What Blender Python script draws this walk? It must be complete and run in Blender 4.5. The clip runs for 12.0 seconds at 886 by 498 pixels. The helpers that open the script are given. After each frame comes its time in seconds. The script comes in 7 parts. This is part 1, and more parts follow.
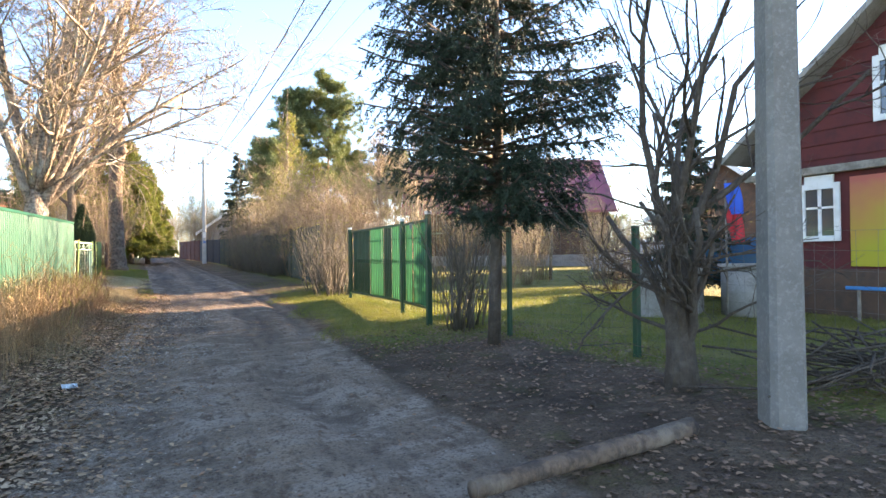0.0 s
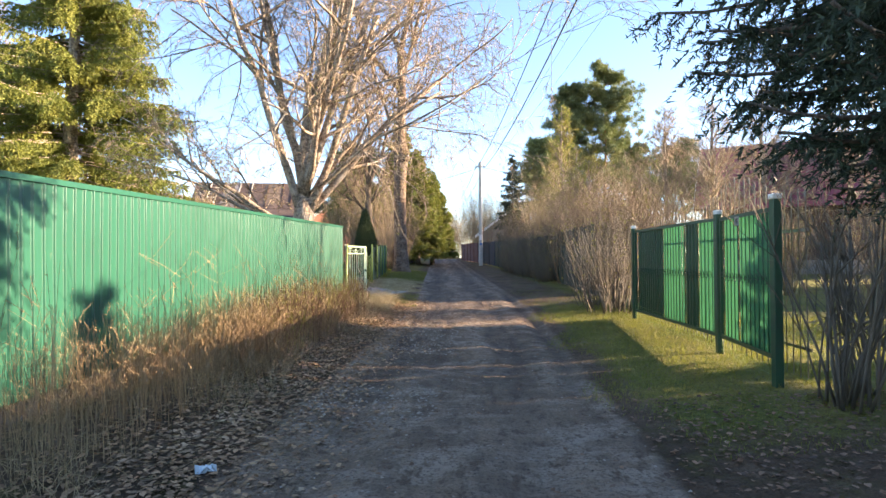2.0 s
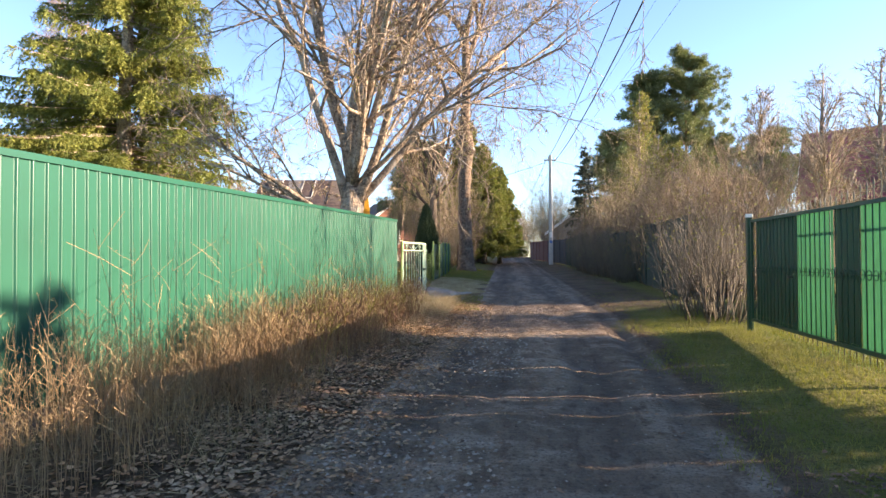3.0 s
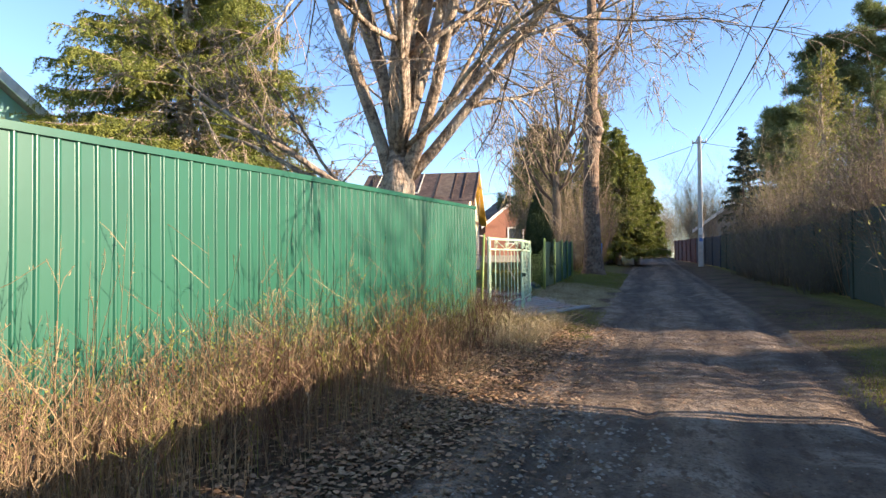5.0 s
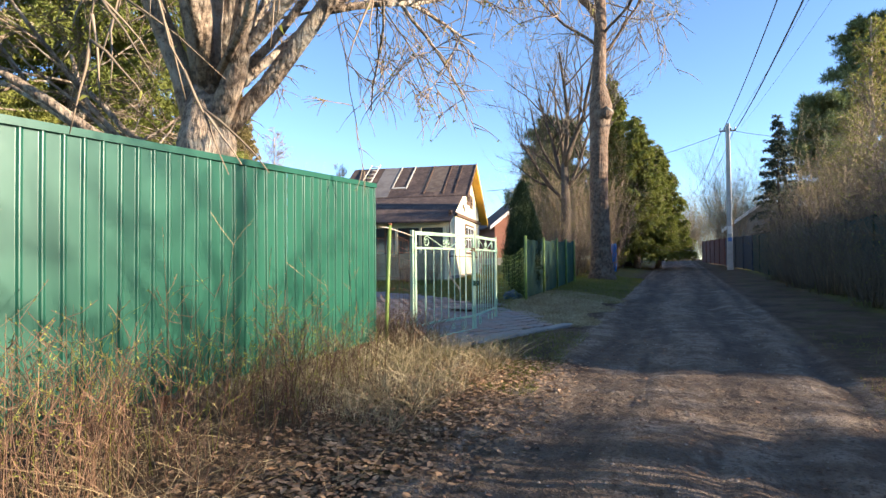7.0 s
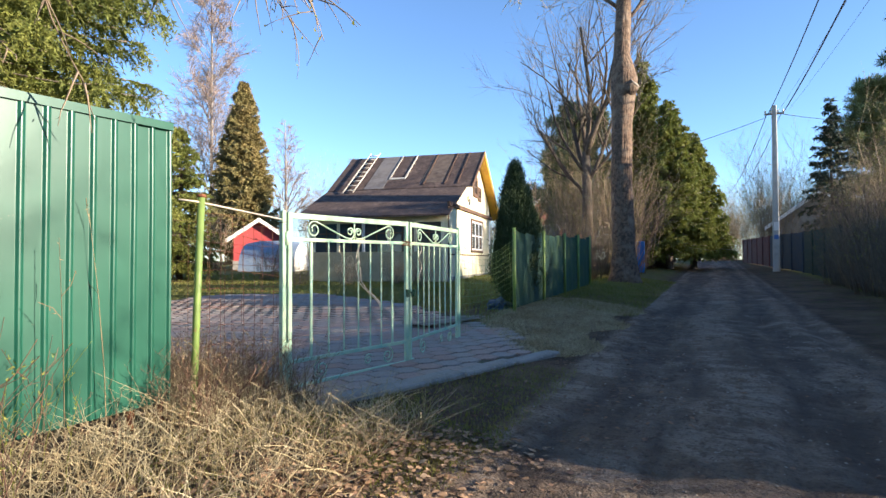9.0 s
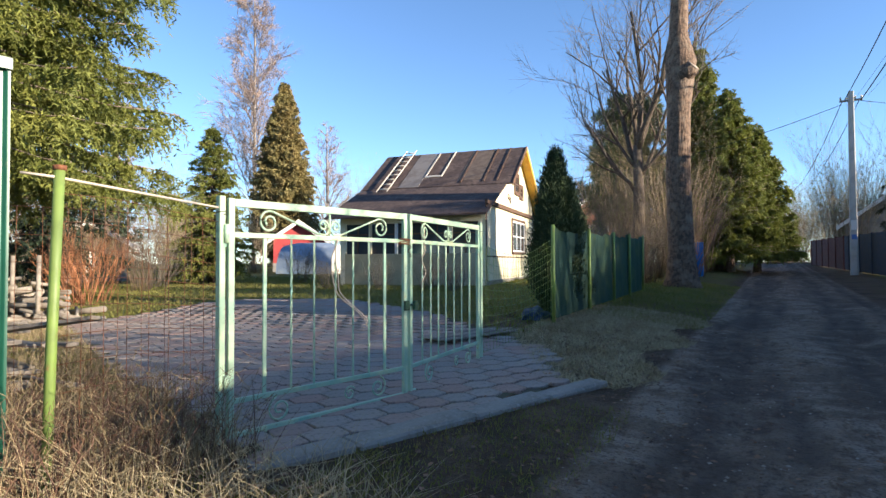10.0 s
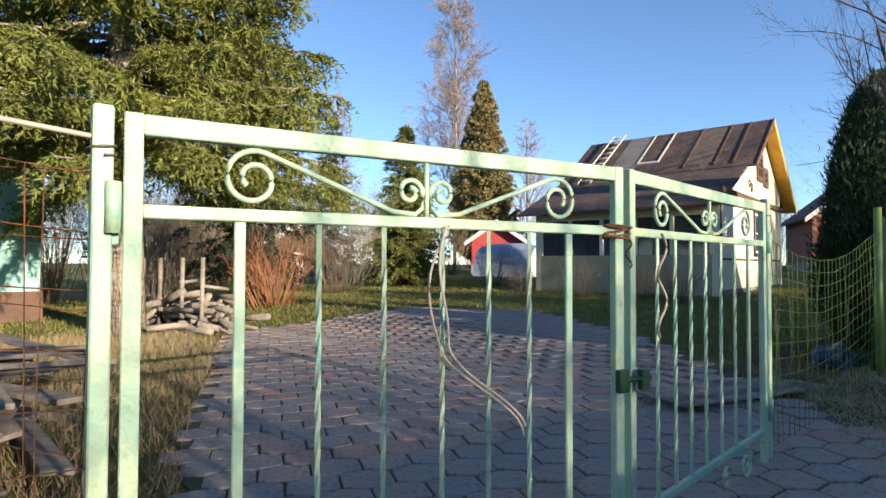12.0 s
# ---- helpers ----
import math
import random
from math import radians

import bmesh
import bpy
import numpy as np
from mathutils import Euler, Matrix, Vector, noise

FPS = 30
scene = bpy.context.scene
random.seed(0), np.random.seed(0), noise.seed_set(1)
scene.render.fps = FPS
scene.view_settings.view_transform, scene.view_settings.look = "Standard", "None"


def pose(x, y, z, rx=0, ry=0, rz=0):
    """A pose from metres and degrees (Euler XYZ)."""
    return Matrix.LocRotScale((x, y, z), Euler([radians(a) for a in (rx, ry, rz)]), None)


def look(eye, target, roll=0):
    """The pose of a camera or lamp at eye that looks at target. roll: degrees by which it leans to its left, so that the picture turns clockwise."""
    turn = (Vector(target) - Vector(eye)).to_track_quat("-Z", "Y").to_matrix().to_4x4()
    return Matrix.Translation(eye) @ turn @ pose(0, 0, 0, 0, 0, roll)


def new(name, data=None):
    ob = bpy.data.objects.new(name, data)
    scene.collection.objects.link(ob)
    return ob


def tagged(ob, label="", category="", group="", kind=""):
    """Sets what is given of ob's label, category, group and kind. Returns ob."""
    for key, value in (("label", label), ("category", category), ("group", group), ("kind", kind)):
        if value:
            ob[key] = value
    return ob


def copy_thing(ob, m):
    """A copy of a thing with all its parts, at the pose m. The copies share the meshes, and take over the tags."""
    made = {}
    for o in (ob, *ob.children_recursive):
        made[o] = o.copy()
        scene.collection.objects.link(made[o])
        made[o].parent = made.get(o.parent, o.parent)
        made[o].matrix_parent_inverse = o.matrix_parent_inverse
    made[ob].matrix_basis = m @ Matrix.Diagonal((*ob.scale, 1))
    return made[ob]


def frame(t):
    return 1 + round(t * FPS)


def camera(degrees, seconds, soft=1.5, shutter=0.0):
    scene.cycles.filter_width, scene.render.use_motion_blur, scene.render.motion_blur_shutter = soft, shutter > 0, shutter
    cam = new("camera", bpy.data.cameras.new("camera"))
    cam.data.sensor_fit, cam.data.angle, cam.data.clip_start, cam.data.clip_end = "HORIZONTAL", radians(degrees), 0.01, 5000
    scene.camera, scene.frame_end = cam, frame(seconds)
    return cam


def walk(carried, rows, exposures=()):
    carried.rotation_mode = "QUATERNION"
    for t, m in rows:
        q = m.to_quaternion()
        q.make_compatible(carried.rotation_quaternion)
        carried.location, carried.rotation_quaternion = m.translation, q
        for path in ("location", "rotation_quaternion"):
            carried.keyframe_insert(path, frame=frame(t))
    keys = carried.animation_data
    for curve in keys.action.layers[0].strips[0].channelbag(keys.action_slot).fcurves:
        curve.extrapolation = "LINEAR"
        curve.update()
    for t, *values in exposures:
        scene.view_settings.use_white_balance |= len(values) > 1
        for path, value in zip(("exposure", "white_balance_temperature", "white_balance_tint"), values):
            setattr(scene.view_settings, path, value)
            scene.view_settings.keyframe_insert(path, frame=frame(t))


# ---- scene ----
cam = camera(75.7, 12.0)
METRES, EYE, TILT, LEAN, TURN = 18.72, 1.35, 0.0, 0.0, -27.8
ROWS = [
    (0.0, 0.0, 0.0, 0.0, 0.01, 0.52, 0.71),
    (0.5, -0.0056, 0.0412, 0.0009, 7.97, 0.68, 0.53),
    (1.0, -0.0119, 0.079, 0.0026, 15.34, 0.78, 0.53),
    (1.5, -0.0216, 0.1179, 0.0043, 23.06, 0.84, 0.43),
    (2.0, -0.0298, 0.1547, 0.0058, 27.34, 0.9, 0.43),
    (2.5, -0.048, 0.1945, 0.0031, 30.19, 0.87, 0.41),
    (3.0, -0.0687, 0.2345, 0.0035, 34.17, 0.86, 0.41),
    (3.5, -0.0901, 0.2802, 0.0034, 40.94, 0.88, 0.35),
    (5.5, -0.1767, 0.4627, 0.0048, 47.9, 1.08, 0.46),
    (6.0, -0.1934, 0.5051, 0.0046, 48.6, 1.18, 0.53),
    (6.5, -0.2091, 0.5507, 0.0043, 49.82, 1.19, 0.49),
    (7.0, -0.2224, 0.5897, 0.0041, 50.19, 1.28, 0.51),
    (7.5, -0.2388, 0.6287, 0.0036, 50.7, 1.27, 0.41),
    (9.5, -0.3185, 0.7583, 0.0043, 55.21, 1.29, 0.25),
    (10.0, -0.3437, 0.7842, 0.0044, 58.03, 1.43, 0.22),
    (10.5, -0.3724, 0.8087, 0.0046, 62.3, 1.43, 0.12),
    (11.0, -0.3979, 0.8277, 0.0058, 67.76, 1.6, 0.12),
    (11.5, -0.4313, 0.84, 0.0047, 72.38, 1.51, -0.12),
    (12.0, -0.4587, 0.8445, 0.0075, 78.31, 1.55, -0.18),
]
PATH = [(t, pose(0, 0, EYE, TILT, LEAN, TURN) @ pose(METRES * x, METRES * y, METRES * z, 90 + pitch, roll, yaw)) for t, x, y, z, yaw, pitch, roll in ROWS]
walk(cam, PATH, exposures=[(0.0, 3.08, 8000, 18), (2.5, 2.44, 7450, 18), (6.0, 1.88, 6700, 13), (9.5, 1.62, 6250, 10), (12.0, 1.27, 6400, 11)])

# ---- light ----
SUN_EL, SUN_AZ = 13.5, 85.0          # degrees above the horizon; clockwise from +y
sun_way = Vector((math.cos(radians(SUN_EL)) * math.sin(radians(SUN_AZ)), math.cos(radians(SUN_EL)) * math.cos(radians(SUN_AZ)), math.sin(radians(SUN_EL))))
world = bpy.data.worlds.new("sky_world")
scene.world = world
world.use_nodes = True
wn = world.node_tree.nodes
sky = wn.new("ShaderNodeTexSky")
sky.sky_type, sky.sun_disc = "NISHITA", False
sky.sun_elevation, sky.sun_rotation = radians(SUN_EL), radians(SUN_AZ)
sky.air_density, sky.dust_density, sky.ozone_density = 0.75, 0.0, 3.0
world.node_tree.links.new(sky.outputs[0], wn["Background"].inputs[0])
wn["Background"].inputs[1].default_value = 0.115
lamp = bpy.data.lights.new("sun", "SUN")
lamp.energy, lamp.angle, lamp.color = 4.8, radians(0.53), (1.0, 0.85, 0.66)
sun = new("sun", lamp)
sun.matrix_world = look(sun_way * 60, (0, 0, 0))

# ---- helpers of this scene ----
rng = np.random.default_rng(7)


def smooth(v, a, b):
    u = np.clip((np.asarray(v, float) - a) / (b - a), 0, 1)
    return u * u * (3 - 2 * u)


def lane_mid(y):
    return 0.72 + 0.85 * smooth(y, 2, 18)


def gz(x, y):
    """Height of the ground: a gentle rise along the lane, shallow ruts, banks on both sides."""
    x, y = np.asarray(x, float), np.asarray(y, float)
    z = 0.018 * np.clip(y, -40, 75)
    d = x - lane_mid(y)
    wob = 0.12 * np.sin(y * 0.7) + 0.06 * np.sin(y * 1.9 + 1)
    for rut in (-0.75, 0.62):
        z = z - 0.055 * np.exp(-((d - rut - wob * 0.6) / 0.22) ** 2) * (0.6 + 0.4 * np.sin(y * 1.3 + rut))
    z = z - 0.06 * np.exp(-((d - 1.2 - wob * 0.4) / 0.13) ** 2) * smooth(y, 7, 10) * (0.65 + 0.35 * np.sin(y * 1.1))
    for rut in (-1.05, -0.42, 0.3):
        z = z - 0.035 * np.exp(-((d - rut - wob * 0.9) / 0.085) ** 2) * smooth(y, 7.5, 10.5) * (0.6 + 0.4 * np.sin(y * 1.7 + rut * 4))
    z = z + 0.012 * np.sin(y * 5.3 + 2.1 * np.sin(x * 2.2)) * np.sin(x * 4.7 + 1.3 * np.sin(y * 1.7)) * np.exp(-(d / 1.5) ** 4)
    z = z + 0.02 * np.sin(y * 2.3 + x) * np.sin(x * 3.1 - y * 0.8) * np.exp(-(d / 1.6) ** 4)
    z = z + 0.15 * (1 - smooth(d, -2.9, -1.3)) + 0.06 * smooth(d, 1.3, 2.8)
    z = z - 0.09 * (1 - smooth(d, -2.9, -1.3)) * smooth(y, 17.4, 18.4) * (1 - smooth(y, 22.0, 24.0))
    return z


def ground_at(x, y):
    return float(gz(x, y))


def mesh_of(name, verts, faces, mat=None, shade=False):
    me = bpy.data.meshes.new(name)
    me.from_pydata([tuple(v) for v in verts], [], [tuple(f) for f in faces])
    me.update()
    if mat:
        me.materials.append(mat)
    if shade:
        me.polygons.foreach_set("use_smooth", [True] * len(me.polygons))
    return me


def part(name, data, material=None, parent=None, label=""):
    """Links a bmesh or a mesh as one object under a thing."""
    if isinstance(data, bmesh.types.BMesh):
        me = bpy.data.meshes.new(name)
        data.to_mesh(me)
        data.free()
    else:
        me = data
    if material and not me.materials:
        me.materials.append(material)
    ob = new(name, me)
    if parent:
        ob.parent = parent
    return tagged(ob, label)


def box(bm, x0, x1, y0, y1, z0, z1, bevel=0.0, m=None):
    r = bmesh.ops.create_cube(bm, size=1.0)
    vs = r["verts"]
    for v in vs:
        v.co = Vector(((x0 + x1) / 2 + v.co.x * (x1 - x0), (y0 + y1) / 2 + v.co.y * (y1 - y0), (z0 + z1) / 2 + v.co.z * (z1 - z0)))
    if m:
        bmesh.ops.transform(bm, matrix=m, verts=vs)
    if bevel:
        es = list({e for v in vs for e in v.link_edges})
        bmesh.ops.bevel(bm, geom=es, offset=bevel, segments=1, affect="EDGES")
    return bm


def boxes(*rows, bevel=0.0, m=None):
    bm = bmesh.new()
    for r in rows:
        box(bm, *r, bevel=bevel, m=m)
    return bm


def tube_arrays(paths, sides=6, cap=True):
    """paths: [(points, radii)]; gives verts, faces of tubes."""
    V, Fc, off = [], [], 0
    ang = np.linspace(0, 2 * np.pi, sides, endpoint=False)
    ca, sa = np.cos(ang), np.sin(ang)
    for pts, rad in paths:
        P = np.asarray(pts, float)
        r = np.broadcast_to(np.asarray(rad, float), (len(P),))
        T = np.gradient(P, axis=0)
        T /= np.linalg.norm(T, axis=1)[:, None] + 1e-9
        ref = np.array([0.0, 0, 1]) if abs(T[0][2]) < 0.9 else np.array([1.0, 0, 0])
        A = np.cross(T, ref)
        A /= np.linalg.norm(A, axis=1)[:, None] + 1e-9
        B = np.cross(T, A)
        ring = P[:, None, :] + r[:, None, None] * (A[:, None, :] * ca[None, :, None] + B[:, None, :] * sa[None, :, None])
        V.append(ring.reshape(-1, 3))
        n = len(P)
        i = np.arange(n - 1)[:, None] * sides
        j = np.arange(sides)[None, :]
        k = (j + 1) % sides
        q = np.stack([i + j, i + k, i + sides + k, i + sides + j], -1).reshape(-1, 4) + off
        Fc.extend(q.tolist())
        if cap:
            Fc.append(list(range(off + sides - 1, off - 1, -1)))
            Fc.append(list(range(off + (n - 1) * sides, off + n * sides)))
        off += n * sides
    return np.concatenate(V), Fc


def tubes(name, paths, sides=6, mat=None, shade=True):
    v, f = tube_arrays(paths, sides)
    return mesh_of(name, v, f, mat, shade)


def thing(name, label, category, x=0.0, y=0.0, z=None, rz=0.0, group="", kind=""):
    ob = new(name)
    ob.empty_display_size = 0.2
    ob.matrix_basis = pose(x, y, ground_at(x, y) if z is None else z, 0, 0, rz)
    return tagged(ob, label, category, group, kind)


# ---- materials ----
def material(name, base, rough=0.8, metal=0.0, vary=(), bump=0.0, bump_scale=40.0, spec=0.5, random_value=0.0, furrow=1.0):
    """vary: further colours mixed in by noise at two scales."""
    m = bpy.data.materials.new(name)
    m.use_nodes = True
    nt = m.node_tree
    n, l = nt.nodes, nt.links
    p = n["Principled BSDF"]
    p.inputs["Roughness"].default_value, p.inputs["Metallic"].default_value = rough, metal
    p.inputs["Specular IOR Level"].default_value = spec
    co = n.new("ShaderNodeTexCoord")
    col = n.new("ShaderNodeRGB")
    col.outputs[0].default_value = (*base, 1)
    out = col.outputs[0]
    for i, (c, scale, lo, hi) in enumerate(vary):
        t = n.new("ShaderNodeTexNoise")
        t.inputs["Scale"].default_value, t.inputs["Detail"].default_value = scale, 6.0
        t.inputs["Roughness"].default_value = 0.65
        l.new(co.outputs["Object"], t.inputs["Vector"])
        r = n.new("ShaderNodeMapRange")
        r.inputs[1].default_value, r.inputs[2].default_value = lo, hi
        l.new(t.outputs[0], r.inputs[0])
        x = n.new("ShaderNodeMix")
        x.data_type = "RGBA"
        l.new(r.outputs[0], x.inputs[0])
        l.new(out, x.inputs[6])
        x.inputs[7].default_value = (*c, 1)
        out = x.outputs[2]
    if random_value:
        info = n.new("ShaderNodeObjectInfo")
        geo = n.new("ShaderNodeNewGeometry")
        add = n.new("ShaderNodeMath")
        add.operation = "ADD"
        l.new(info.outputs["Random"], add.inputs[0])
        l.new(geo.outputs["Random Per Island"], add.inputs[1])
        fr = n.new("ShaderNodeMath")
        fr.operation = "FRACT"
        l.new(add.outputs[0], fr.inputs[0])
        r = n.new("ShaderNodeMapRange")
        r.inputs[3].default_value, r.inputs[4].default_value = 1 - random_value, 1 + random_value
        l.new(fr.outputs[0], r.inputs[0])
        h = n.new("ShaderNodeHueSaturation")
        l.new(r.outputs[0], h.inputs["Value"])
        l.new(out, h.inputs["Color"])
        out = h.outputs[0]
    l.new(out, p.inputs["Base Color"])
    if bump:
        t = n.new("ShaderNodeTexNoise")
        t.inputs["Scale"].default_value, t.inputs["Detail"].default_value = bump_scale, 8.0
        mp = n.new("ShaderNodeMapping")
        mp.inputs["Scale"].default_value = (1, 1, furrow)
        l.new(co.outputs["Object"], mp.inputs["Vector"])
        l.new(mp.outputs[0], t.inputs["Vector"])
        b = n.new("ShaderNodeBump")
        b.inputs["Strength"].default_value, b.inputs["Distance"].default_value = bump, 0.02 if furrow == 1.0 else 0.06
        l.new(t.outputs[0], b.inputs["Height"])
        l.new(b.outputs[0], p.inputs["Normal"])
    return m


M_GROUND = material("earth_and_grass", (0.16, 0.13, 0.06), 0.95, vary=[((0.09, 0.12, 0.025), 0.5, 0.4, 0.6), ((0.2, 0.16, 0.09), 5, 0.45, 0.7), ((0.06, 0.05, 0.03), 30, 0.5, 0.75)], bump=0.6, bump_scale=25)
M_FENCE = material("green_coated_sheet", (0.013, 0.082, 0.052), 0.33, spec=0.4, vary=[((0.012, 0.07, 0.045), 1.2, 0.45, 0.7), ((0.14, 0.15, 0.1), 9, 0.68, 0.8)], bump=0.05, bump_scale=3)
M_PALE_GREEN = material("pale_green_paint", (0.41, 0.55, 0.38), 0.5, vary=[((0.24, 0.45, 0.34), 3, 0.48, 0.66), ((0.55, 0.62, 0.36), 7, 0.52, 0.68), ((0.3, 0.2, 0.1), 26, 0.64, 0.74)], bump=0.2, bump_scale=60)
M_BARK = material("grey_brown_bark", (0.4, 0.3, 0.215), 0.95, vary=[((0.11, 0.08, 0.058), 16, 0.42, 0.6), ((0.42, 0.37, 0.3), 3, 0.48, 0.66), ((0.06, 0.045, 0.035), 40, 0.56, 0.7)], bump=1.0, bump_scale=24, furrow=0.22)
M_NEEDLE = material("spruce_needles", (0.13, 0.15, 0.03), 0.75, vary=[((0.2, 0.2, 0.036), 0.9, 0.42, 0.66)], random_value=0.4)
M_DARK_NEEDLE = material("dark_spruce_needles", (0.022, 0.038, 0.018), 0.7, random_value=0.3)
M_WALL = material("cream_plaster_boards", (0.8, 0.73, 0.52), 0.85, vary=[((0.74, 0.64, 0.4), 2, 0.45, 0.7)], bump=0.2)
M_ROOF = material("old_roofing_felt", (0.075, 0.048, 0.04), 0.9, vary=[((0.14, 0.095, 0.075), 2, 0.45, 0.65), ((0.04, 0.026, 0.022), 7, 0.5, 0.66)], bump=0.4, bump_scale=15)
M_CONCRETE = material("grey_concrete", (0.29, 0.27, 0.24), 0.9, vary=[((0.2, 0.185, 0.16), 3, 0.45, 0.65), ((0.35, 0.33, 0.3), 30, 0.5, 0.7)], bump=0.3, bump_scale=60)

def ground_material():
    m = bpy.data.materials.new("lane_earth_leaves_grass")
    m.use_nodes = True
    nt = m.node_tree
    n, l = nt.nodes, nt.links
    p = n["Principled BSDF"]
    p.inputs["Roughness"].default_value, p.inputs["Specular IOR Level"].default_value = 0.92, 0.25
    co = n.new("ShaderNodeTexCoord")

    def noise_fac(scale, lo, hi, detail=6.0, stretch=None):
        t = n.new("ShaderNodeTexNoise")
        t.inputs["Scale"].default_value, t.inputs["Detail"].default_value, t.inputs["Roughness"].default_value = scale, detail, 0.68
        if stretch:
            mp = n.new("ShaderNodeMapping")
            mp.inputs["Scale"].default_value = stretch
            l.new(co.outputs["Object"], mp.inputs["Vector"])
            l.new(mp.outputs[0], t.inputs["Vector"])
        else:
            l.new(co.outputs["Object"], t.inputs["Vector"])
        r = n.new("ShaderNodeMapRange")
        r.inputs[1].default_value, r.inputs[2].default_value = lo, hi
        l.new(t.outputs[0], r.inputs[0])
        return r.outputs[0]

    def rgb(c):
        x = n.new("ShaderNodeRGB")
        x.outputs[0].default_value = (*c, 1)
        return x.outputs[0]

    def mix(f, a, b):
        x = n.new("ShaderNodeMix")
        x.data_type = "RGBA"
        l.new(f, x.inputs[0]), l.new(a, x.inputs[6]), l.new(b, x.inputs[7])
        return x.outputs[2]

    def zone(name, lo=0.3, hi=0.7, amount=0.55):
        a = n.new("ShaderNodeAttribute")
        a.attribute_name = name
        t = n.new("ShaderNodeTexNoise")
        t.inputs["Scale"].default_value, t.inputs["Detail"].default_value = 2.2, 7.0
        t.inputs["Roughness"].default_value = 0.7
        l.new(co.outputs["Object"], t.inputs["Vector"])
        s = n.new("ShaderNodeMath")
        s.operation = "MULTIPLY_ADD"
        l.new(t.outputs[0], s.inputs[0])
        s.inputs[1].default_value = amount * 2
        l.new(a.outputs["Fac"], s.inputs[2])
        r = n.new("ShaderNodeMapRange")
        r.inputs[1].default_value, r.inputs[2].default_value = lo + amount, hi + amount
        l.new(s.outputs[0], r.inputs[0])
        return r.outputs[0]

    lane = mix(noise_fac(0.9, 0.42, 0.58, 6, (1.7, 0.35, 1)), rgb((0.31, 0.222, 0.152)), rgb((0.17, 0.122, 0.086)))
    lane = mix(noise_fac(2.2, 0.46, 0.6, 8, (0.7, 1.3, 1)), lane, rgb((0.38, 0.298, 0.226)))
    lane = mix(noise_fac(6.5, 0.52, 0.62, 9, (1.3, 0.7, 1)), lane, rgb((0.165, 0.11, 0.073)))
    lane = mix(noise_fac(38, 0.5, 0.68), lane, rgb((0.085, 0.062, 0.046)))
    lane = mix(noise_fac(90, 0.62, 0.72), lane, rgb((0.38, 0.34, 0.29)))
    ra = n.new("ShaderNodeAttribute")
    ra.attribute_name = "rut"
    rm = n.new("ShaderNodeMath")
    rm.operation = "MULTIPLY"
    l.new(ra.outputs["Fac"], rm.inputs[0]), l.new(noise_fac(1.4, 0.28, 0.55, 6, (1.0, 0.5, 1)), rm.inputs[1])
    lane = mix(rm.outputs[0], lane, rgb((0.088, 0.065, 0.05)))
    soil = mix(noise_fac(3, 0.42, 0.62), rgb((0.13, 0.082, 0.05)), rgb((0.19, 0.13, 0.08)))
    soil = mix(noise_fac(1.1, 0.45, 0.62), soil, rgb((0.062, 0.04, 0.026)))
    soil = mix(noise_fac(45, 0.5, 0.68), soil, rgb((0.05, 0.034, 0.024)))
    grass = mix(noise_fac(1.6, 0.42, 0.62), rgb((0.14, 0.15, 0.028)), rgb((0.24, 0.2, 0.06)))
    grass = mix(noise_fac(30, 0.48, 0.7), grass, rgb((0.05, 0.052, 0.016)))
    out = mix(zone("grassy"), soil, grass)
    out = mix(zone("lane", 0.35, 0.65, 0.4), out, lane)
    l.new(out, p.inputs["Base Color"])
    t1, t2 = n.new("ShaderNodeTexNoise"), n.new("ShaderNodeTexNoise")
    for t, sc in ((t1, 9.0), (t2, 70.0)):
        t.inputs["Scale"].default_value, t.inputs["Detail"].default_value = sc, 8.0
        l.new(co.outputs["Object"], t.inputs["Vector"])
    ad = n.new("ShaderNodeMath")
    ad.operation = "MULTIPLY_ADD"
    l.new(t2.outputs[0], ad.inputs[0])
    ad.inputs[1].default_value = 0.35
    l.new(t1.outputs[0], ad.inputs[2])
    b = n.new("ShaderNodeBump")
    b.inputs["Strength"].default_value, b.inputs["Distance"].default_value = 1.0, 0.09
    l.new(ad.outputs[0], b.inputs["Height"])
    l.new(b.outputs[0], p.inputs["Normal"])
    return m


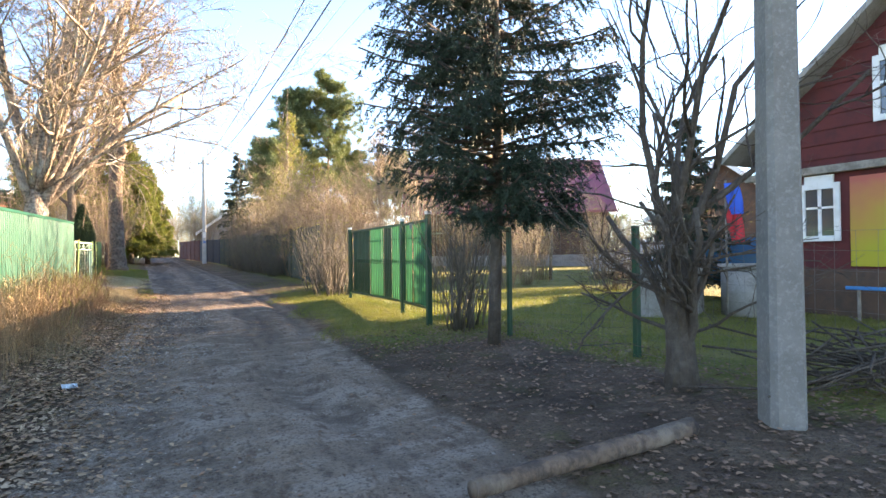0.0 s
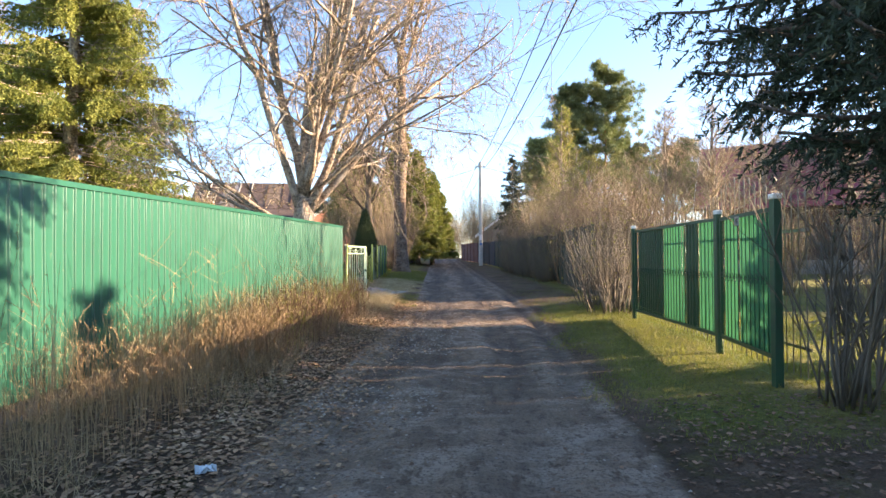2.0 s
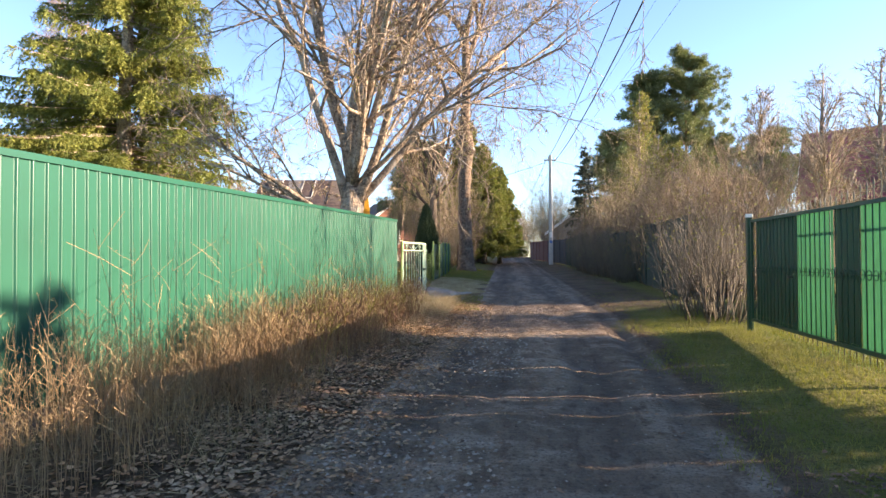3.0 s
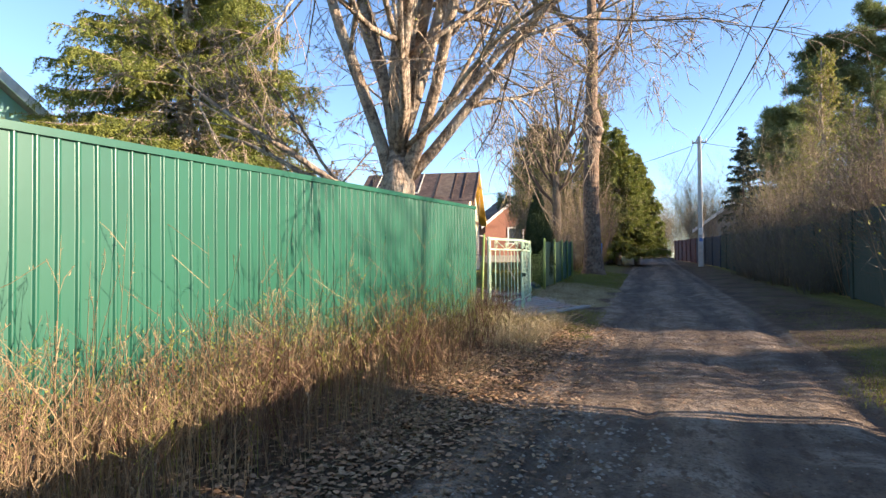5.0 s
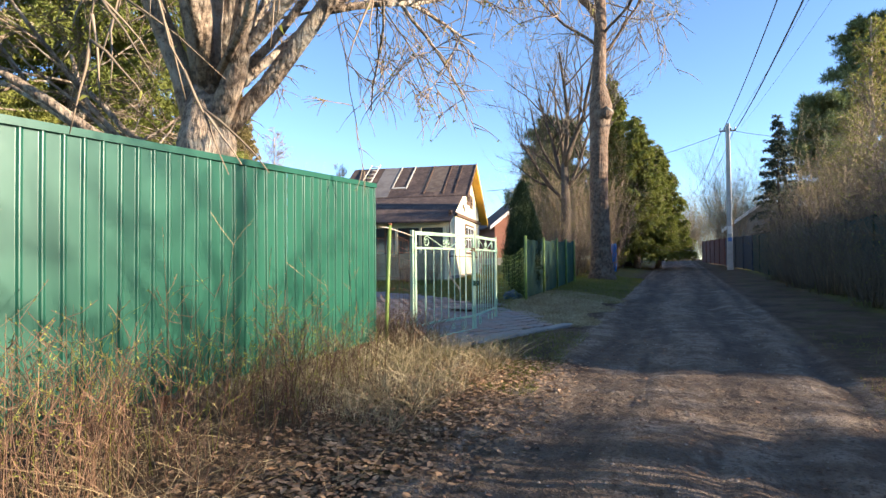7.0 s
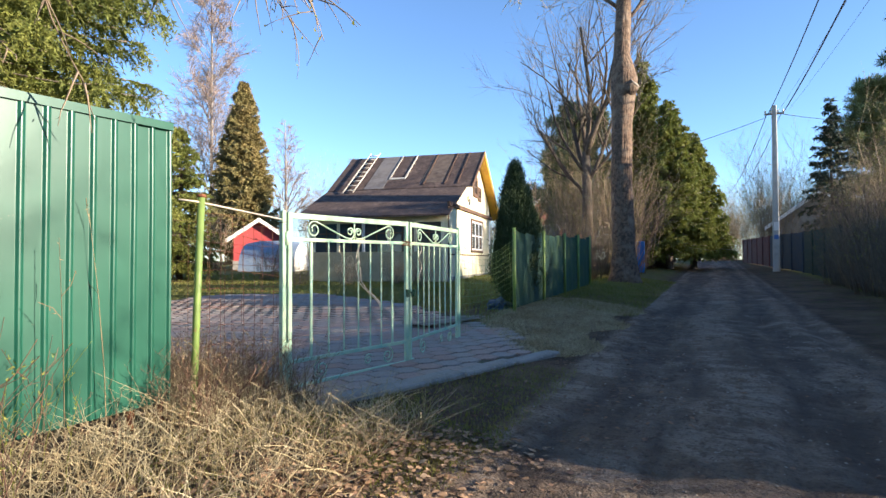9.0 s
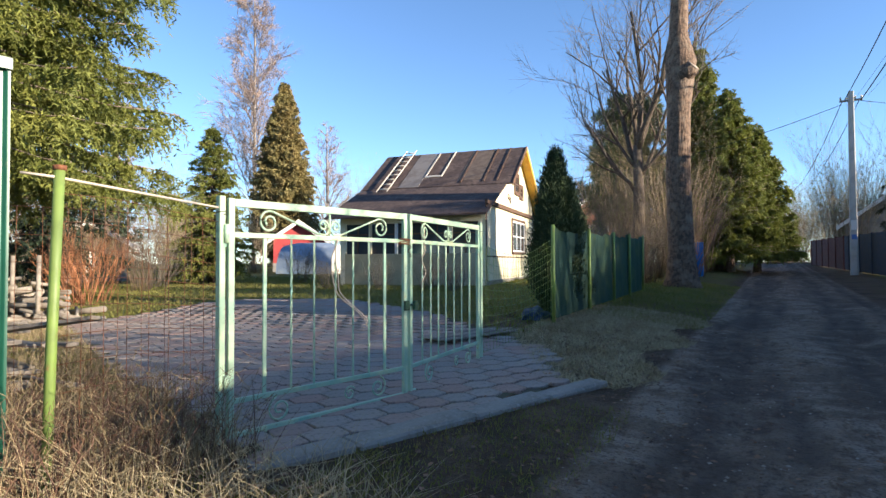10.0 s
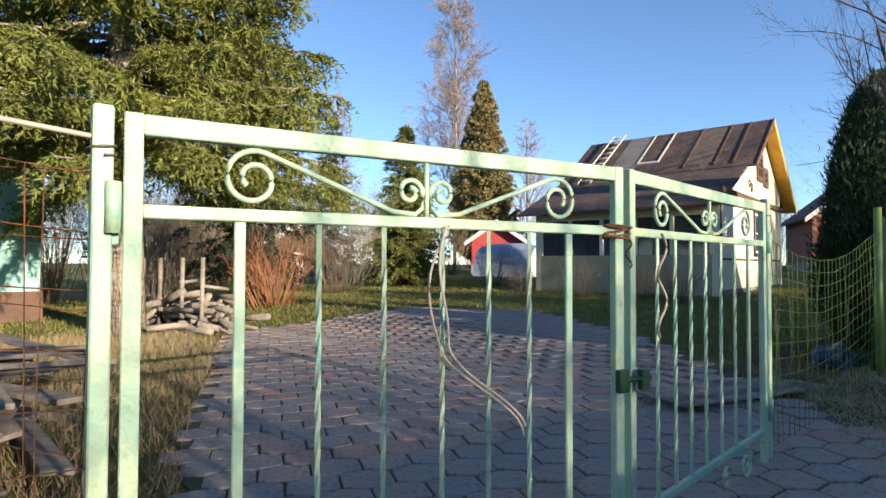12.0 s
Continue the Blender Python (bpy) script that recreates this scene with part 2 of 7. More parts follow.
def build_ground():
    xs = np.unique(np.concatenate([np.linspace(-900, -40, 12), np.arange(-40, -12, 1.0), np.arange(-12, -3.2, 0.3), np.arange(-3.2, 5.6, 0.09), np.arange(5.6, 14, 0.4), np.arange(14, 40, 1.0), np.linspace(40, 900, 12)]))
    ys = np.unique(np.concatenate([np.linspace(-900, -12, 12), np.arange(-12, 1, 0.5), np.arange(1, 30, 0.09), np.arange(30, 80, 0.5), np.linspace(80, 900, 12)]))
    X, Y = np.meshgrid(xs, ys)
    Z = gz(X, Y)
    v = np.stack([X, Y, Z], -1).reshape(-1, 3)
    n = len(xs)
    i = (np.arange(len(ys) - 1)[:, None] * n + np.arange(n - 1)[None, :]).ravel()
    f = np.stack([i, i + 1, i + n + 1, i + n], -1)
    me = mesh_of("ground", v, f.tolist(), ground_material(), True)
    d = v[:, 0] - lane_mid(v[:, 1])
    x, y = v[:, 0], v[:, 1]
    lane = (1 - smooth(np.abs(d), 1.15, 1.65)) * smooth(y, -30, -20) * (1 - smooth(y, 78, 82))
    grassy = 0.25 + 0.55 * smooth(d, 1.5, 2.0) * smooth(y, 6.0, 8.0) * (1 - 0.85 * smooth(y, 14.5, 18.0)) + 0.6 * smooth(x, 4.3, 5.2)
    grassy = grassy + 0.6 * (1 - smooth(x, -3.2, -2.3)) + 0.35 * (1 - smooth(d, -2.2, -1.2)) * smooth(y, 26, 29)
    grassy = np.clip(grassy, 0, 1)
    wob = 0.12 * np.sin(y * 0.7) + 0.06 * np.sin(y * 1.9 + 1)
    rut = sum(np.exp(-((d - q - wob * 0.6) / 0.24) ** 2) for q in (-0.75, 0.62)) + 1.0 * np.exp(-((d - 1.2 - wob * 0.4) / 0.15) ** 2) * smooth(y, 7, 10)
    rut = rut + 0.75 * sum(np.exp(-((d - q - wob * 0.9) / 0.1) ** 2) for q in (-1.05, -0.42, 0.3)) * smooth(y, 7.5, 10.5)
    rut = np.minimum(rut, 1.1) * (0.15 + 0.7 * smooth(y, 6.0, 10.0))
    for key, val in (("lane", lane), ("grassy", grassy), ("rut", rut)):
        a = me.attributes.new(key, "FLOAT", "POINT")
        a.data.foreach_set("value", val.astype(np.float32))
    tagged(new("ground", me), "rutted earth lane with leaf litter and grassy banks", "ground", kind="structure")


build_ground()

# ---- plants: makers ----
def blades(points, dirs, lengths, width, name, mat, twist=True, r=rng):
    """Thin three-cornered blades; one triangle each."""
    n = len(points)
    side = np.cross(dirs, r.normal(size=(n, 3)))
    side /= np.linalg.norm(side, axis=1)[:, None] + 1e-9
    w = np.broadcast_to(np.asarray(width, float), (n,))[:, None] * 0.5
    tip = points + dirs * np.asarray(lengths)[:, None]
    v = np.stack([points - side * w, points + side * w, tip], 1).reshape(-1, 3)
    me = bpy.data.meshes.new(name)
    me.vertices.add(3 * n), me.loops.add(3 * n), me.polygons.add(n)
    me.vertices.foreach_set("co", v.ravel())
    me.loops.foreach_set("vertex_index", np.arange(3 * n))
    me.polygons.foreach_set("loop_start", np.arange(0, 3 * n, 3))
    me.update(calc_edges=True)
    if mat:
        me.materials.append(mat)
    return me


def unit(v):
    return v / (np.linalg.norm(v, axis=-1, keepdims=True) + 1e-9)


def conifer(name, label, x, y, height, radius, mat, bark, seed, first=0.08, whorls=26, per=7, needles=16, needle=0.05, width=0.012, droop=0.35, trunk=0.14, density=1.0, sag=0.25, category="tree", belly=0.0):
    """Trunk, drooping boughs with hanging twigs, and needles along every twig."""
    r = np.random.default_rng(seed)
    root = thing(name, label, category, x, y)
    hs = np.linspace(0, height, 9)
    bend = np.stack([0.06 * np.sin(hs * 0.8 + seed), 0.06 * np.cos(hs * 0.7 + seed), hs], 1)
    part("trunk", tubes("trunk", [(bend, trunk * (1 - hs / height * 0.93))], 9, bark), parent=root)
    boughs, P, D = [], [], []
    for k in range(whorls):
        u = first + (1 - first) * (k + 0.5) / whorls
        z = height * u
        reach = radius * (1 - u) ** 0.75 * (min(1.0, 0.55 + u * 3) if not belly else min(1.0, 0.45 + (u - first) / belly))
        for j in range(per):
            a = r.uniform(0, 2 * np.pi)
            L = reach * r.uniform(0.65, 1.12) + 0.12
            zz = z + r.normal() * height / whorls * 0.5
            out = np.array([np.cos(a), np.sin(a), 0.0])
            t = np.linspace(0, 1, 6)
            rise = 0.25 * u
            path = np.array([0, 0, zz]) + out[None] * (t * L)[:, None]
            path[:, 2] += rise * L * t - droop * L * t ** 1.5 * (1.25 - u) + 0.12 * L * t ** 4
            boughs.append((path, 0.012 + 0.02 * L / max(radius, 0.1) * (1 - t)))
            m = max(4, int(L * 11 * density))
            tt = r.uniform(0.15, 1.0, m)
            base = np.stack([np.interp(tt, t, path[:, i]) for i in range(3)], 1)
            side = np.array([-out[1], out[0], 0.0])
            sgn = r.choice([-1.0, 1.0], m)[:, None]
            dr = unit(out[None] * r.uniform(0.3, 1.0, (m, 1)) + side[None] * sgn * r.uniform(0.2, 1.0, (m, 1)) + np.array([0, 0, -1.0])[None] * r.uniform(0.0, 2 * sag + 0.2, (m, 1)))
            ln = r.uniform(0.18, 0.42, m) * (0.4 + 0.6 * L / max(radius, 0.1)) * (radius / 2.2) ** 0.5
            s = r.uniform(0, 1, (m, needles))
            pts = base[:, None, :] + dr[:, None, :] * (s * ln[:, None])[..., None]
            pts[..., 2] -= sag * (s ** 2) * ln[:, None]
            dd = unit(dr[:, None, :] * 0.7 + r.normal(size=(m, needles, 3)) * 0.6 + np.array([0, 0, -0.15]))
            P.append(pts.reshape(-1, 3)), D.append(dd.reshape(-1, 3))
    tagged(part("bough_frame", tubes("bough_frame", boughs, 3, bark), parent=root), kind="stuff")
    P, D = np.concatenate(P), np.concatenate(D)
    tagged(part("foliage", blades(P, D, r.uniform(0.6, 1.2, len(P)) * needle, width, "needles", mat, r=r), parent=root), kind="stuff")
    return root


def grow(r, start, way, length, radius, depth, out, spread=0.6, up=0.15, kids=(3, 5), shrink=0.62, wobble=0.12, seg=6, stop=0.004, gravity=0.0, tip=4, rmin=0.0025):
    """One limb and all that grows from it, as paths by depth."""
    n = seg if depth > 0 else tip
    pts, d = [np.array(start, float)], unit(np.array(way, float))
    for _ in range(n):
        d = unit(d + r.normal(size=3) * wobble + np.array([0, 0, up - gravity * (3 - min(depth, 3))]) * 0.35)
        pts.append(pts[-1] + d * length / n)
    pts = np.array(pts)
    rad = radius * np.linspace(1, 0.45 if depth > 0 else 0.3, n + 1)
    out.setdefault(depth, []).append((pts, rad))
    if depth == 0 or radius < stop:
        return
    for _ in range(r.integers(kids[0], kids[1] + 1)):
        t = r.uniform(0.25, 1.0)
        f = t * n
        i = min(int(f), n - 1)
        p = pts[i] + (pts[i + 1] - pts[i]) * (f - i)
        base = unit(pts[i + 1] - pts[i])
        nd = unit(base + r.normal(size=3) * spread)
        rr = max(radius * (1 - 0.5 * t) * r.uniform(0.4, 0.7), rmin)
        grow(r, p, nd, length * shrink * r.uniform(0.7, 1.2), rr, depth - 1, out, spread, up, kids, shrink, wobble, seg, stop, gravity, tip, rmin)


def bare_tree(name, label, x, y, trunk_path, trunk_r, limbs, seed, bark, depth=3, spread=0.55, up=0.12, kids=(3, 5), shrink=0.6, gravity=0.0, twig_mat=None, buds=None, bud_n=0, bud_size=0.03, z=None, category="tree", wobble=0.12, rmin=0.0025):
    """limbs: rows of (height on the trunk, way, length, radius)."""
    r = np.random.default_rng(seed)
    root = thing(name, label, category, x, y, z)
    tp = np.array(trunk_path, float)
    part("trunk", tubes("trunk", [(tp, trunk_r)], 12, bark), parent=root)
    out = {}
    for h, way, length, rad in limbs:
        s = [np.interp(h, tp[:, 2], tp[:, i]) for i in range(3)]
        grow(r, s, way, length, rad, depth, out, spread, up, kids, shrink, wobble, gravity=gravity, rmin=rmin)
    for d in sorted(out, reverse=True):
        if d == depth:
            for pr in out[d]:
                part("limb", tubes("limb", [pr], 8, bark), parent=root)
        else:
            tagged(part("branchwork" if d > 0 else "twig_crown", tubes("branchwork", out[d], 5 if d > 1 else 3, bark if d > 1 else (twig_mat or bark)), parent=root), kind="stuff")
    if buds and bud_n:
        tw = out[0]
        idx = r.integers(0, len(tw), bud_n)
        P = np.array([tw[i][0][r.integers(1, len(tw[i][0]))] for i in idx]) + r.normal(size=(bud_n, 3)) * 0.015
        tagged(part("bud_cover", blades(P, unit(r.normal(size=(bud_n, 3))), np.full(bud_n, bud_size), bud_size * 0.7, "buds", buds, r=r), parent=root), kind="stuff")
    return root


def shrub(name, label, x, y, height, spread, stems, seed, mat, radius=0.012, depth=2, lean=0.35, category="bush", buds=None, bud_n=0, bud_size=0.025, kids=(2, 4), base=0.25, z=None):
    """Many stems from one foot, branching upwards."""
    r = np.random.default_rng(seed)
    root = thing(name, label, category, x, y, z)
    out = {}
    for _ in range(stems):
        a, q = r.uniform(0, 2 * np.pi), r.uniform(0, base)
        p = np.array([np.cos(a) * q, np.sin(a) * q, -0.03])
        d = np.array([np.cos(a) * lean * r.uniform(0.1, 1.2), np.sin(a) * lean * r.uniform(0.1, 1.2), 1.0])
        grow(r, p, d, height * r.uniform(0.6, 1.0), radius * r.uniform(0.6, 1.2), depth, out, spread, 0.2, kids, 0.5, 0.1, 4, 0.0, tip=2)
    paths = [q for d in out if d > 0 for q in out[d]]
    tagged(part("stem_clump", tubes("stem_clump", paths, 3, mat), parent=root), kind="stuff")
    tagged(part("twig_crown", tubes("twig_crown", out[0], 3, mat), parent=root), kind="stuff")
    if buds and bud_n:
        tw = out[0]
        idx = r.integers(0, len(tw), bud_n)
        P = np.array([tw[i][0][r.integers(0, len(tw[i][0]))] for i in idx]) + r.normal(size=(bud_n, 3)) * 0.03
        tagged(part("bud_cover", blades(P, unit(r.normal(size=(bud_n, 3))), np.full(bud_n, bud_size), bud_size * 0.6, "buds", buds, r=r), parent=root), kind="stuff")
    return root


M_TWIG = material("tan_twigs", (0.34, 0.26, 0.165), 0.9, vary=[((0.21, 0.155, 0.1), 3, 0.4, 0.6)], random_value=0.35)
M_MAPLE_TWIG = material("brown_maple_twigs", (0.24, 0.18, 0.125), 0.9, random_value=0.35)
M_RED_TWIG = material("reddish_twigs", (0.19, 0.1, 0.06), 0.9, vary=[((0.12, 0.07, 0.05), 3, 0.4, 0.6)], random_value=0.35)
M_HEDGE_TWIG = material("brown_hedge_twigs", (0.24, 0.17, 0.11), 0.9, vary=[((0.14, 0.1, 0.07), 2, 0.4, 0.6)], random_value=0.4)
M_ORANGE_TWIG = material("orange_red_twigs", (0.4, 0.17, 0.08), 0.9, random_value=0.3)
M_GREY_TWIG = material("grey_twigs", (0.15, 0.125, 0.095), 0.9, random_value=0.3)
M_DARK_BARK = material("dark_bark", (0.085, 0.062, 0.045), 0.95, vary=[((0.14, 0.11, 0.08), 8, 0.45, 0.65)], bump=1.0, bump_scale=30, furrow=0.25)
M_OLD_BARK = material("old_brown_bark", (0.18, 0.115, 0.075), 0.95, vary=[((0.075, 0.05, 0.036), 10, 0.42, 0.6), ((0.24, 0.18, 0.13), 3, 0.5, 0.7)], bump=1.0, bump_scale=16, furrow=0.22)
M_BIRCH = material("birch_bark", (0.3, 0.255, 0.22), 0.8, vary=[((0.08, 0.07, 0.06), 7, 0.58, 0.66)], bump=0.4, bump_scale=20)
M_PINE_BARK = material("orange_pine_bark", (0.3, 0.16, 0.08), 0.95, vary=[((0.16, 0.1, 0.07), 5, 0.4, 0.62)], bump=0.8, bump_scale=15)
M_PINE = material("pine_needles", (0.12, 0.15, 0.065), 0.7, vary=[((0.2, 0.21, 0.08), 0.5, 0.4, 0.65)], random_value=0.35)
M_THUJA = material("thuja_scales", (0.035, 0.06, 0.018), 0.75, random_value=0.3)
M_BROWN_CONIFER = material("brownish_conifer_needles", (0.25, 0.19, 0.07), 0.75, vary=[((0.17, 0.15, 0.05), 1.0, 0.4, 0.65)], random_value=0.3)
M_BUD = material("yellow_green_buds", (0.27, 0.27, 0.06), 0.75, random_value=0.3)
M_STRAW = material("dry_weed_stems", (0.34, 0.24, 0.13), 0.9, vary=[((0.22, 0.14, 0.078), 1.4, 0.4, 0.62)], random_value=0.4)
M_BROWN_WEED = material("reddish_brown_weed_stems", (0.22, 0.13, 0.075), 0.9, vary=[((0.13, 0.075, 0.047), 1.4, 0.4, 0.62)], random_value=0.4)
M_BLADE = material("grass_blades", (0.16, 0.175, 0.035), 0.8, vary=[((0.3, 0.25, 0.08), 1.3, 0.42, 0.62)], random_value=0.35)
M_DRYGRASS = material("matted_dry_grass", (0.34, 0.26, 0.15), 0.9, vary=[((0.22, 0.165, 0.08), 2, 0.4, 0.6)], random_value=0.35)
M_LEAF = material("fallen_brown_leaves", (0.33, 0.2, 0.11), 0.85, vary=[((0.46, 0.33, 0.21), 2.5, 0.5, 0.7), ((0.16, 0.09, 0.05), 6, 0.5, 0.7)], random_value=0.45)
M_LEAF_DARK = material("darker_brown_leaves", (0.25, 0.14, 0.08), 0.85, vary=[((0.24, 0.17, 0.12), 2.5, 0.55, 0.72), ((0.07, 0.042, 0.03), 6, 0.45, 0.65)], random_value=0.5)
# Lighter copy of the dry grass; stands in for sunlight at the fence end.
M_PALEGRASS = material("brightened_dry_grass", (0.5, 0.42, 0.26), 0.9, vary=[((0.36, 0.28, 0.15), 2, 0.4, 0.62)], random_value=0.3)
M_STONE = material("dusty_grey_stone", (0.3, 0.25, 0.2), 0.95, random_value=0.35)
M_PALEWOOD = material("pale_bare_wood", (0.55, 0.5, 0.42), 0.85, random_value=0.15)
M_DGREEN = material("dark_green_paint", (0.012, 0.06, 0.03), 0.45, vary=[((0.03, 0.045, 0.03), 6, 0.5, 0.7)])
M_RUST = material("rusty_iron", (0.2, 0.075, 0.03), 0.85, vary=[((0.09, 0.04, 0.025), 25, 0.45, 0.6)], bump=0.4)
M_WIRE = material("dull_wire", (0.16, 0.15, 0.13), 0.6, metal=0.5)
M_CABLE = material("black_cable", (0.02, 0.02, 0.02), 0.6)
M_WHITE = material("white_paint", (0.78, 0.76, 0.72), 0.6, vary=[((0.6, 0.57, 0.5), 4, 0.5, 0.7)])
M_OCHRE = material("ochre_paint", (0.62, 0.37, 0.05), 0.7, vary=[((0.5, 0.28, 0.05), 3, 0.45, 0.65)])
M_GLASS = material("dark_window_glass", (0.05, 0.06, 0.07), 0.06, spec=0.8)
M_OLDWOOD = material("weathered_grey_wood", (0.3, 0.26, 0.21), 0.9, vary=[((0.18, 0.15, 0.12), 5, 0.42, 0.6)], bump=0.5, bump_scale=30, random_value=0.25)
M_BROWNWOOD = material("brown_boards", (0.12, 0.065, 0.04), 0.85, vary=[((0.08, 0.05, 0.035), 4, 0.42, 0.6)], bump=0.3)
M_SHEET = material("translucent_green_sheet", (0.02, 0.14, 0.06), 0.5, vary=[((0.05, 0.26, 0.09), 2, 0.45, 0.65)])


def make_translucent(m, colour, amount):
    n, l = m.node_tree.nodes, m.node_tree.links
    t = n.new("ShaderNodeBsdfTranslucent")
    t.inputs[0].default_value = (*colour, 1)
    x = n.new("ShaderNodeMixShader")
    x.inputs[0].default_value = amount
    l.new(n["Principled BSDF"].outputs[0], x.inputs[1])
    l.new(t.outputs[0], x.inputs[2])
    l.new(x.outputs[0], n["Material Output"].inputs[0])


make_translucent(M_SHEET, (0.04, 0.17, 0.08), 0.25)
make_translucent(M_BLADE, (0.22, 0.24, 0.03), 0.35)
make_translucent(M_NEEDLE, (0.24, 0.28, 0.05), 0.22)
make_translucent(M_PINE, (0.14, 0.18, 0.05), 0.25)
make_translucent(M_BUD, (0.3, 0.3, 0.05), 0.35)


def strip(a, b, z0a, z0b, z1a, z1b, thick=0.02):
    """An upright board from a to b in the plan, with its own height at each end."""
    a, b = np.array(a, float), np.array(b, float)
    n = np.array([-(b - a)[1], (b - a)[0]])
    n = n / np.linalg.norm(n) * thick / 2
    c = [(a - n, z0a), (b - n, z0b), (b + n, z0b), (a + n, z0a), (a - n, z1a), (b - n, z1b), (b + n, z1b), (a + n, z1a)]
    v = [(*p, z) for p, z in c]
    f = [(0, 3, 2, 1), (4, 5, 6, 7), (0, 1, 5, 4), (1, 2, 6, 5), (2, 3, 7, 6), (3, 0, 4, 7)]
    return v, f


def board(name, mat, parent, a, b, z0, z1, thick=0.02, label=""):
    z0a, z0b = z0 if isinstance(z0, tuple) else (z0, z0)
    z1a, z1b = z1 if isinstance(z1, tuple) else (z1, z1)
    v, f = strip(a, b, z0a, z0b, z1a, z1b, thick)
    return part(name, mesh_of(name, v, f, mat), parent=parent, label=label)


# ---- green sheet fence along the lane ----
FENCE_A, FENCE_B = (-2.78, 0.9), (-1.55, 17.1)


def fence_x(y):
    return FENCE_A[0] + (y - FENCE_A[1]) / (FENCE_B[1] - FENCE_A[1]) * (FENCE_B[0] - FENCE_A[0])


def fence_top(y):
    return 1.995 + 0.0157 * y


def build_sheet_fence():
    root = thing("sheet_fence", "green corrugated metal sheet fence behind dry weeds", "fence", 0, 0, 0)
    length = math.hypot(FENCE_B[0] - FENCE_A[0], FENCE_B[1] - FENCE_A[1])
    way = np.array([FENCE_B[0] - FENCE_A[0], FENCE_B[1] - FENCE_A[1]]) / length
    out = np.array([way[1], -way[0]])
    pitch, depth = 0.1145, 0.014
    prof = [(0.0, 0), (0.003, 0), (0.075, 0), (0.078, 0), (0.080, 0.06), (0.084, 0.45), (0.088, 0.9), (0.091, 1), (0.101, 1), (0.104, 0.9), (0.108, 0.45), (0.112, 0.06)]
    sheets = int(length / 1.15) + 1
    for k in range(sheets):
        s0, s1 = k * 1.145, min((k + 1) * 1.145 + 0.03, length)
        if s1 - s0 < 0.1:
            continue
        us, ds = [], []
        j = 0
        while True:
            done = False
            for pu, pd in prof:
                u = s0 + j * pitch + pu
                if u > s1:
                    done = True
                    break
                us.append(u), ds.append(pd * depth)
            if done:
                break
            j += 1
        lean = 0.004 * math.sin(k * 2.1)
        v, f = [], []
        for u, d in zip(us, ds):
            p = np.array(FENCE_A) + way * u + out * (d + 0.003 * (k % 2) + 0.004)
            y = p[1]
            zb = ground_at(p[0], y) + 0.13
            zt = fence_top(y)
            for h in (0.0, 0.35, 0.7, 1.0):
                q = p + out * (lean * h + 0.004 * math.sin(u * 3 + h * 5))
                v.append((q[0], q[1], zb + (zt - zb) * h))
        for i in range(len(us) - 1):
            for h in range(3):
                a = i * 4 + h
                f.append((a, a + 4, a + 5, a + 1))
        part("sheet", mesh_of("sheet", v, f, M_FENCE, True), parent=root)
    # cap strip along the top, posts and rails behind
    for k in range(0, int(length / 2.29) + 1):
        s0, s1 = k * 2.29, min((k + 1) * 2.29, length)
        a, b = np.array(FENCE_A) + way * s0, np.array(FENCE_A) + way * s1
        board("cap_strip", M_FENCE, root, a + out * 0.008, b + out * 0.008, (fence_top(a[1]) - 0.035, fence_top(b[1]) - 0.035), (fence_top(a[1]) + 0.012, fence_top(b[1]) + 0.012), 0.045)
        q = a - out * 0.05
        part("post", tubes("post", [([(q[0], q[1], ground_at(*q) - 0.2), (q[0], q[1], fence_top(q[1]) - 0.04)], 0.028)], 6, M_RUST), parent=root)
        for rel in (0.35, 1.6):
            a2, b2 = a - out * 0.022, b - out * 0.022
            board("rail", M_RUST, root, a2, b2, (ground_at(*a) + rel, ground_at(*b) + rel), (ground_at(*a) + rel + 0.04, ground_at(*b) + rel + 0.04), 0.02)
    q = np.array(FENCE_B) - way * 0.05 - out * 0.03
    part("post", tubes("post", [([(q[0], q[1], ground_at(*q) - 0.2), (q[0], q[1], fence_top(q[1]) - 0.04)], 0.03)], 6, M_RUST), parent=root)


build_sheet_fence()

# ---- iron double gate of the yard ----
GATE_A, GATE_M, GATE_R = np.array((-1.618, 18.238)), np.array((-1.325, 19.69)), np.array((-1.475, 21.22))


def spiral(cu, cz, r0, r1, a0, turns, n=26):
    a = a0 + np.linspace(0, turns * 2 * np.pi, n)
    r = np.linspace(r0, r1, n)
    return [(cu + q * math.cos(w), cz + q * math.sin(w)) for q, w in zip(r, a)]


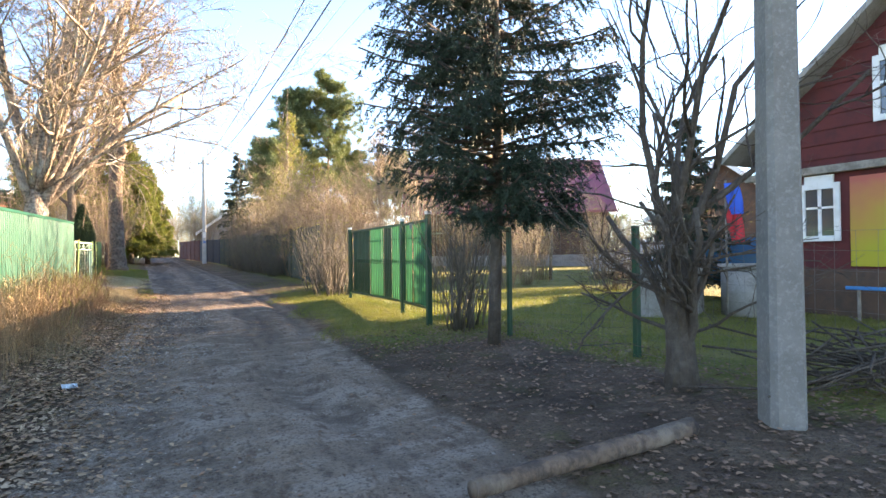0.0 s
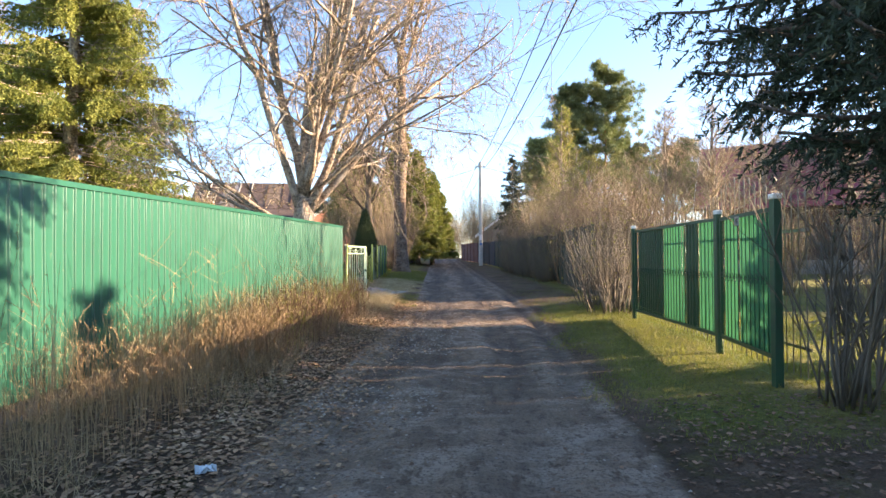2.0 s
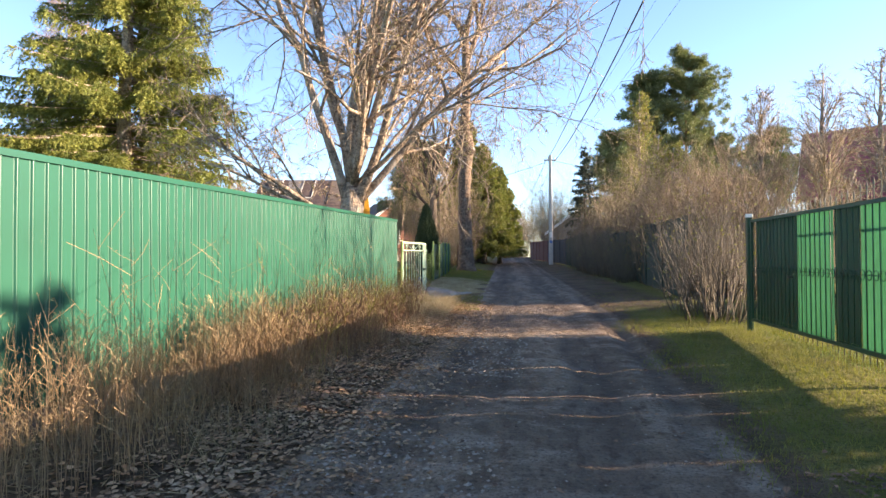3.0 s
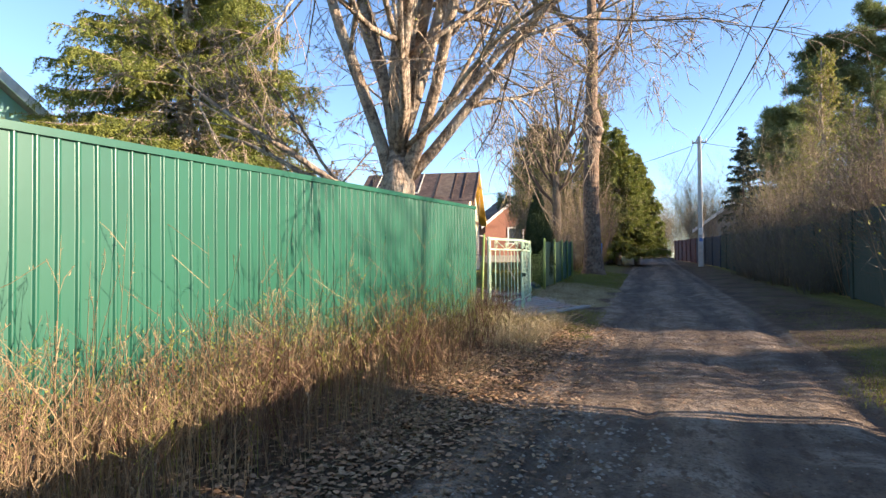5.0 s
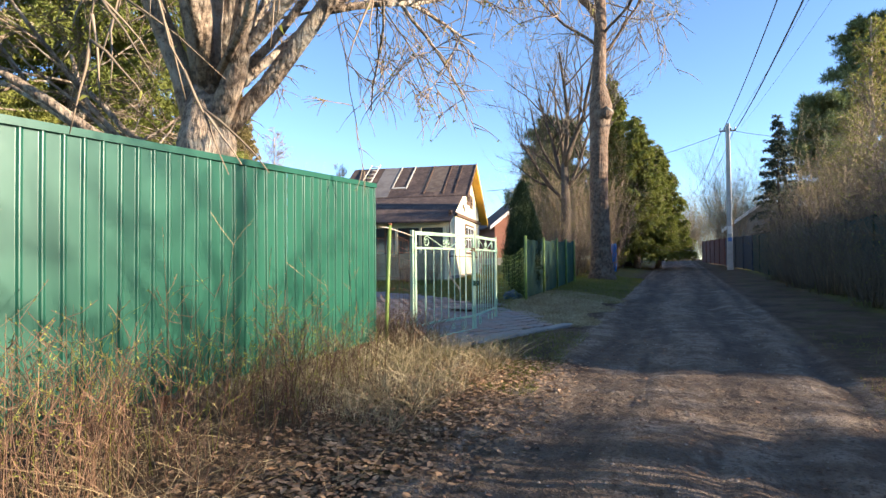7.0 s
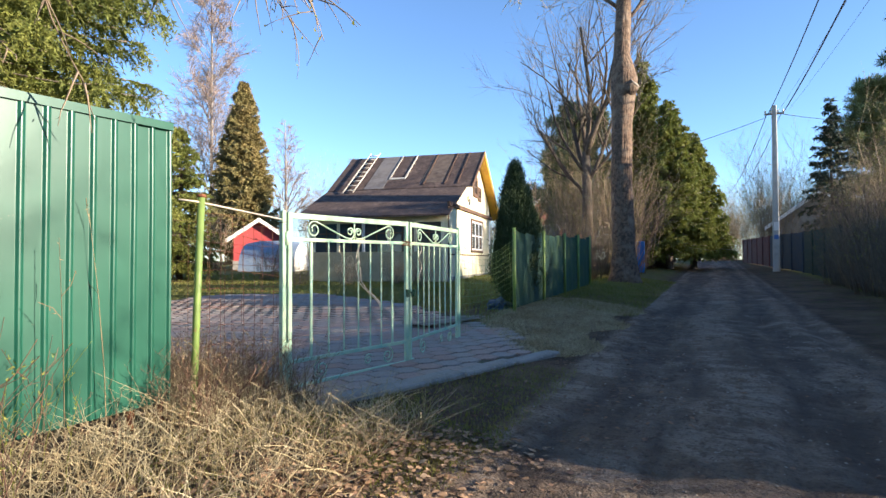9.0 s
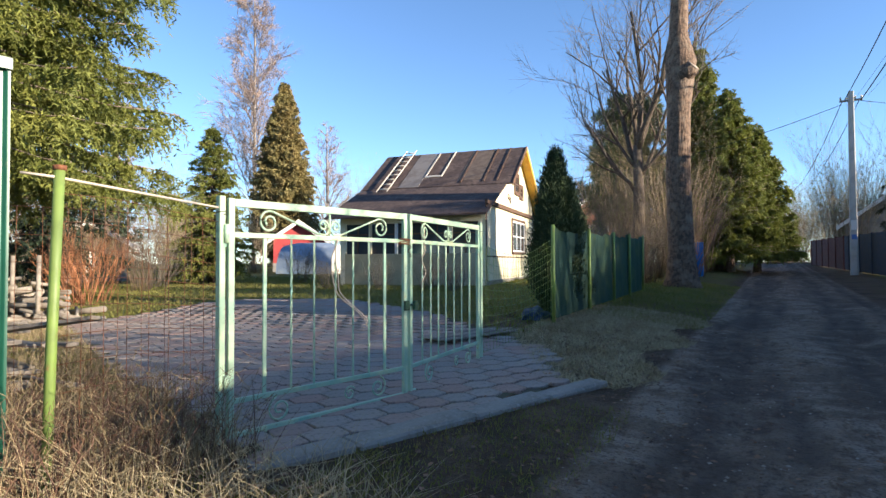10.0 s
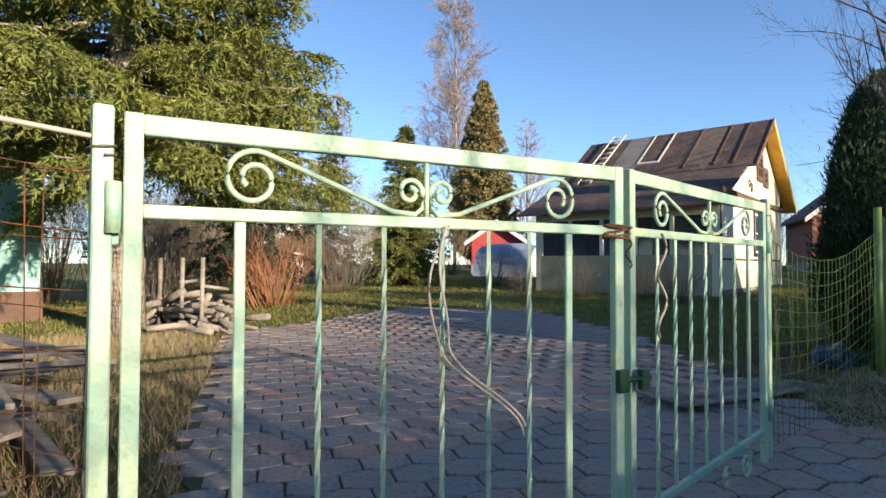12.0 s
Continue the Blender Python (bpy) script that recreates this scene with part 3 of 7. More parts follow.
def gate_leaf(a, b, hinge_first, label):
    d = b - a
    w = float(np.linalg.norm(d))
    root = thing("iron_gate_leaf", label, "gate", a[0], a[1], 0.395, math.degrees(math.atan2(d[1], d[0])), group="gate leaves")
    H = 1.425
    tilt = 0.02
    f = 0.038

    def bar(name, u0, u1, z0, z1, t=0.03):
        return part(name, boxes((u0, u1, -t / 2, t / 2, z0, z1), bevel=0.003), M_PALE_GREEN, root)

    def flat(name, pts, r=0.008, label=""):
        return part(name, tubes(name, [([(u, 0, z) for u, z in pts], r)], 6, M_PALE_GREEN), parent=root, label=label)

    bar("stile", 0.0, f, 0, H), bar("stile", w - f, w, 0, H)
    bar("top_rail", f, w - f, H - 0.048, H - 0.002)
    bar("upper_rail", f, w - f, 1.195, 1.225, 0.024)
    bar("lower_rail", f, w - f, 0.215, 0.245, 0.024)
    bar("bottom_rail", f, w - f, 0.0, 0.045)
    us = [w * q for q in (0.165, 0.295, 0.415, 0.535, 0.64, 0.74, 0.845)]
    if not hinge_first:
        us = [w - u for u in us][::-1]
    for i, u in enumerate(us):
        thick = (i == 0 and hinge_first) or (i == len(us) - 1)
        if thick:
            bar("flat_bar", u - 0.013, u + 0.013, 0.245, 1.195, 0.012)
        else:
            # a square bar twisted over its middle
            bm = bmesh.new()
            rings = []
            for k in range(29):
                h = 0.245 + 0.95 * k / 28
                an = math.pi / 4 + (min(max(k - 3, 0), 22)) * 0.62
                rings.append([bm.verts.new((u + 0.008 * math.cos(an + q * math.pi / 2), 0.008 * math.sin(an + q * math.pi / 2), h)) for q in range(4)])
            for r0, r1 in zip(rings, rings[1:]):
                for q in range(4):
                    bm.faces.new((r0[q], r0[(q + 1) % 4], r1[(q + 1) % 4], r1[q]))
            part("twisted_bar", bm, M_PALE_GREEN, root)
    c = w / 2
    flat("centre_rod", [(c, 1.225), (c, H - 0.048)], 0.008)
    for s in (-1, 1):
        # outer volute running down into the middle, and the small inner curl
        cu = c - s * w * 0.315
        end = math.pi * (0.36 if s > 0 else 0.64)
        vol = spiral(cu, 1.298, 0.022, 0.071, end + s * 1.45 * 2 * math.pi, -s * 1.45, 34)
        vol += [(c - s * w * 0.07, 1.238), (c - s * 0.035, 1.232), (c - s * 0.012, 1.25)]
        vol += spiral(c - s * 0.05, 1.293, 0.038, 0.012, 0.0 if s > 0 else math.pi, s * 1.25)
        flat("scroll", vol, 0.0075)
    lo = 0.13
    flat("lower_scroll", spiral(w * 0.24, lo, 0.085, 0.02, math.pi * 0.6, 1.5), 0.0075)
    flat("lower_scroll", spiral(w * 0.62, lo, 0.05, 0.014, math.pi * 0.2, 1.4), 0.0065)
    flat("lower_scroll", spiral(w * 0.8, lo, 0.078, 0.018, math.pi * 0.4, -1.5), 0.0075)
    e = 0.0 if hinge_first else w
    sx = -1 if hinge_first else 1
    for h in (0.28, 1.16):
        part("hinge", tubes("hinge", [([(e + sx * 0.018, -0.02, h), (e + sx * 0.018, -0.02, h + 0.11)], 0.016)], 8, M_PALE_GREEN), parent=root)
    return root


gate_left = gate_leaf(GATE_A, GATE_M - (GATE_M - GATE_A) / 1.5 * 0.012, True, "pale green welded iron gate leaf with scrolls, closed")
gate_right = gate_leaf(GATE_M + (GATE_R - GATE_M) / 1.5 * 0.022, GATE_R, False, "pale green welded iron gate leaf beside the closed leaf")


def gate_post(x, y, top, label):
    root = thing("gate_post", label, "post", x, y, group="gate posts")
    zt = top - root.matrix_basis.translation.z
    part("tube", boxes((-0.02, 0.02, -0.02, 0.02, -0.2, zt), bevel=0.004), M_PALE_GREEN, root)
    part("lug", boxes((-0.012, 0.012, 0.018, 0.034, zt - 0.3, zt - 0.2), bevel=0.003), M_PALE_GREEN, root)
    part("wire_tie", tubes("wire_tie", [([(0.027 * math.cos(a), 0.027 * math.sin(a), zt - 0.11 + 0.003 * a) for a in np.linspace(0, 9, 24)], 0.003)], 4, M_WIRE), parent=root)


gate_post(-1.629, 18.198, 1.83, "square pale green steel gate post with wire ties")
gate_post(-1.49, 21.29, 1.85, "square pale green steel gate post")

# latch, rusty wire and hanging cord on the gate
def at_gate(u, z, off=0.0):
    d = (GATE_M - GATE_A) / np.linalg.norm(GATE_M - GATE_A)
    return (GATE_A[0] + d[0] * u + off * d[1], GATE_A[1] + d[1] * u - off * d[0], z)


WL = float(np.linalg.norm(GATE_M - GATE_A))
latch = thing("gate_latch", "small green steel bolt latch joining two gate leaves", "latch", *at_gate(WL - 0.06, 1.09, 0.03), math.degrees(math.atan2(GATE_M[1] - GATE_A[1], GATE_M[0] - GATE_A[0])))
part("bolt", tubes("bolt", [([(0, 0, 0.02), (0.15, 0, 0.02)], 0.009)], 8, M_DGREEN), parent=latch)
part("plate", boxes((0.0, 0.045, -0.012, 0.012, -0.02, 0.055), bevel=0.003), M_DGREEN, latch)
part("keeper", boxes((0.1, 0.14, -0.012, 0.012, -0.02, 0.05), bevel=0.003), M_DGREEN, latch)
tie = thing("wire_binding", "rusty twisted wire binding the two gate stiles", "wire", *at_gate(WL - 0.03, 1.60))
rr = np.random.default_rng(3)
coil = [(0.075 * math.sin(a) * 0.3 + rr.normal() * 0.004, 0.07 * math.cos(a) + rr.normal() * 0.004, 0.022 * math.sin(a * 0.37)) for a in np.linspace(0, 30, 110)]
part("coil", tubes("coil", [(coil, 0.004)], 5, M_RUST), parent=tie)
part("loose_end", tubes("loose_end", [([(0.02, 0.04 + 0.02 * math.sin(t * 9), -0.02 - 0.1 * t) for t in np.linspace(0, 1, 10)], 0.0035)], 5, M_RUST), parent=tie)
cord = thing("frayed_cord", "frayed pale cord hanging from the gate rail", "cord", *at_gate(WL * 0.54, 1.60, 0.018))
M_CORD = material("pale_cord", (0.5, 0.42, 0.34), 0.9, random_value=0.2)
gd = (GATE_M - GATE_A) / np.linalg.norm(GATE_M - GATE_A)
for k in range(2):
    t = np.linspace(0, 1, 24)
    drop = -0.62 * t
    run = (-0.03 * np.sin(t * 7 + k) - 0.05 * np.sin(t * 3) + 0.28 * smooth(t, 0.55, 1.0)) + 0.012 * k
    part("strand", tubes("strand", [(np.stack([gd[0] * run + 0.006 * k, gd[1] * run, drop + 0.03 * k * t], 1), 0.0038)], 5, M_CORD), parent=cord)
loop = thing("frayed_cord", "frayed pale cord loop knotted on the gate rail", "cord", *at_gate(WL + 0.16, 1.60, 0.0))
part("strand", tubes("strand", [([(0.02, 0.03 * math.sin(t * 12), -0.36 * t) for t in np.linspace(0, 1, 20)], 0.005)], 5, M_CORD), parent=loop)


# yellow-green post, top wire and mesh between sheet fence and gate
def leaning_post(x, y, top, lean, mat, name, label, r=0.022):
    root = thing(name, label, "post", x, y)
    z = top - root.matrix_basis.translation.z
    part("tube", tubes("tube", [([(0, 0, -0.15), (lean * 0.5, lean * 0.2, z * 0.5), (lean, lean * 0.4, z)], r)], 8, mat), parent=root)
    part("cap", tubes("cap", [([(lean, lean * 0.4, z), (lean, lean * 0.4, z + 0.02)], r * 1.25)], 8, M_RUST), parent=root)


M_LIME = material("lime_green_paint", (0.16, 0.23, 0.06), 0.55, vary=[((0.2, 0.3, 0.06), 6, 0.45, 0.65), ((0.25, 0.14, 0.07), 16, 0.62, 0.72)])
leaning_post(-1.49, 17.22, 1.83, 0.05, M_LIME, "fence_post", "lime green steel post with a rusty top")


def mesh_fence(name, label, a, b, z0, z1, step, r, mat, jitter=0.0, sag=0.0):
    root = thing(name, label, "wire fence", 0, 0, 0)
    a, b = np.array(a, float), np.array(b, float)
    L = np.linalg.norm(b - a)
    q = np.random.default_rng(int(L * 100))
    up, across = [], []
    n = int(L / step) + 1
    for i in range(n + 1):
        u = min(i / n, 1.0)
        p = a + (b - a) * u
        g = ground_at(*p)
        up.append(([(p[0], p[1], g + z0), (p[0] + q.normal() * jitter, p[1] + q.normal() * jitter, g + (z0 + z1) / 2), (p[0], p[1], g + z1 - sag * math.sin(math.pi * u))], r))
    m = int((z1 - z0) / step)
    for k in range(m + 1):
        h = z0 + (z1 - z0) * k / m
        line = []
        for i in range(0, 9):
            u = i / 8
            p = a + (b - a) * u
            line.append((p[0] + q.normal() * jitter, p[1] + q.normal() * jitter, ground_at(*p) + h - sag * math.sin(math.pi * u) * k / m))
        across.append((line, r))
    tagged(part("upright_wire", tubes("upright_wire", up, 3, mat), parent=root), kind="stuff")
    tagged(part("level_wire", tubes("level_wire", across, 3, mat), parent=root), kind="stuff")
    return root


mesh_fence("mesh_fence", "rusty welded wire mesh between steel posts", (-1.5, 17.25), (-1.63, 18.18), 0.05, 1.28, 0.12, 0.0018, M_RUST, 0.006)
mesh_fence("mesh_fence", "rusty welded wire mesh stretched inside the yard", (-2.6, 17.45), (-1.66, 18.19), 0.05, 1.3, 0.14, 0.0016, M_RUST, 0.01)
top_wire = thing("tie_wire", "pale wire strung from post to gate", "wire", 0, 0, 0)
part("strand", tubes("strand", [([(-1.5, 17.12, 1.81), (-1.44, 17.22, 1.8), (-1.63, 18.19, 1.76)], 0.006)], 5, M_CORD), parent=top_wire)

# netting fence past the gate, with green screen cloth
M_SCREEN = material("dark_green_screen_cloth", (0.016, 0.055, 0.04), 0.75, vary=[((0.06, 0.1, 0.03), 2.5, 0.5, 0.7)], bump=0.2, bump_scale=50)
make_translucent(M_SCREEN, (0.04, 0.12, 0.06), 0.2)
mesh_fence("mesh_fence", "sagging pale wire netting beside the gate", (-1.5, 21.3), (-1.58, 23.75), 0.05, 1.2, 0.09, 0.0022, M_LIME, 0.012, 0.15)
screen = thing("screen_fence", "steel post fence hung with dark green screen cloth", "fence", 0, 0, 0)
posts = [(-1.58, 23.8), (-1.6, 25.7), (-1.64, 27.6), (-1.68, 29.2), (-1.72, 30.9)]
for i, (x, y) in enumerate(posts):
    g = ground_at(x, y)
    part("post", tubes("post", [([(x, y, g - 0.1), (x, y, g + 1.4)], 0.03)], 8, M_LIME), parent=screen)
for (x0, y0), (x1, y1) in zip(posts, posts[1:]):
    v, f, nu, nz = [], [], 12, 8
    for i in range(nu + 1):
        for k in range(nz + 1):
            u, h = i / nu, k / nz
            x, y = x0 + (x1 - x0) * u, y0 + (y1 - y0) * u
            top = 1.38 - 0.07 * math.sin(math.pi * u) + 0.02 * math.sin(u * 19 + y0)
            v.append((x - 0.035 + 0.03 * math.sin(u * 21 + h * 2 + y0) * (0.4 + 0.6 * h), y, ground_at(x, y) + 0.04 + (top - 0.04) * h))
    for i in range(nu):
        for k in range(nz):
            q = i * (nz + 1) + k
            f.append((q, q + nz + 1, q + nz + 2, q + 1))
    part("screen_cloth", mesh_of("screen_cloth", v, f, M_SCREEN, True), parent=screen)

# ---- right side: green gate, posts ----
RG_N, RG_M, RG_F = np.array((4.1, 8.3)), np.array((4.36, 9.93)), np.array((4.5, 13.4))


def green_leaf(a, b, z0, z1, sheets, label):
    """sheets: rows of (from, to along the leaf, material)."""
    root = thing("green_gate_leaf", label, "gate", 0, 0, 0, group="green gate leaves")
    d = (b - a) / np.linalg.norm(b - a)
    w = float(np.linalg.norm(b - a))
    nrm = np.array([-d[1], d[0]])

    def seg(name, u0, u1, za, zb, t=0.03, off=0.0, mat=M_DGREEN):
        return board(name, mat, root, a + d * u0 + nrm * off, a + d * u1 + nrm * off, za, zb, t)

    seg("stile", 0, 0.04, z0, z1), seg("stile", w - 0.04, w, z0, z1)
    seg("top_rail", 0.04, w - 0.04, z1 - 0.04, z1), seg("bottom_rail", 0.04, w - 0.04, z0, z0 + 0.04)
    for u0, u1, mat in sheets:
        n = max(2, int((u1 - u0) / 0.05))
        v, f = [], []
        for i in range(n + 1):
            u = u0 + (u1 - u0) * i / n
            p = a + d * u - nrm * (0.035 + 0.012 * (i % 2))
            v += [(p[0], p[1], z0 + 0.02), (p[0], p[1], z1 - 0.02)]
        for i in range(n):
            f.append((2 * i, 2 * i + 2, 2 * i + 3, 2 * i + 1))
        part("sheet", mesh_of("sheet", v, f, mat), parent=root)
    k = int(w / 0.11)
    for i in range(1, k):
        u = w * i / k
        p = a + d * u
        part("upright_bar", tubes("upright_bar", [([(p[0], p[1], z0), (p[0], p[1], z1)], 0.006)], 4, M_DGREEN), parent=root)
    ring = []
    for i in range(1, k):
        u = w * (i + 0.5) / k
        for q in np.linspace(0, 2 * np.pi, 9):
            uu = u + 0.045 * math.cos(q)
            p = a + d * uu + nrm * 0.008
            ring.append((p[0], p[1], (z0 + z1) / 2 + 0.02 + 0.05 * math.sin(q)))
    part("ring_band", tubes("ring_band", [(ring, 0.005)], 4, M_DGREEN), parent=root)
    return root, d, nrm


green_leaf(RG_N + np.array((0.02, 0.06)), RG_M - np.array((0.0, 0.06)), 0.45, 1.93, [(0.03, 1.02, M_SHEET), (1.045, 1.52, M_SHEET)], "green iron gate leaf backed with translucent green sheet")
leaf2, d2, n2 = green_leaf(RG_M + np.array((0.0, 0.06)), RG_F - np.array((0, 0.05)), 0.45, 1.94, [(0.03, 0.62, M_SHEET), (0.62, 1.1, M_DGREEN), (1.125, 2.0, M_SHEET), (2.0, 3.3, M_DGREEN)], "wide green iron gate with pale and dark sheet strips")
hp = RG_M + d2 * 2.05 + n2 * 0.04
part("lever_handle", tubes("lever_handle", [([(hp[0], hp[1], 1.14), (hp[0] - 0.04, hp[1], 1.14), (hp[0] - 0.045, hp[1] - 0.12, 1.14)], 0.011)], 6, M_CABLE), parent=leaf2)
number = thing("number_plate", "small pale house number plate on the green gate", "sign", RG_N[0] + 0.07, RG_N[1] + 0.75, 1.84, 80)
part("plate", boxes((-0.07, 0.07, 0.03, 0.036, -0.05, 0.05), bevel=0.002), M_CONCRETE, number)
fc = bpy.data.curves.new("digits", "FONT")
fc.body, fc.size, fc.align_x, fc.extrude = "40", 0.09, "CENTER", 0.001
tmp = bpy.data.objects.new("digits", fc)
scene.collection.objects.link(tmp)
me = bpy.data.meshes.new_from_object(tmp.evaluated_get(bpy.context.evaluated_depsgraph_get()))
bpy.data.objects.remove(tmp)
dg = part("digits", me, M_CABLE, number)
dg.matrix_basis = pose(0, 0.038, -0.032, 90, 0, 180)


def square_post(x, y, top, label, w=0.035, cap=True, mat=None):
    root = thing("fence_post", label, "post", x, y, group="green gate posts")
    z = top - root.matrix_basis.translation.z
    part("tube", boxes((-w, w, -w, w, -0.2, z), bevel=0.005), mat or M_DGREEN, root)
    if cap:
        part("cap", boxes((-w - 0.006, w + 0.006, -w - 0.006, w + 0.006, z, z + 0.05), bevel=0.006), M_WHITE, root, "white end cap")


square_post(4.08, 8.24, 2.0, "dark green square gate post with a white cap", 0.04)
square_post(4.36, 9.93, 1.98, "dark green square gate post with a white cap")
square_post(4.5, 13.42, 1.98, "dark green square gate post with a white cap")
square_post(4.62, 6.75, 1.72, "dark green square fence post among bushes", 0.03, False)
square_post(5.0, 4.75, 1.65, "mossy green fence post beside a bare bush", 0.035, False)
mesh_fence("mesh_fence", "thin green wire mesh under the gate", (4.13, 8.3), (4.36, 9.9), 0.0, 0.26, 0.06, 0.0016, M_LIME)
mesh_fence("mesh_fence", "thin green wire mesh under the wide gate", (4.36, 9.95), (4.5, 13.4), 0.0, 0.26, 0.06, 0.0016, M_LIME)
mesh_fence("mesh_fence", "thin wire mesh along the shaded garden", (5.0, 4.75), (4.62, 6.75), 0.05, 1.4, 0.16, 0.0015, M_WIRE, 0.01)
mesh_fence("mesh_fence", "thin wire mesh along the shaded garden edge", (5.35, 0.2), (5.0, 4.75), 0.05, 1.4, 0.16, 0.0015, M_WIRE, 0.01)


# pale pointed rods rising behind the gate leaves
spears = thing("spear_fence", "row of thin pale pointed rods rising behind the green gate", "fence", 0, 0, 0)
for k in range(38):
    y = 8.5 + k * 0.128
    x = 4.32 + (y - 8.5) * 0.06 + 0.22
    zt = 2.12 + 0.34 * math.exp(-((y - 10.0) / 0.75) ** 2) + 0.02 * math.sin(k * 2.3)
    part("rod", tubes("rod", [([(x, y, ground_at(x, y) - 0.05), (x, y, zt - 0.09), (x, y, zt - 0.06), (x, y, zt)], [0.006, 0.006, 0.012, 0.001])], 5, M_OLDWOOD), parent=spears)
for h in (0.5, 1.7):
    board("rail", M_OLDWOOD, spears, (4.55, 8.45), (4.84, 13.3), h, h + 0.03, 0.012)

# ---- utility poles and cables ----
M_POLE = material("weathered_pole_concrete", (0.21, 0.19, 0.165), 0.92, vary=[((0.15, 0.135, 0.115), 2.2, 0.42, 0.66), ((0.27, 0.25, 0.22), 30, 0.5, 0.7)], bump=0.35, bump_scale=55)


M_PALE_CONCRETE = material("pale_pole_concrete", (0.5, 0.48, 0.44), 0.9, vary=[((0.4, 0.38, 0.34), 3, 0.45, 0.65)], bump=0.2, bump_scale=50)


def concrete_pole(x, y, height, base, top, label, band=False, arm=False, rz=0.0):
    root = thing("utility_pole", label, "utility pole", x, y, None, rz)
    bm = bmesh.new()
    rings = []
    for h, s in ((-0.3, base), (height, top)):
        c = s * 0.3
        pts = [(s - c, -s), (s, -s + c), (s, s - c), (s - c, s), (-s + c, s), (-s, s - c), (-s, -s + c), (-s + c, -s)]
        rings.append([bm.verts.new((px, py * 0.8, h)) for px, py in pts])
    for q in range(8):
        bm.faces.new((rings[0][q], rings[0][(q + 1) % 8], rings[1][(q + 1) % 8], rings[1][q]))
    bm.faces.new(rings[1])
    part("shaft", bm, M_POLE if band else M_PALE_CONCRETE, root)
    if band:
        s = base + (top - base) * (2.55 / height) + 0.002
        c = s * 0.3
        part("paint_mark", boxes((s - 0.006, s, -s * 0.8 + c, s * 0.8 - c, 2.5, 2.58)), material("faded_red_paint", (0.5, 0.1, 0.1), 0.8), root, "faded red paint mark")
    if arm:
        part("crossarm", boxes((-0.4, 0.4, -0.04, 0.04, height - 0.42, height - 0.34), bevel=0.01), M_OLDWOOD, root)
        for u in (-0.36, -0.15, 0.15, 0.36):
            part("insulator", tubes("insulator", [([(u, 0, height - 0.34), (u, 0, height - 0.28), (u, 0, height - 0.2)], [0.02, 0.045, 0.03])], 8, M_WHITE), parent=root)
        part("pale_notice", boxes((-0.1, 0.1, -0.155, -0.145, 1.9, 2.3)), M_WHITE, root)
        part("blue_notice", boxes((-0.09, 0.09, -0.155, -0.145, 1.5, 1.7)), material("blue_notice_paper", (0.1, 0.2, 0.45), 0.6), root)
    return root


concrete_pole(4.05, 2.5, 9.5, 0.155, 0.09, "weathered grey concrete utility pole in leaf litter", True, False, 55)
concrete_pole(4.02, 45.3, 7.75, 0.15, 0.1, "grey concrete utility pole with wooden crossarm", False, True, 0)


def cable(name, a, b, sag, r, label):
    a, b = np.array(a, float), np.array(b, float)
    t = np.linspace(0, 1, 30)
    p = a + (b - a) * t[:, None]
    p[:, 2] -= sag * 4 * t * (1 - t)
    root = thing(name, label, "cable", 0, 0, 0, group="overhead cables")
    part("strand", tubes(name, [(p, r)], 5, M_CABLE), parent=root)


cable("overhead_cable", (3.75, 45.3, 8.2), (3.9, 2.5, 9.2), 0.9, 0.016, "black overhead cable strung along the lane")
cable("overhead_cable", (4.35, 45.3, 8.2), (4.2, 2.5, 8.6), 0.9, 0.022, "thick black overhead cable strung along the lane")
cable("overhead_cable", (4.2, 45.3, 8.35), (5.6, 2.5, 9.6), 0.7, 0.005, "thin overhead wire along the lane")
cable("overhead_cable", (4.6, 45.3, 8.35), (6.3, 2.5, 9.4), 0.7, 0.005, "thin overhead wire along the lane")
cable("overhead_cable", (3.7, 45.3, 8.2), (2.6, 84, 8.6), 0.8, 0.015, "black overhead cable running on down the lane")
cable("overhead_cable", (4.3, 45.3, 8.2), (3.4, 84, 8.6), 0.8, 0.015, "black overhead cable running on down the lane")
cable("overhead_cable", (3.7, 45.3, 8.1), (-9, 44, 5.6), 0.5, 0.012, "house service cable crossing the lane")
cable("overhead_cable", (4.3, 45.3, 8.2), (16, 50, 8.0), 0.5, 0.012, "house service cable leaving the pole")


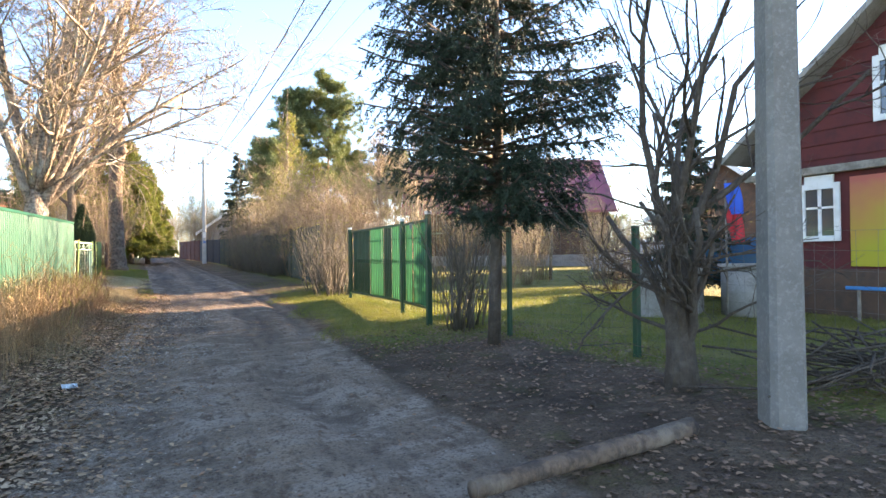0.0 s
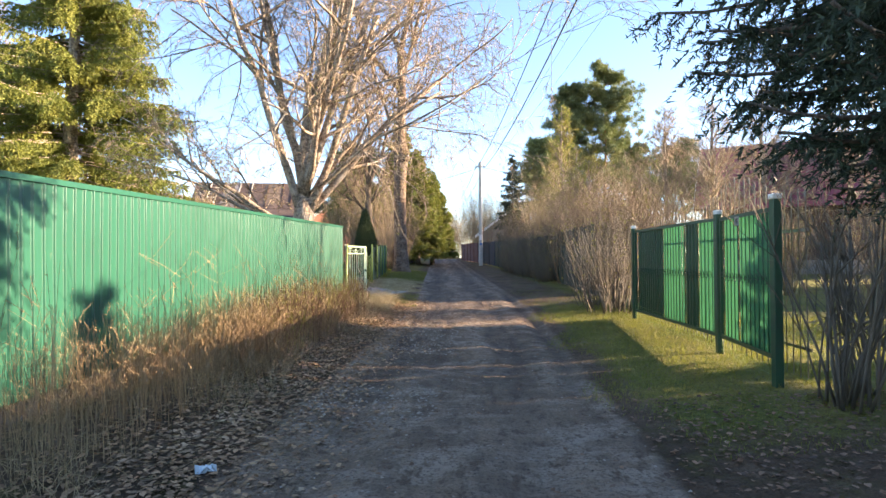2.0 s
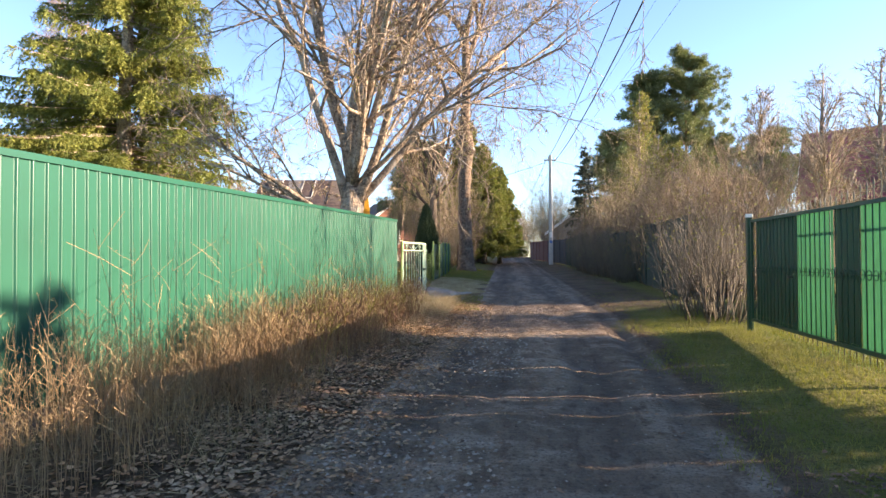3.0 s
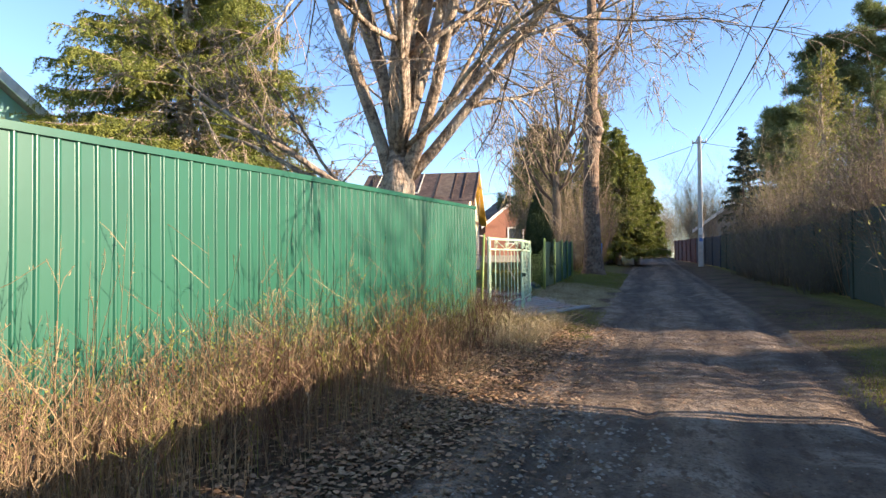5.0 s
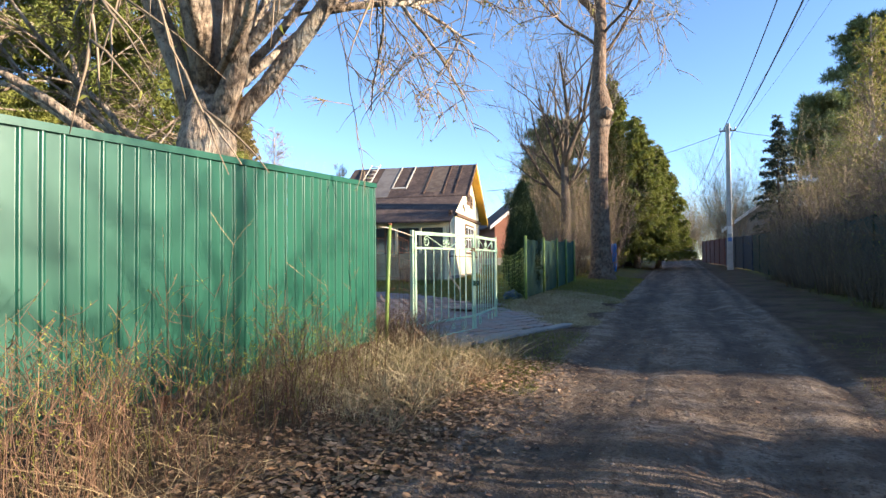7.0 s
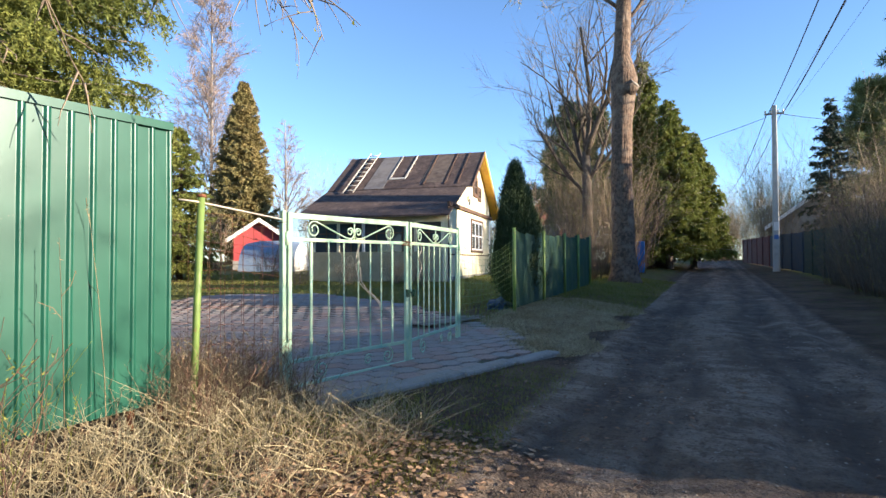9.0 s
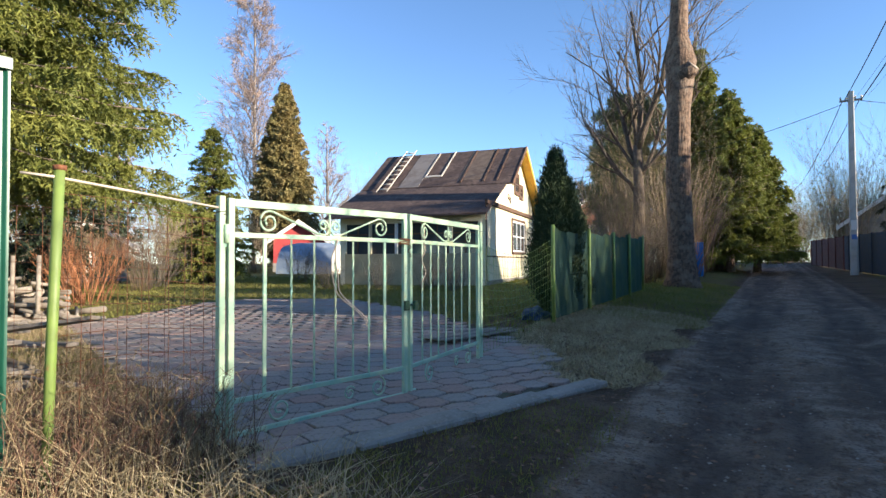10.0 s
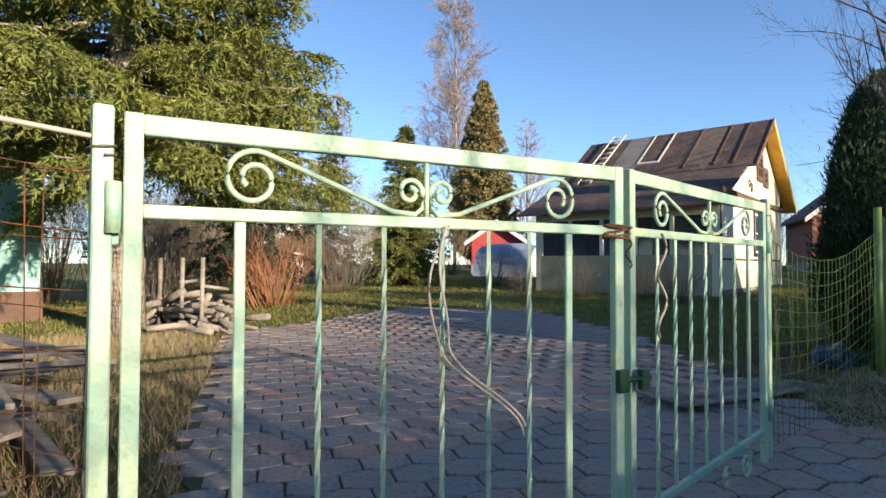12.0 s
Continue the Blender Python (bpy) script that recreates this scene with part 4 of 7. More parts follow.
# ---- the yellow house ----
def yellow_house():
    root = thing("summer_house", "cream wooden summer house with brown felt roof and ochre bargeboards", "house", -7.06, 36.5, 0.0, 9.9)
    g, eps = 0.66, 0.35
    P, X1 = 5.9, -5.6
    yl, yr = -4.55, 2.76
    cut_y, cut_z = -2.35, 4.22
    re_y, re_z = 3.5, 3.42

    def roof_z(y):
        if y >= 0:
            return P + (re_z - P) * y / re_y
        if y >= cut_y:
            return P + (cut_z - P) * y / cut_y
        return cut_z + (2.98 - cut_z) * (y - cut_y) / (-4.95 - cut_y)

    # gable wall with its outline under the roof, thick
    out = [(yl, g - 0.2), (yr, g - 0.2), (yr, roof_z(yr) - 0.1), (0, P - 0.12), (cut_y, cut_z - 0.12), (yl, roof_z(yl) - 0.1)]
    for name, x0, x1 in (("gable_wall", -eps - 0.18, -eps), ("rear_wall", X1 + 0.1, X1 + 0.28)):
        bm = bmesh.new()
        a = [bm.verts.new((x0, y, z)) for y, z in out]
        b = [bm.verts.new((x1, y, z)) for y, z in out]
        bm.faces.new(a[::-1]), bm.faces.new(b)
        for i in range(len(out)):
            j = (i + 1) % len(out)
            bm.faces.new((a[i], a[j], b[j], b[i]))
        part(name, bm, M_WALL, root)
    part("side_wall", boxes((X1 + 0.28, -eps - 0.18, yr - 0.18, yr, g - 0.2, roof_z(yr) - 0.1)), M_WALL, root)
    part("verandah_wall", boxes((X1 + 0.28, -eps - 0.18, yl, yl + 0.14, g - 0.2, 1.75)), material("grey_green_panels", (0.44, 0.39, 0.25), 0.85, vary=[((0.36, 0.32, 0.2), 3, 0.45, 0.65)]), root)
    part("verandah_head", boxes((X1 + 0.28, -eps - 0.18, yl, yl + 0.14, 2.75, 2.95)), M_WALL, root)
    n = 5
    for i in range(n + 1):
        x = X1 + 0.28 + (-eps - 0.18 - X1 - 0.28) * i / n
        part("verandah_post", boxes((x - 0.05, x + 0.05, yl - 0.02, yl + 0.12, 1.75, 2.75), bevel=0.008), M_WHITE if i in (2,) else M_WALL, root)
        if i < n:
            xa, xb = x + 0.05, X1 + 0.28 + (-eps - 0.18 - X1 - 0.28) * (i + 1) / n - 0.05
            win = part("verandah_window", boxes((xa, xb, yl + 0.05, yl + 0.06, 1.75, 2.75)), M_GLASS, root)
            part("frame", boxes(((xa + xb) / 2 - 0.02, (xa + xb) / 2 + 0.02, yl + 0.03, yl + 0.08, 1.75, 2.75), (xa, xb, yl + 0.03, yl + 0.08, 2.38, 2.42)), M_BROWNWOOD, win)
    # roof slabs, 6 cm thick
    def slab(name, y0, z0, y1, z1, x0=X1 - 0.3, x1=0.0, t=0.06, mat=M_ROOF, lift=0.0, label=""):
        v = [(x0, y0, z0 + lift), (x1, y0, z0 + lift), (x1, y1, z1 + lift), (x0, y1, z1 + lift)]
        v += [(a, b, c - t) for a, b, c in v]
        f = [(0, 1, 2, 3), (7, 6, 5, 4), (0, 4, 5, 1), (1, 5, 6, 2), (2, 6, 7, 3), (3, 7, 4, 0)]
        return part(name, mesh_of(name, v, f, mat), parent=root, label=label)

    roof = slab("roof_slope", cut_y, cut_z, 0, P)
    slab("roof_slope", re_y, re_z, 0, P)
    slab("verandah_roof", -4.95, 2.98, cut_y - 0.02, cut_z - 0.03, X1 - 0.3, -0.2)
    M_PATCH = material("grey_felt_patch", (0.2, 0.18, 0.165), 0.9, vary=[((0.14, 0.12, 0.11), 3, 0.45, 0.65)])

    def on_slope(y, dx=0.0):
        return roof_z(y) + 0.012

    slab("felt_patch", cut_y + 0.02, on_slope(cut_y + 0.02), -0.03, on_slope(-0.03), -4.35, -3.55, 0.01, M_PATCH)
    slab("felt_patch", cut_y + 0.3, on_slope(cut_y + 0.3), -0.1, on_slope(-0.1), -2.1, -1.2, 0.01, material("brown_felt_strip", (0.11, 0.075, 0.055), 0.9, vary=[((0.16, 0.12, 0.09), 4, 0.4, 0.6)]))
    for x in (-3.5, -2.85, -1.95, -1.1, -0.6):
        y0 = -1.75 if x in (-3.5, -2.85) else -2.2
        slab("roof_batten", y0, on_slope(y0), -0.05, on_slope(-0.05), x - 0.025, x + 0.025, 0.03, M_PALEWOOD if x in (-3.5, -2.85) else M_BROWNWOOD, 0.03)
    slab("roof_batten", -1.75, on_slope(-1.75), -1.68, on_slope(-1.68), -3.47, -2.88, 0.03, M_PALEWOOD, 0.03)
    # bargeboards
    def barge(y0, z0, y1, z1, mat, x=0.0, w=0.24):
        v = [(x, y0, z0 + 0.03), (x, y1, z1 + 0.03), (x, y1, z1 - w), (x, y0, z0 - w)]
        v += [(a + 0.03, b, c) for a, b, c in v]
        f = [(3, 2, 1, 0), (4, 5, 6, 7), (0, 1, 5, 4), (1, 2, 6, 5), (2, 3, 7, 6), (3, 0, 4, 7)]
        return part("bargeboard", mesh_of("bargeboard", v, f, mat), parent=root)

    barge(0, P, re_y, re_z, M_OCHRE, 0.0, 0.2)
    barge(cut_y, cut_z, 0, P, M_BROWNWOOD, 0.0, 0.12)
    slab("soffit", re_y, re_z - 0.1, 0.02, P - 0.1, -eps, 0.0, 0.02, M_OCHRE)
    # belt board, corner boards
    part("belt_board", boxes((-eps, -eps + 0.1, yl - 0.05, yr + 0.25, 3.28, 3.42), bevel=0.01), M_BROWNWOOD, root)
    part("lower_batten", boxes((-eps, -eps + 0.02, yl, yr, 1.62, 1.67)), M_BROWNWOOD, root)
    for y in (yl + 0.02, yr - 0.12):
        part("corner_board", boxes((-eps, -eps + 0.03, y, y + 0.1, g, 3.28), bevel=0.005), M_BROWNWOOD if y < 0 else M_WHITE, root)
    part("plinth", boxes((-eps, -eps + 0.05, yl - 0.03, yr + 0.03, g - 0.25, g + 0.22), bevel=0.01), M_CONCRETE, root)

    # windows
    def window(y0, y1, z0, z1, bars, mat, name="window"):
        x = -eps
        w = part(name, boxes((x - 0.05, x + 0.012, y0, y1, z0, z1)), M_GLASS, root)
        part("casing", boxes((x + 0.004, x + 0.045, y0 - 0.1, y0, z0 - 0.1, z1 + 0.1), (x + 0.004, x + 0.045, y1, y1 + 0.1, z0 - 0.1, z1 + 0.1), (x + 0.004, x + 0.045, y0, y1, z1, z1 + 0.1), (x + 0.004, x + 0.06, y0, y1, z0 - 0.1, z0)), M_BROWNWOOD, w)
        rows = [(x + 0.01, x + 0.035, y0, y0 + 0.06, z0, z1), (x + 0.01, x + 0.035, y1 - 0.06, y1, z0, z1), (x + 0.01, x + 0.035, y0 + 0.06, y1 - 0.06, z0, z0 + 0.06), (x + 0.01, x + 0.035, y0 + 0.06, y1 - 0.06, z1 - 0.06, z1)]
        rows += [(x + 0.013, x + 0.033, y0 + (y1 - y0) * q - 0.025, y0 + (y1 - y0) * q + 0.025, z0 + 0.06, z1 - 0.06) for q in bars]
        rows += [(x + 0.015, x + 0.03, y0 + 0.06, y1 - 0.06, (z0 + z1) / 2 - 0.02, (z0 + z1) / 2 + 0.02)]
        part("sash", boxes(*rows), mat, w)

    window(-1.0, 1.05, 1.85, 3.0, (0.33, 0.66), M_WHITE)
    window(-0.55, 0.05, 4.1, 4.75, (0.5,), M_BROWNWOOD, "attic_window")
    window(0.3, 0.75, 4.0, 4.4, (), M_BROWNWOOD, "attic_window")
    part("vent_ring", tubes("vent_ring", [([(-eps + 0.02, -1.55 + 0.1 * math.cos(a), 3.82 + 0.1 * math.sin(a)) for a in np.linspace(0, 6.283, 14)], 0.015)], 5, M_BROWNWOOD), parent=root)
    part("vent_ring", tubes("vent_ring", [([(-eps + 0.02, -1.3 + 0.09 * math.cos(a), 3.72 + 0.12 * math.sin(a)) for a in np.linspace(0, 6.283, 14)], 0.015)], 5, M_CABLE), parent=root)
    # the ladder lies on the slope: its own thing
    lad = thing("roof_ladder", "pale weathered wooden ladder lying on the felt roof", "ladder", -7.06, 36.5, 0.0, 9.9)
    for x in (-5.05, -4.62):
        v0, v1 = (x, -2.75, roof_z(-2.75) + 0.05), (x, 0.08, P + 0.2)
        part("rail", tubes("rail", [([v0, v1], 0.03)], 4, M_PALEWOOD), parent=lad)
    for k in range(9):
        y = -2.6 + 2.5 * k / 8
        z = v0[2] + (v1[2] - v0[2]) * (y - v0[1]) / (v1[1] - v0[1])
        part("rung", tubes("rung", [([(-5.05, y, z), (-4.62, y, z)], 0.024)], 5, M_PALEWOOD), parent=lad)


yellow_house()


# ---- the red house with a painted wall ----
M_RED = material("dark_red_boards", (0.12, 0.022, 0.02), 0.85, vary=[((0.08, 0.018, 0.018), 3, 0.45, 0.65)], bump=0.3)


def mural_material():
    m = bpy.data.materials.new("mural_red_to_yellow")
    m.use_nodes = True
    n, l = m.node_tree.nodes, m.node_tree.links
    co, t = n.new("ShaderNodeTexCoord"), n.new("ShaderNodeTexNoise")
    t.inputs["Scale"].default_value, t.inputs["Detail"].default_value = 1.3, 3.0
    l.new(co.outputs["Object"], t.inputs["Vector"])
    sp = n.new("ShaderNodeSeparateXYZ")
    l.new(co.outputs["Object"], sp.inputs[0])
    ad = n.new("ShaderNodeMath")
    ad.operation = "MULTIPLY_ADD"
    ad.inputs[1].default_value = 1.2
    l.new(t.outputs[0], ad.inputs[0]), l.new(sp.outputs[2], ad.inputs[2])
    r = n.new("ShaderNodeValToRGB")
    r.color_ramp.elements[0].position, r.color_ramp.elements[0].color = 0.0, (0.42, 0.36, 0.03, 1)
    r.color_ramp.elements[1].position, r.color_ramp.elements[1].color = 1.0, (0.5, 0.13, 0.09, 1)
    e = r.color_ramp.elements.new(0.5)
    e.color = (0.5, 0.25, 0.06, 1)
    mp = n.new("ShaderNodeMapRange")
    mp.inputs[1].default_value, mp.inputs[2].default_value = 1.9, 3.2
    l.new(ad.outputs[0], mp.inputs[0]), l.new(mp.outputs[0], r.inputs[0])
    l.new(r.outputs[0], n["Principled BSDF"].inputs["Base Color"])
    n["Principled BSDF"].inputs["Roughness"].default_value = 0.8
    return m


def red_house():
    root = thing("red_house", "dark red boarded house with a grey roof and painted wall", "house", 0, 0, 0)
    x0, x1, y0, y1, ym, pz, ez = 11.0, 19.0, -1.2, 7.2, 3.0, 6.9, 3.47
    out = [(y0, 0), (y1, 0), (y1, ez), (ym, pz), (y0, ez)]
    for name, a0, a1 in (("gable_wall", x0, x0 + 0.2), ("rear_wall", x1 - 0.2, x1)):
        bm = bmesh.new()
        a = [bm.verts.new((a0, y, z)) for y, z in out]
        b = [bm.verts.new((a1, y, z)) for y, z in out]
        bm.faces.new(a), bm.faces.new(b[::-1])
        for i in range(5):
            bm.faces.new((a[i], b[i], b[(i + 1) % 5], a[(i + 1) % 5]))
        bmesh.ops.recalc_face_normals(bm, faces=bm.faces)
        part(name, bm, M_RED, root)
    for y in (y0, y1 - 0.2):
        part("side_wall", boxes((x0 + 0.2, x1 - 0.2, y, y + 0.2, 0, ez)), M_RED, root)
    for ye, s in ((y1 + 0.45, 1), (y0 - 0.45, -1)):
        ze = pz + (ez - pz) * (ye - ym) / ((y1 if s > 0 else y0) - ym)
        v = [(x0 - 0.5, ym, pz + 0.12), (x1 + 0.3, ym, pz + 0.12), (x1 + 0.3, ye, ze + 0.12), (x0 - 0.5, ye, ze + 0.12)]
        v += [(a, b, c - 0.12) for a, b, c in v]
        part("roof_slope", mesh_of("roof_slope", v, [(0, 1, 2, 3), (7, 6, 5, 4), (0, 4, 5, 1), (1, 5, 6, 2), (2, 6, 7, 3), (3, 7, 4, 0)], M_CONCRETE), parent=root)
    part("eave_beam", boxes((x0 - 0.14, x0 - 0.002, y0, y1 + 0.2, 2.72, 2.86), bevel=0.01), M_OLDWOOD, root)
    part("mural_panel", boxes((x0 - 0.03, x0 - 0.002, 0.6, 5.5, 1.05, 2.62)), mural_material(), root, "wall panel painted from red to yellow")
    for k in range(14):
        z = 3.0 + k * 0.26
        half = min((pz - z) / (pz - ez), 1.0) * 4.2 - 0.15
        if half > 0.2:
            part("board", boxes((x0 - 0.022, x0 - 0.002, ym - half, ym + half, z, z + 0.235), bevel=0.004), M_RED, root)

    def win(ya, yb, za, zb):
        w = part("window", boxes((x0 - 0.034, x0 - 0.026, ya, yb, za, zb)), M_GLASS, root)
        part("casing", boxes((x0 - 0.07, x0 - 0.03, ya - 0.1, ya, za - 0.1, zb + 0.1), (x0 - 0.07, x0 - 0.03, yb, yb + 0.1, za - 0.1, zb + 0.1), (x0 - 0.07, x0 - 0.03, ya, yb, zb, zb + 0.25), (x0 - 0.08, x0 - 0.03, ya, yb, za - 0.1, za)), M_WHITE, w)
        part("sash", boxes((x0 - 0.05, x0 - 0.035, (ya + yb) / 2 - 0.03, (ya + yb) / 2 + 0.03, za, zb), (x0 - 0.05, x0 - 0.035, ya, yb, za + (zb - za) * 0.6 - 0.02, za + (zb - za) * 0.6 + 0.02)), M_WHITE, w)

    win(5.75, 6.25, 1.6, 2.45), win(4.2, 5.0, 3.6, 4.5)
    # Unseen block behind the gable, added only to keep the lane in shade.
    part("rear_wing", boxes((14.5, 18.7, y1 + 0.01, 9.0, 0, 4.2)), M_RED, root)
    part("wing_roof", boxes((14.2, 18.9, y1 + 0.5, 9.3, 4.2, 4.32), bevel=0.01), M_CONCRETE, root)
    part("skirting", boxes((x0 - 0.06, x0 - 0.002, y0, y1, 0.0, 1.0)), M_BROWNWOOD, root)
    rail = thing("blue_rail", "bright blue painted rail along the house wall", "rail", 10.6, 3.0)
    part("bar", boxes((-0.03, 0.03, -2.5, 2.4, 0.55, 0.61), bevel=0.01), material("blue_paint", (0.02, 0.2, 0.45), 0.5), rail)
    for y in (-2.3, 0, 2.2):
        part("leg", boxes((-0.02, 0.02, y - 0.02, y + 0.02, -0.1, 0.55)), M_OLDWOOD, rail)


red_house()

# ---- trees near the lane ----
# old maple behind the sheet fence: short thick trunk, many rising limbs
bare_tree("maple_tree", "old bare maple with many rising limbs behind the fence", -2.1, 15.22,
          [(0, 0, -0.2), (0.02, 0, 0.6), (-0.02, 0.02, 1.4), (0.03, 0.02, 1.75), (0.04, 0.03, 1.95), (0.03, 0.05, 2.25), (0.02, 0.06, 2.5)],
          [0.34, 0.26, 0.205, 0.205, 0.235, 0.18, 0.1],
          [(1.63, (-0.85, 0.1, 0.5), 3.4, 0.042), (1.53, (-0.6, -0.5, 0.5), 3.0, 0.055), (1.78, (-0.3, 0.1, 1.0), 4.8, 0.1), (1.7, (-0.9, -0.25, 0.28), 3.2, 0.05), (1.83, (0.42, -0.05, 1.0), 4.6, 0.095), (1.93, (0.5, 0.3, 1.0), 4.4, 0.085),
           (2.13, (0.14, 0.05, 1.0), 5.2, 0.105), (2.23, (-0.2, 0.3, 1.0), 4.8, 0.11), (2.43, (-0.1, -0.2, 1.0), 4.8, 0.115), (2.43, (0.3, 0.25, 0.95), 4.6, 0.10), (2.13, (0.55, -0.25, 0.95), 4.0, 0.06), (2.33, (0.35, -0.4, 0.9), 4.4, 0.08),
           (2.33, (0.75, 0.6, 0.85), 4.2, 0.042), (2.23, (0.35, 0.8, 0.85), 4.2, 0.042), (2.33, (-0.3, 0.8, 0.85), 4.0, 0.04), (2.4, (0.95, -0.35, 0.62), 4.6, 0.036), (2.35, (0.04, -0.12, 1.0), 5.4, 0.1), (2.3, (0.24, 0.1, 1.0), 5.2, 0.09), (2.3, (-0.14, 0.2, 1.0), 5.2, 0.085), (2.45, (0.7, -0.75, 0.7), 4.2, 0.045)],
          21, M_BARK, depth=4, spread=0.7, up=0.12, kids=(4, 6), shrink=0.5, gravity=0.16, twig_mat=M_MAPLE_TWIG, buds=M_BUD, bud_n=9000, bud_size=0.03, wobble=0.1, rmin=0.0055)

# tall lopped trunk past the screen fence
bare_tree("lopped_tree", "tall thick tree trunk with a sawn limb scar", -1.15, 33.4,
          [(0, 0, -0.2), (0.02, 0, 0.25), (0, 0, 1.0), (-0.05, 0, 3.0), (-0.02, 0, 5.0), (0.06, 0, 6.4), (0.0, 0, 7.2), (0.1, 0.02, 9.5), (0.05, 0, 12.0)],
          [0.62, 0.44, 0.36, 0.33, 0.32, 0.42, 0.26, 0.22, 0.19],
          [(9.6, (-0.4, 0, 1), 4.5, 0.16), (10.5, (0.45, 0.1, 1), 4.5, 0.15), (11.8, (0.1, -0.2, 1), 4.5, 0.16), (11.5, (-0.25, 0.3, 1), 4.2, 0.12), (8.6, (-0.8, -0.1, 0.6), 3.2, 0.07), (8.2, (0.8, 0.2, 0.5), 3.4, 0.06), (9.0, (0.6, -0.5, 0.5), 3.2, 0.06)],
          22, M_OLD_BARK, depth=3, spread=0.55, kids=(4, 6), gravity=0.06, twig_mat=M_TWIG, buds=M_BUD, bud_n=2500, bud_size=0.06, rmin=0.011)
knob = thing("burl_scar", "sawn pale limb scar on the lopped trunk", "tree burl", -0.9, 33.3, 6.75)
part("stub", tubes("stub", [([(-0.18, 0, -0.05), (0.05, -0.05, 0.1), (0.16, -0.1, 0.2)], [0.3, 0.25, 0.2])], 10, M_OLD_BARK), parent=knob)
part("sawn_face", tubes("sawn_face", [([(0.155, -0.1, 0.195), (0.17, -0.105, 0.207)], 0.2)], 10, M_OLDWOOD), parent=knob)

bare_tree("bare_tree", "dark bare deciduous tree behind the screen fence", -3.8, 40.8,
          [(0, 0, -0.2), (0.05, 0, 3), (0, 0.1, 5.5)], [0.3, 0.24, 0.18],
          [(3.2, (-0.55, 0, 0.9), 4.5, 0.09), (4.0, (0.5, 0.2, 0.9), 4.5, 0.1), (4.6, (-0.4, 0.3, 1), 5.0, 0.12), (5.2, (0.2, -0.2, 1), 5.5, 0.13), (5.4, (-0.1, 0.3, 1), 5.0, 0.11), (3.6, (-0.9, -0.3, 0.6), 3.6, 0.06), (5.0, (0.0, 0.1, 1), 6.2, 0.13), (4.4, (-0.6, -0.2, 0.9), 4.2, 0.08), (4.2, (0.7, -0.1, 0.9), 4.0, 0.08), (5.3, (0.35, 0.1, 1), 5.0, 0.1)],
          23, M_DARK_BARK, depth=3, spread=0.5, up=0.2, kids=(5, 6), twig_mat=M_GREY_TWIG, rmin=0.006)

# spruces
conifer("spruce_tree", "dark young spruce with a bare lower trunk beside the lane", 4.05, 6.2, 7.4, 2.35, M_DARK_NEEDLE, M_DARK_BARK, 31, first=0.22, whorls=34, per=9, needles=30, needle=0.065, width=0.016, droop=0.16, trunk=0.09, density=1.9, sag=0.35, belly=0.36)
conifer("spruce_tree", "tall sunlit green spruce with drooping boughs", -9.95, 19.75, 14.2, 4.1, M_NEEDLE, M_BARK, 32, first=0.2, whorls=38, per=11, needles=22, needle=0.1, width=0.028, droop=0.38, trunk=0.28, density=3.0, sag=0.55)
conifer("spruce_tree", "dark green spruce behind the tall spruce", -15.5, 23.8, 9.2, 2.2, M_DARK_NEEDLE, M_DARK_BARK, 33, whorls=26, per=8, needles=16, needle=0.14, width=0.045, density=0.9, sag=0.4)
conifer("spruce_tree", "young blue-green spruce at the edge of the lawn", -17.6, 30.5, 6.0, 1.7, M_NEEDLE, M_DARK_BARK, 34, whorls=28, per=11, needles=18, needle=0.13, width=0.04, density=1.0)
conifer("spruce_tree", "slender spruce far behind the garden", -35.4, 37.1, 11.0, 2.6, M_DARK_NEEDLE, M_DARK_BARK, 35, whorls=24, per=7, needles=10, needle=0.2, width=0.07, density=0.8)
conifer("conifer_tree", "tall brownish cone-shaped conifer behind the garden", -29.4, 45.7, 13.4, 2.7, M_BROWN_CONIFER, M_BROWN_CONIFER, 36, first=0.04, whorls=64, per=16, needles=14, needle=0.22, width=0.09, droop=-0.3, density=1.3, sag=0.1)


def thuja(x, y, height, radius, seed, label):
    """A dense column of upright scaly sprays round a thin trunk."""
    r = np.random.default_rng(seed)
    root = thing("thuja_bush", label, "bush", x, y)
    part("trunk", tubes("trunk", [([(0, 0, -0.1), (0.02, 0, height * 0.5), (0, 0, height * 0.95)], [0.05, 0.035, 0.008])], 7, M_DARK_BARK), parent=root)
    n = 1500
    u, a = r.uniform(0, 1, n) ** 0.9, r.uniform(0, 2 * np.pi, n)
    lump = 1 + 0.16 * np.sin(a * 3 + u * 11) + 0.1 * np.sin(a * 7 - u * 23)
    q = radius * lump * (0.55 + 0.45 * smooth(u, 0, 0.2)) * (1 - smooth(u, 0.45, 1.0)) ** 0.6 * r.uniform(0.55, 1.02, n) + 0.015
    c = np.stack([np.cos(a) * q, np.sin(a) * q, 0.05 + u * (height - 0.1)], 1)
    m = 60
    d = unit(np.stack([np.cos(a) * 0.35, np.sin(a) * 0.35, np.ones(n)], 1)[:, None, :] + r.normal(size=(n, m, 3)) * 0.42)
    p = c[:, None, :] + r.normal(size=(n, m, 3)) * np.array([0.045, 0.045, 0.09])
    tagged(part("foliage", blades(p.reshape(-1, 3), d.reshape(-1, 3), r.uniform(0.04, 0.085, n * m), 0.016, "scales", M_THUJA, r=r), parent=root), kind="stuff")


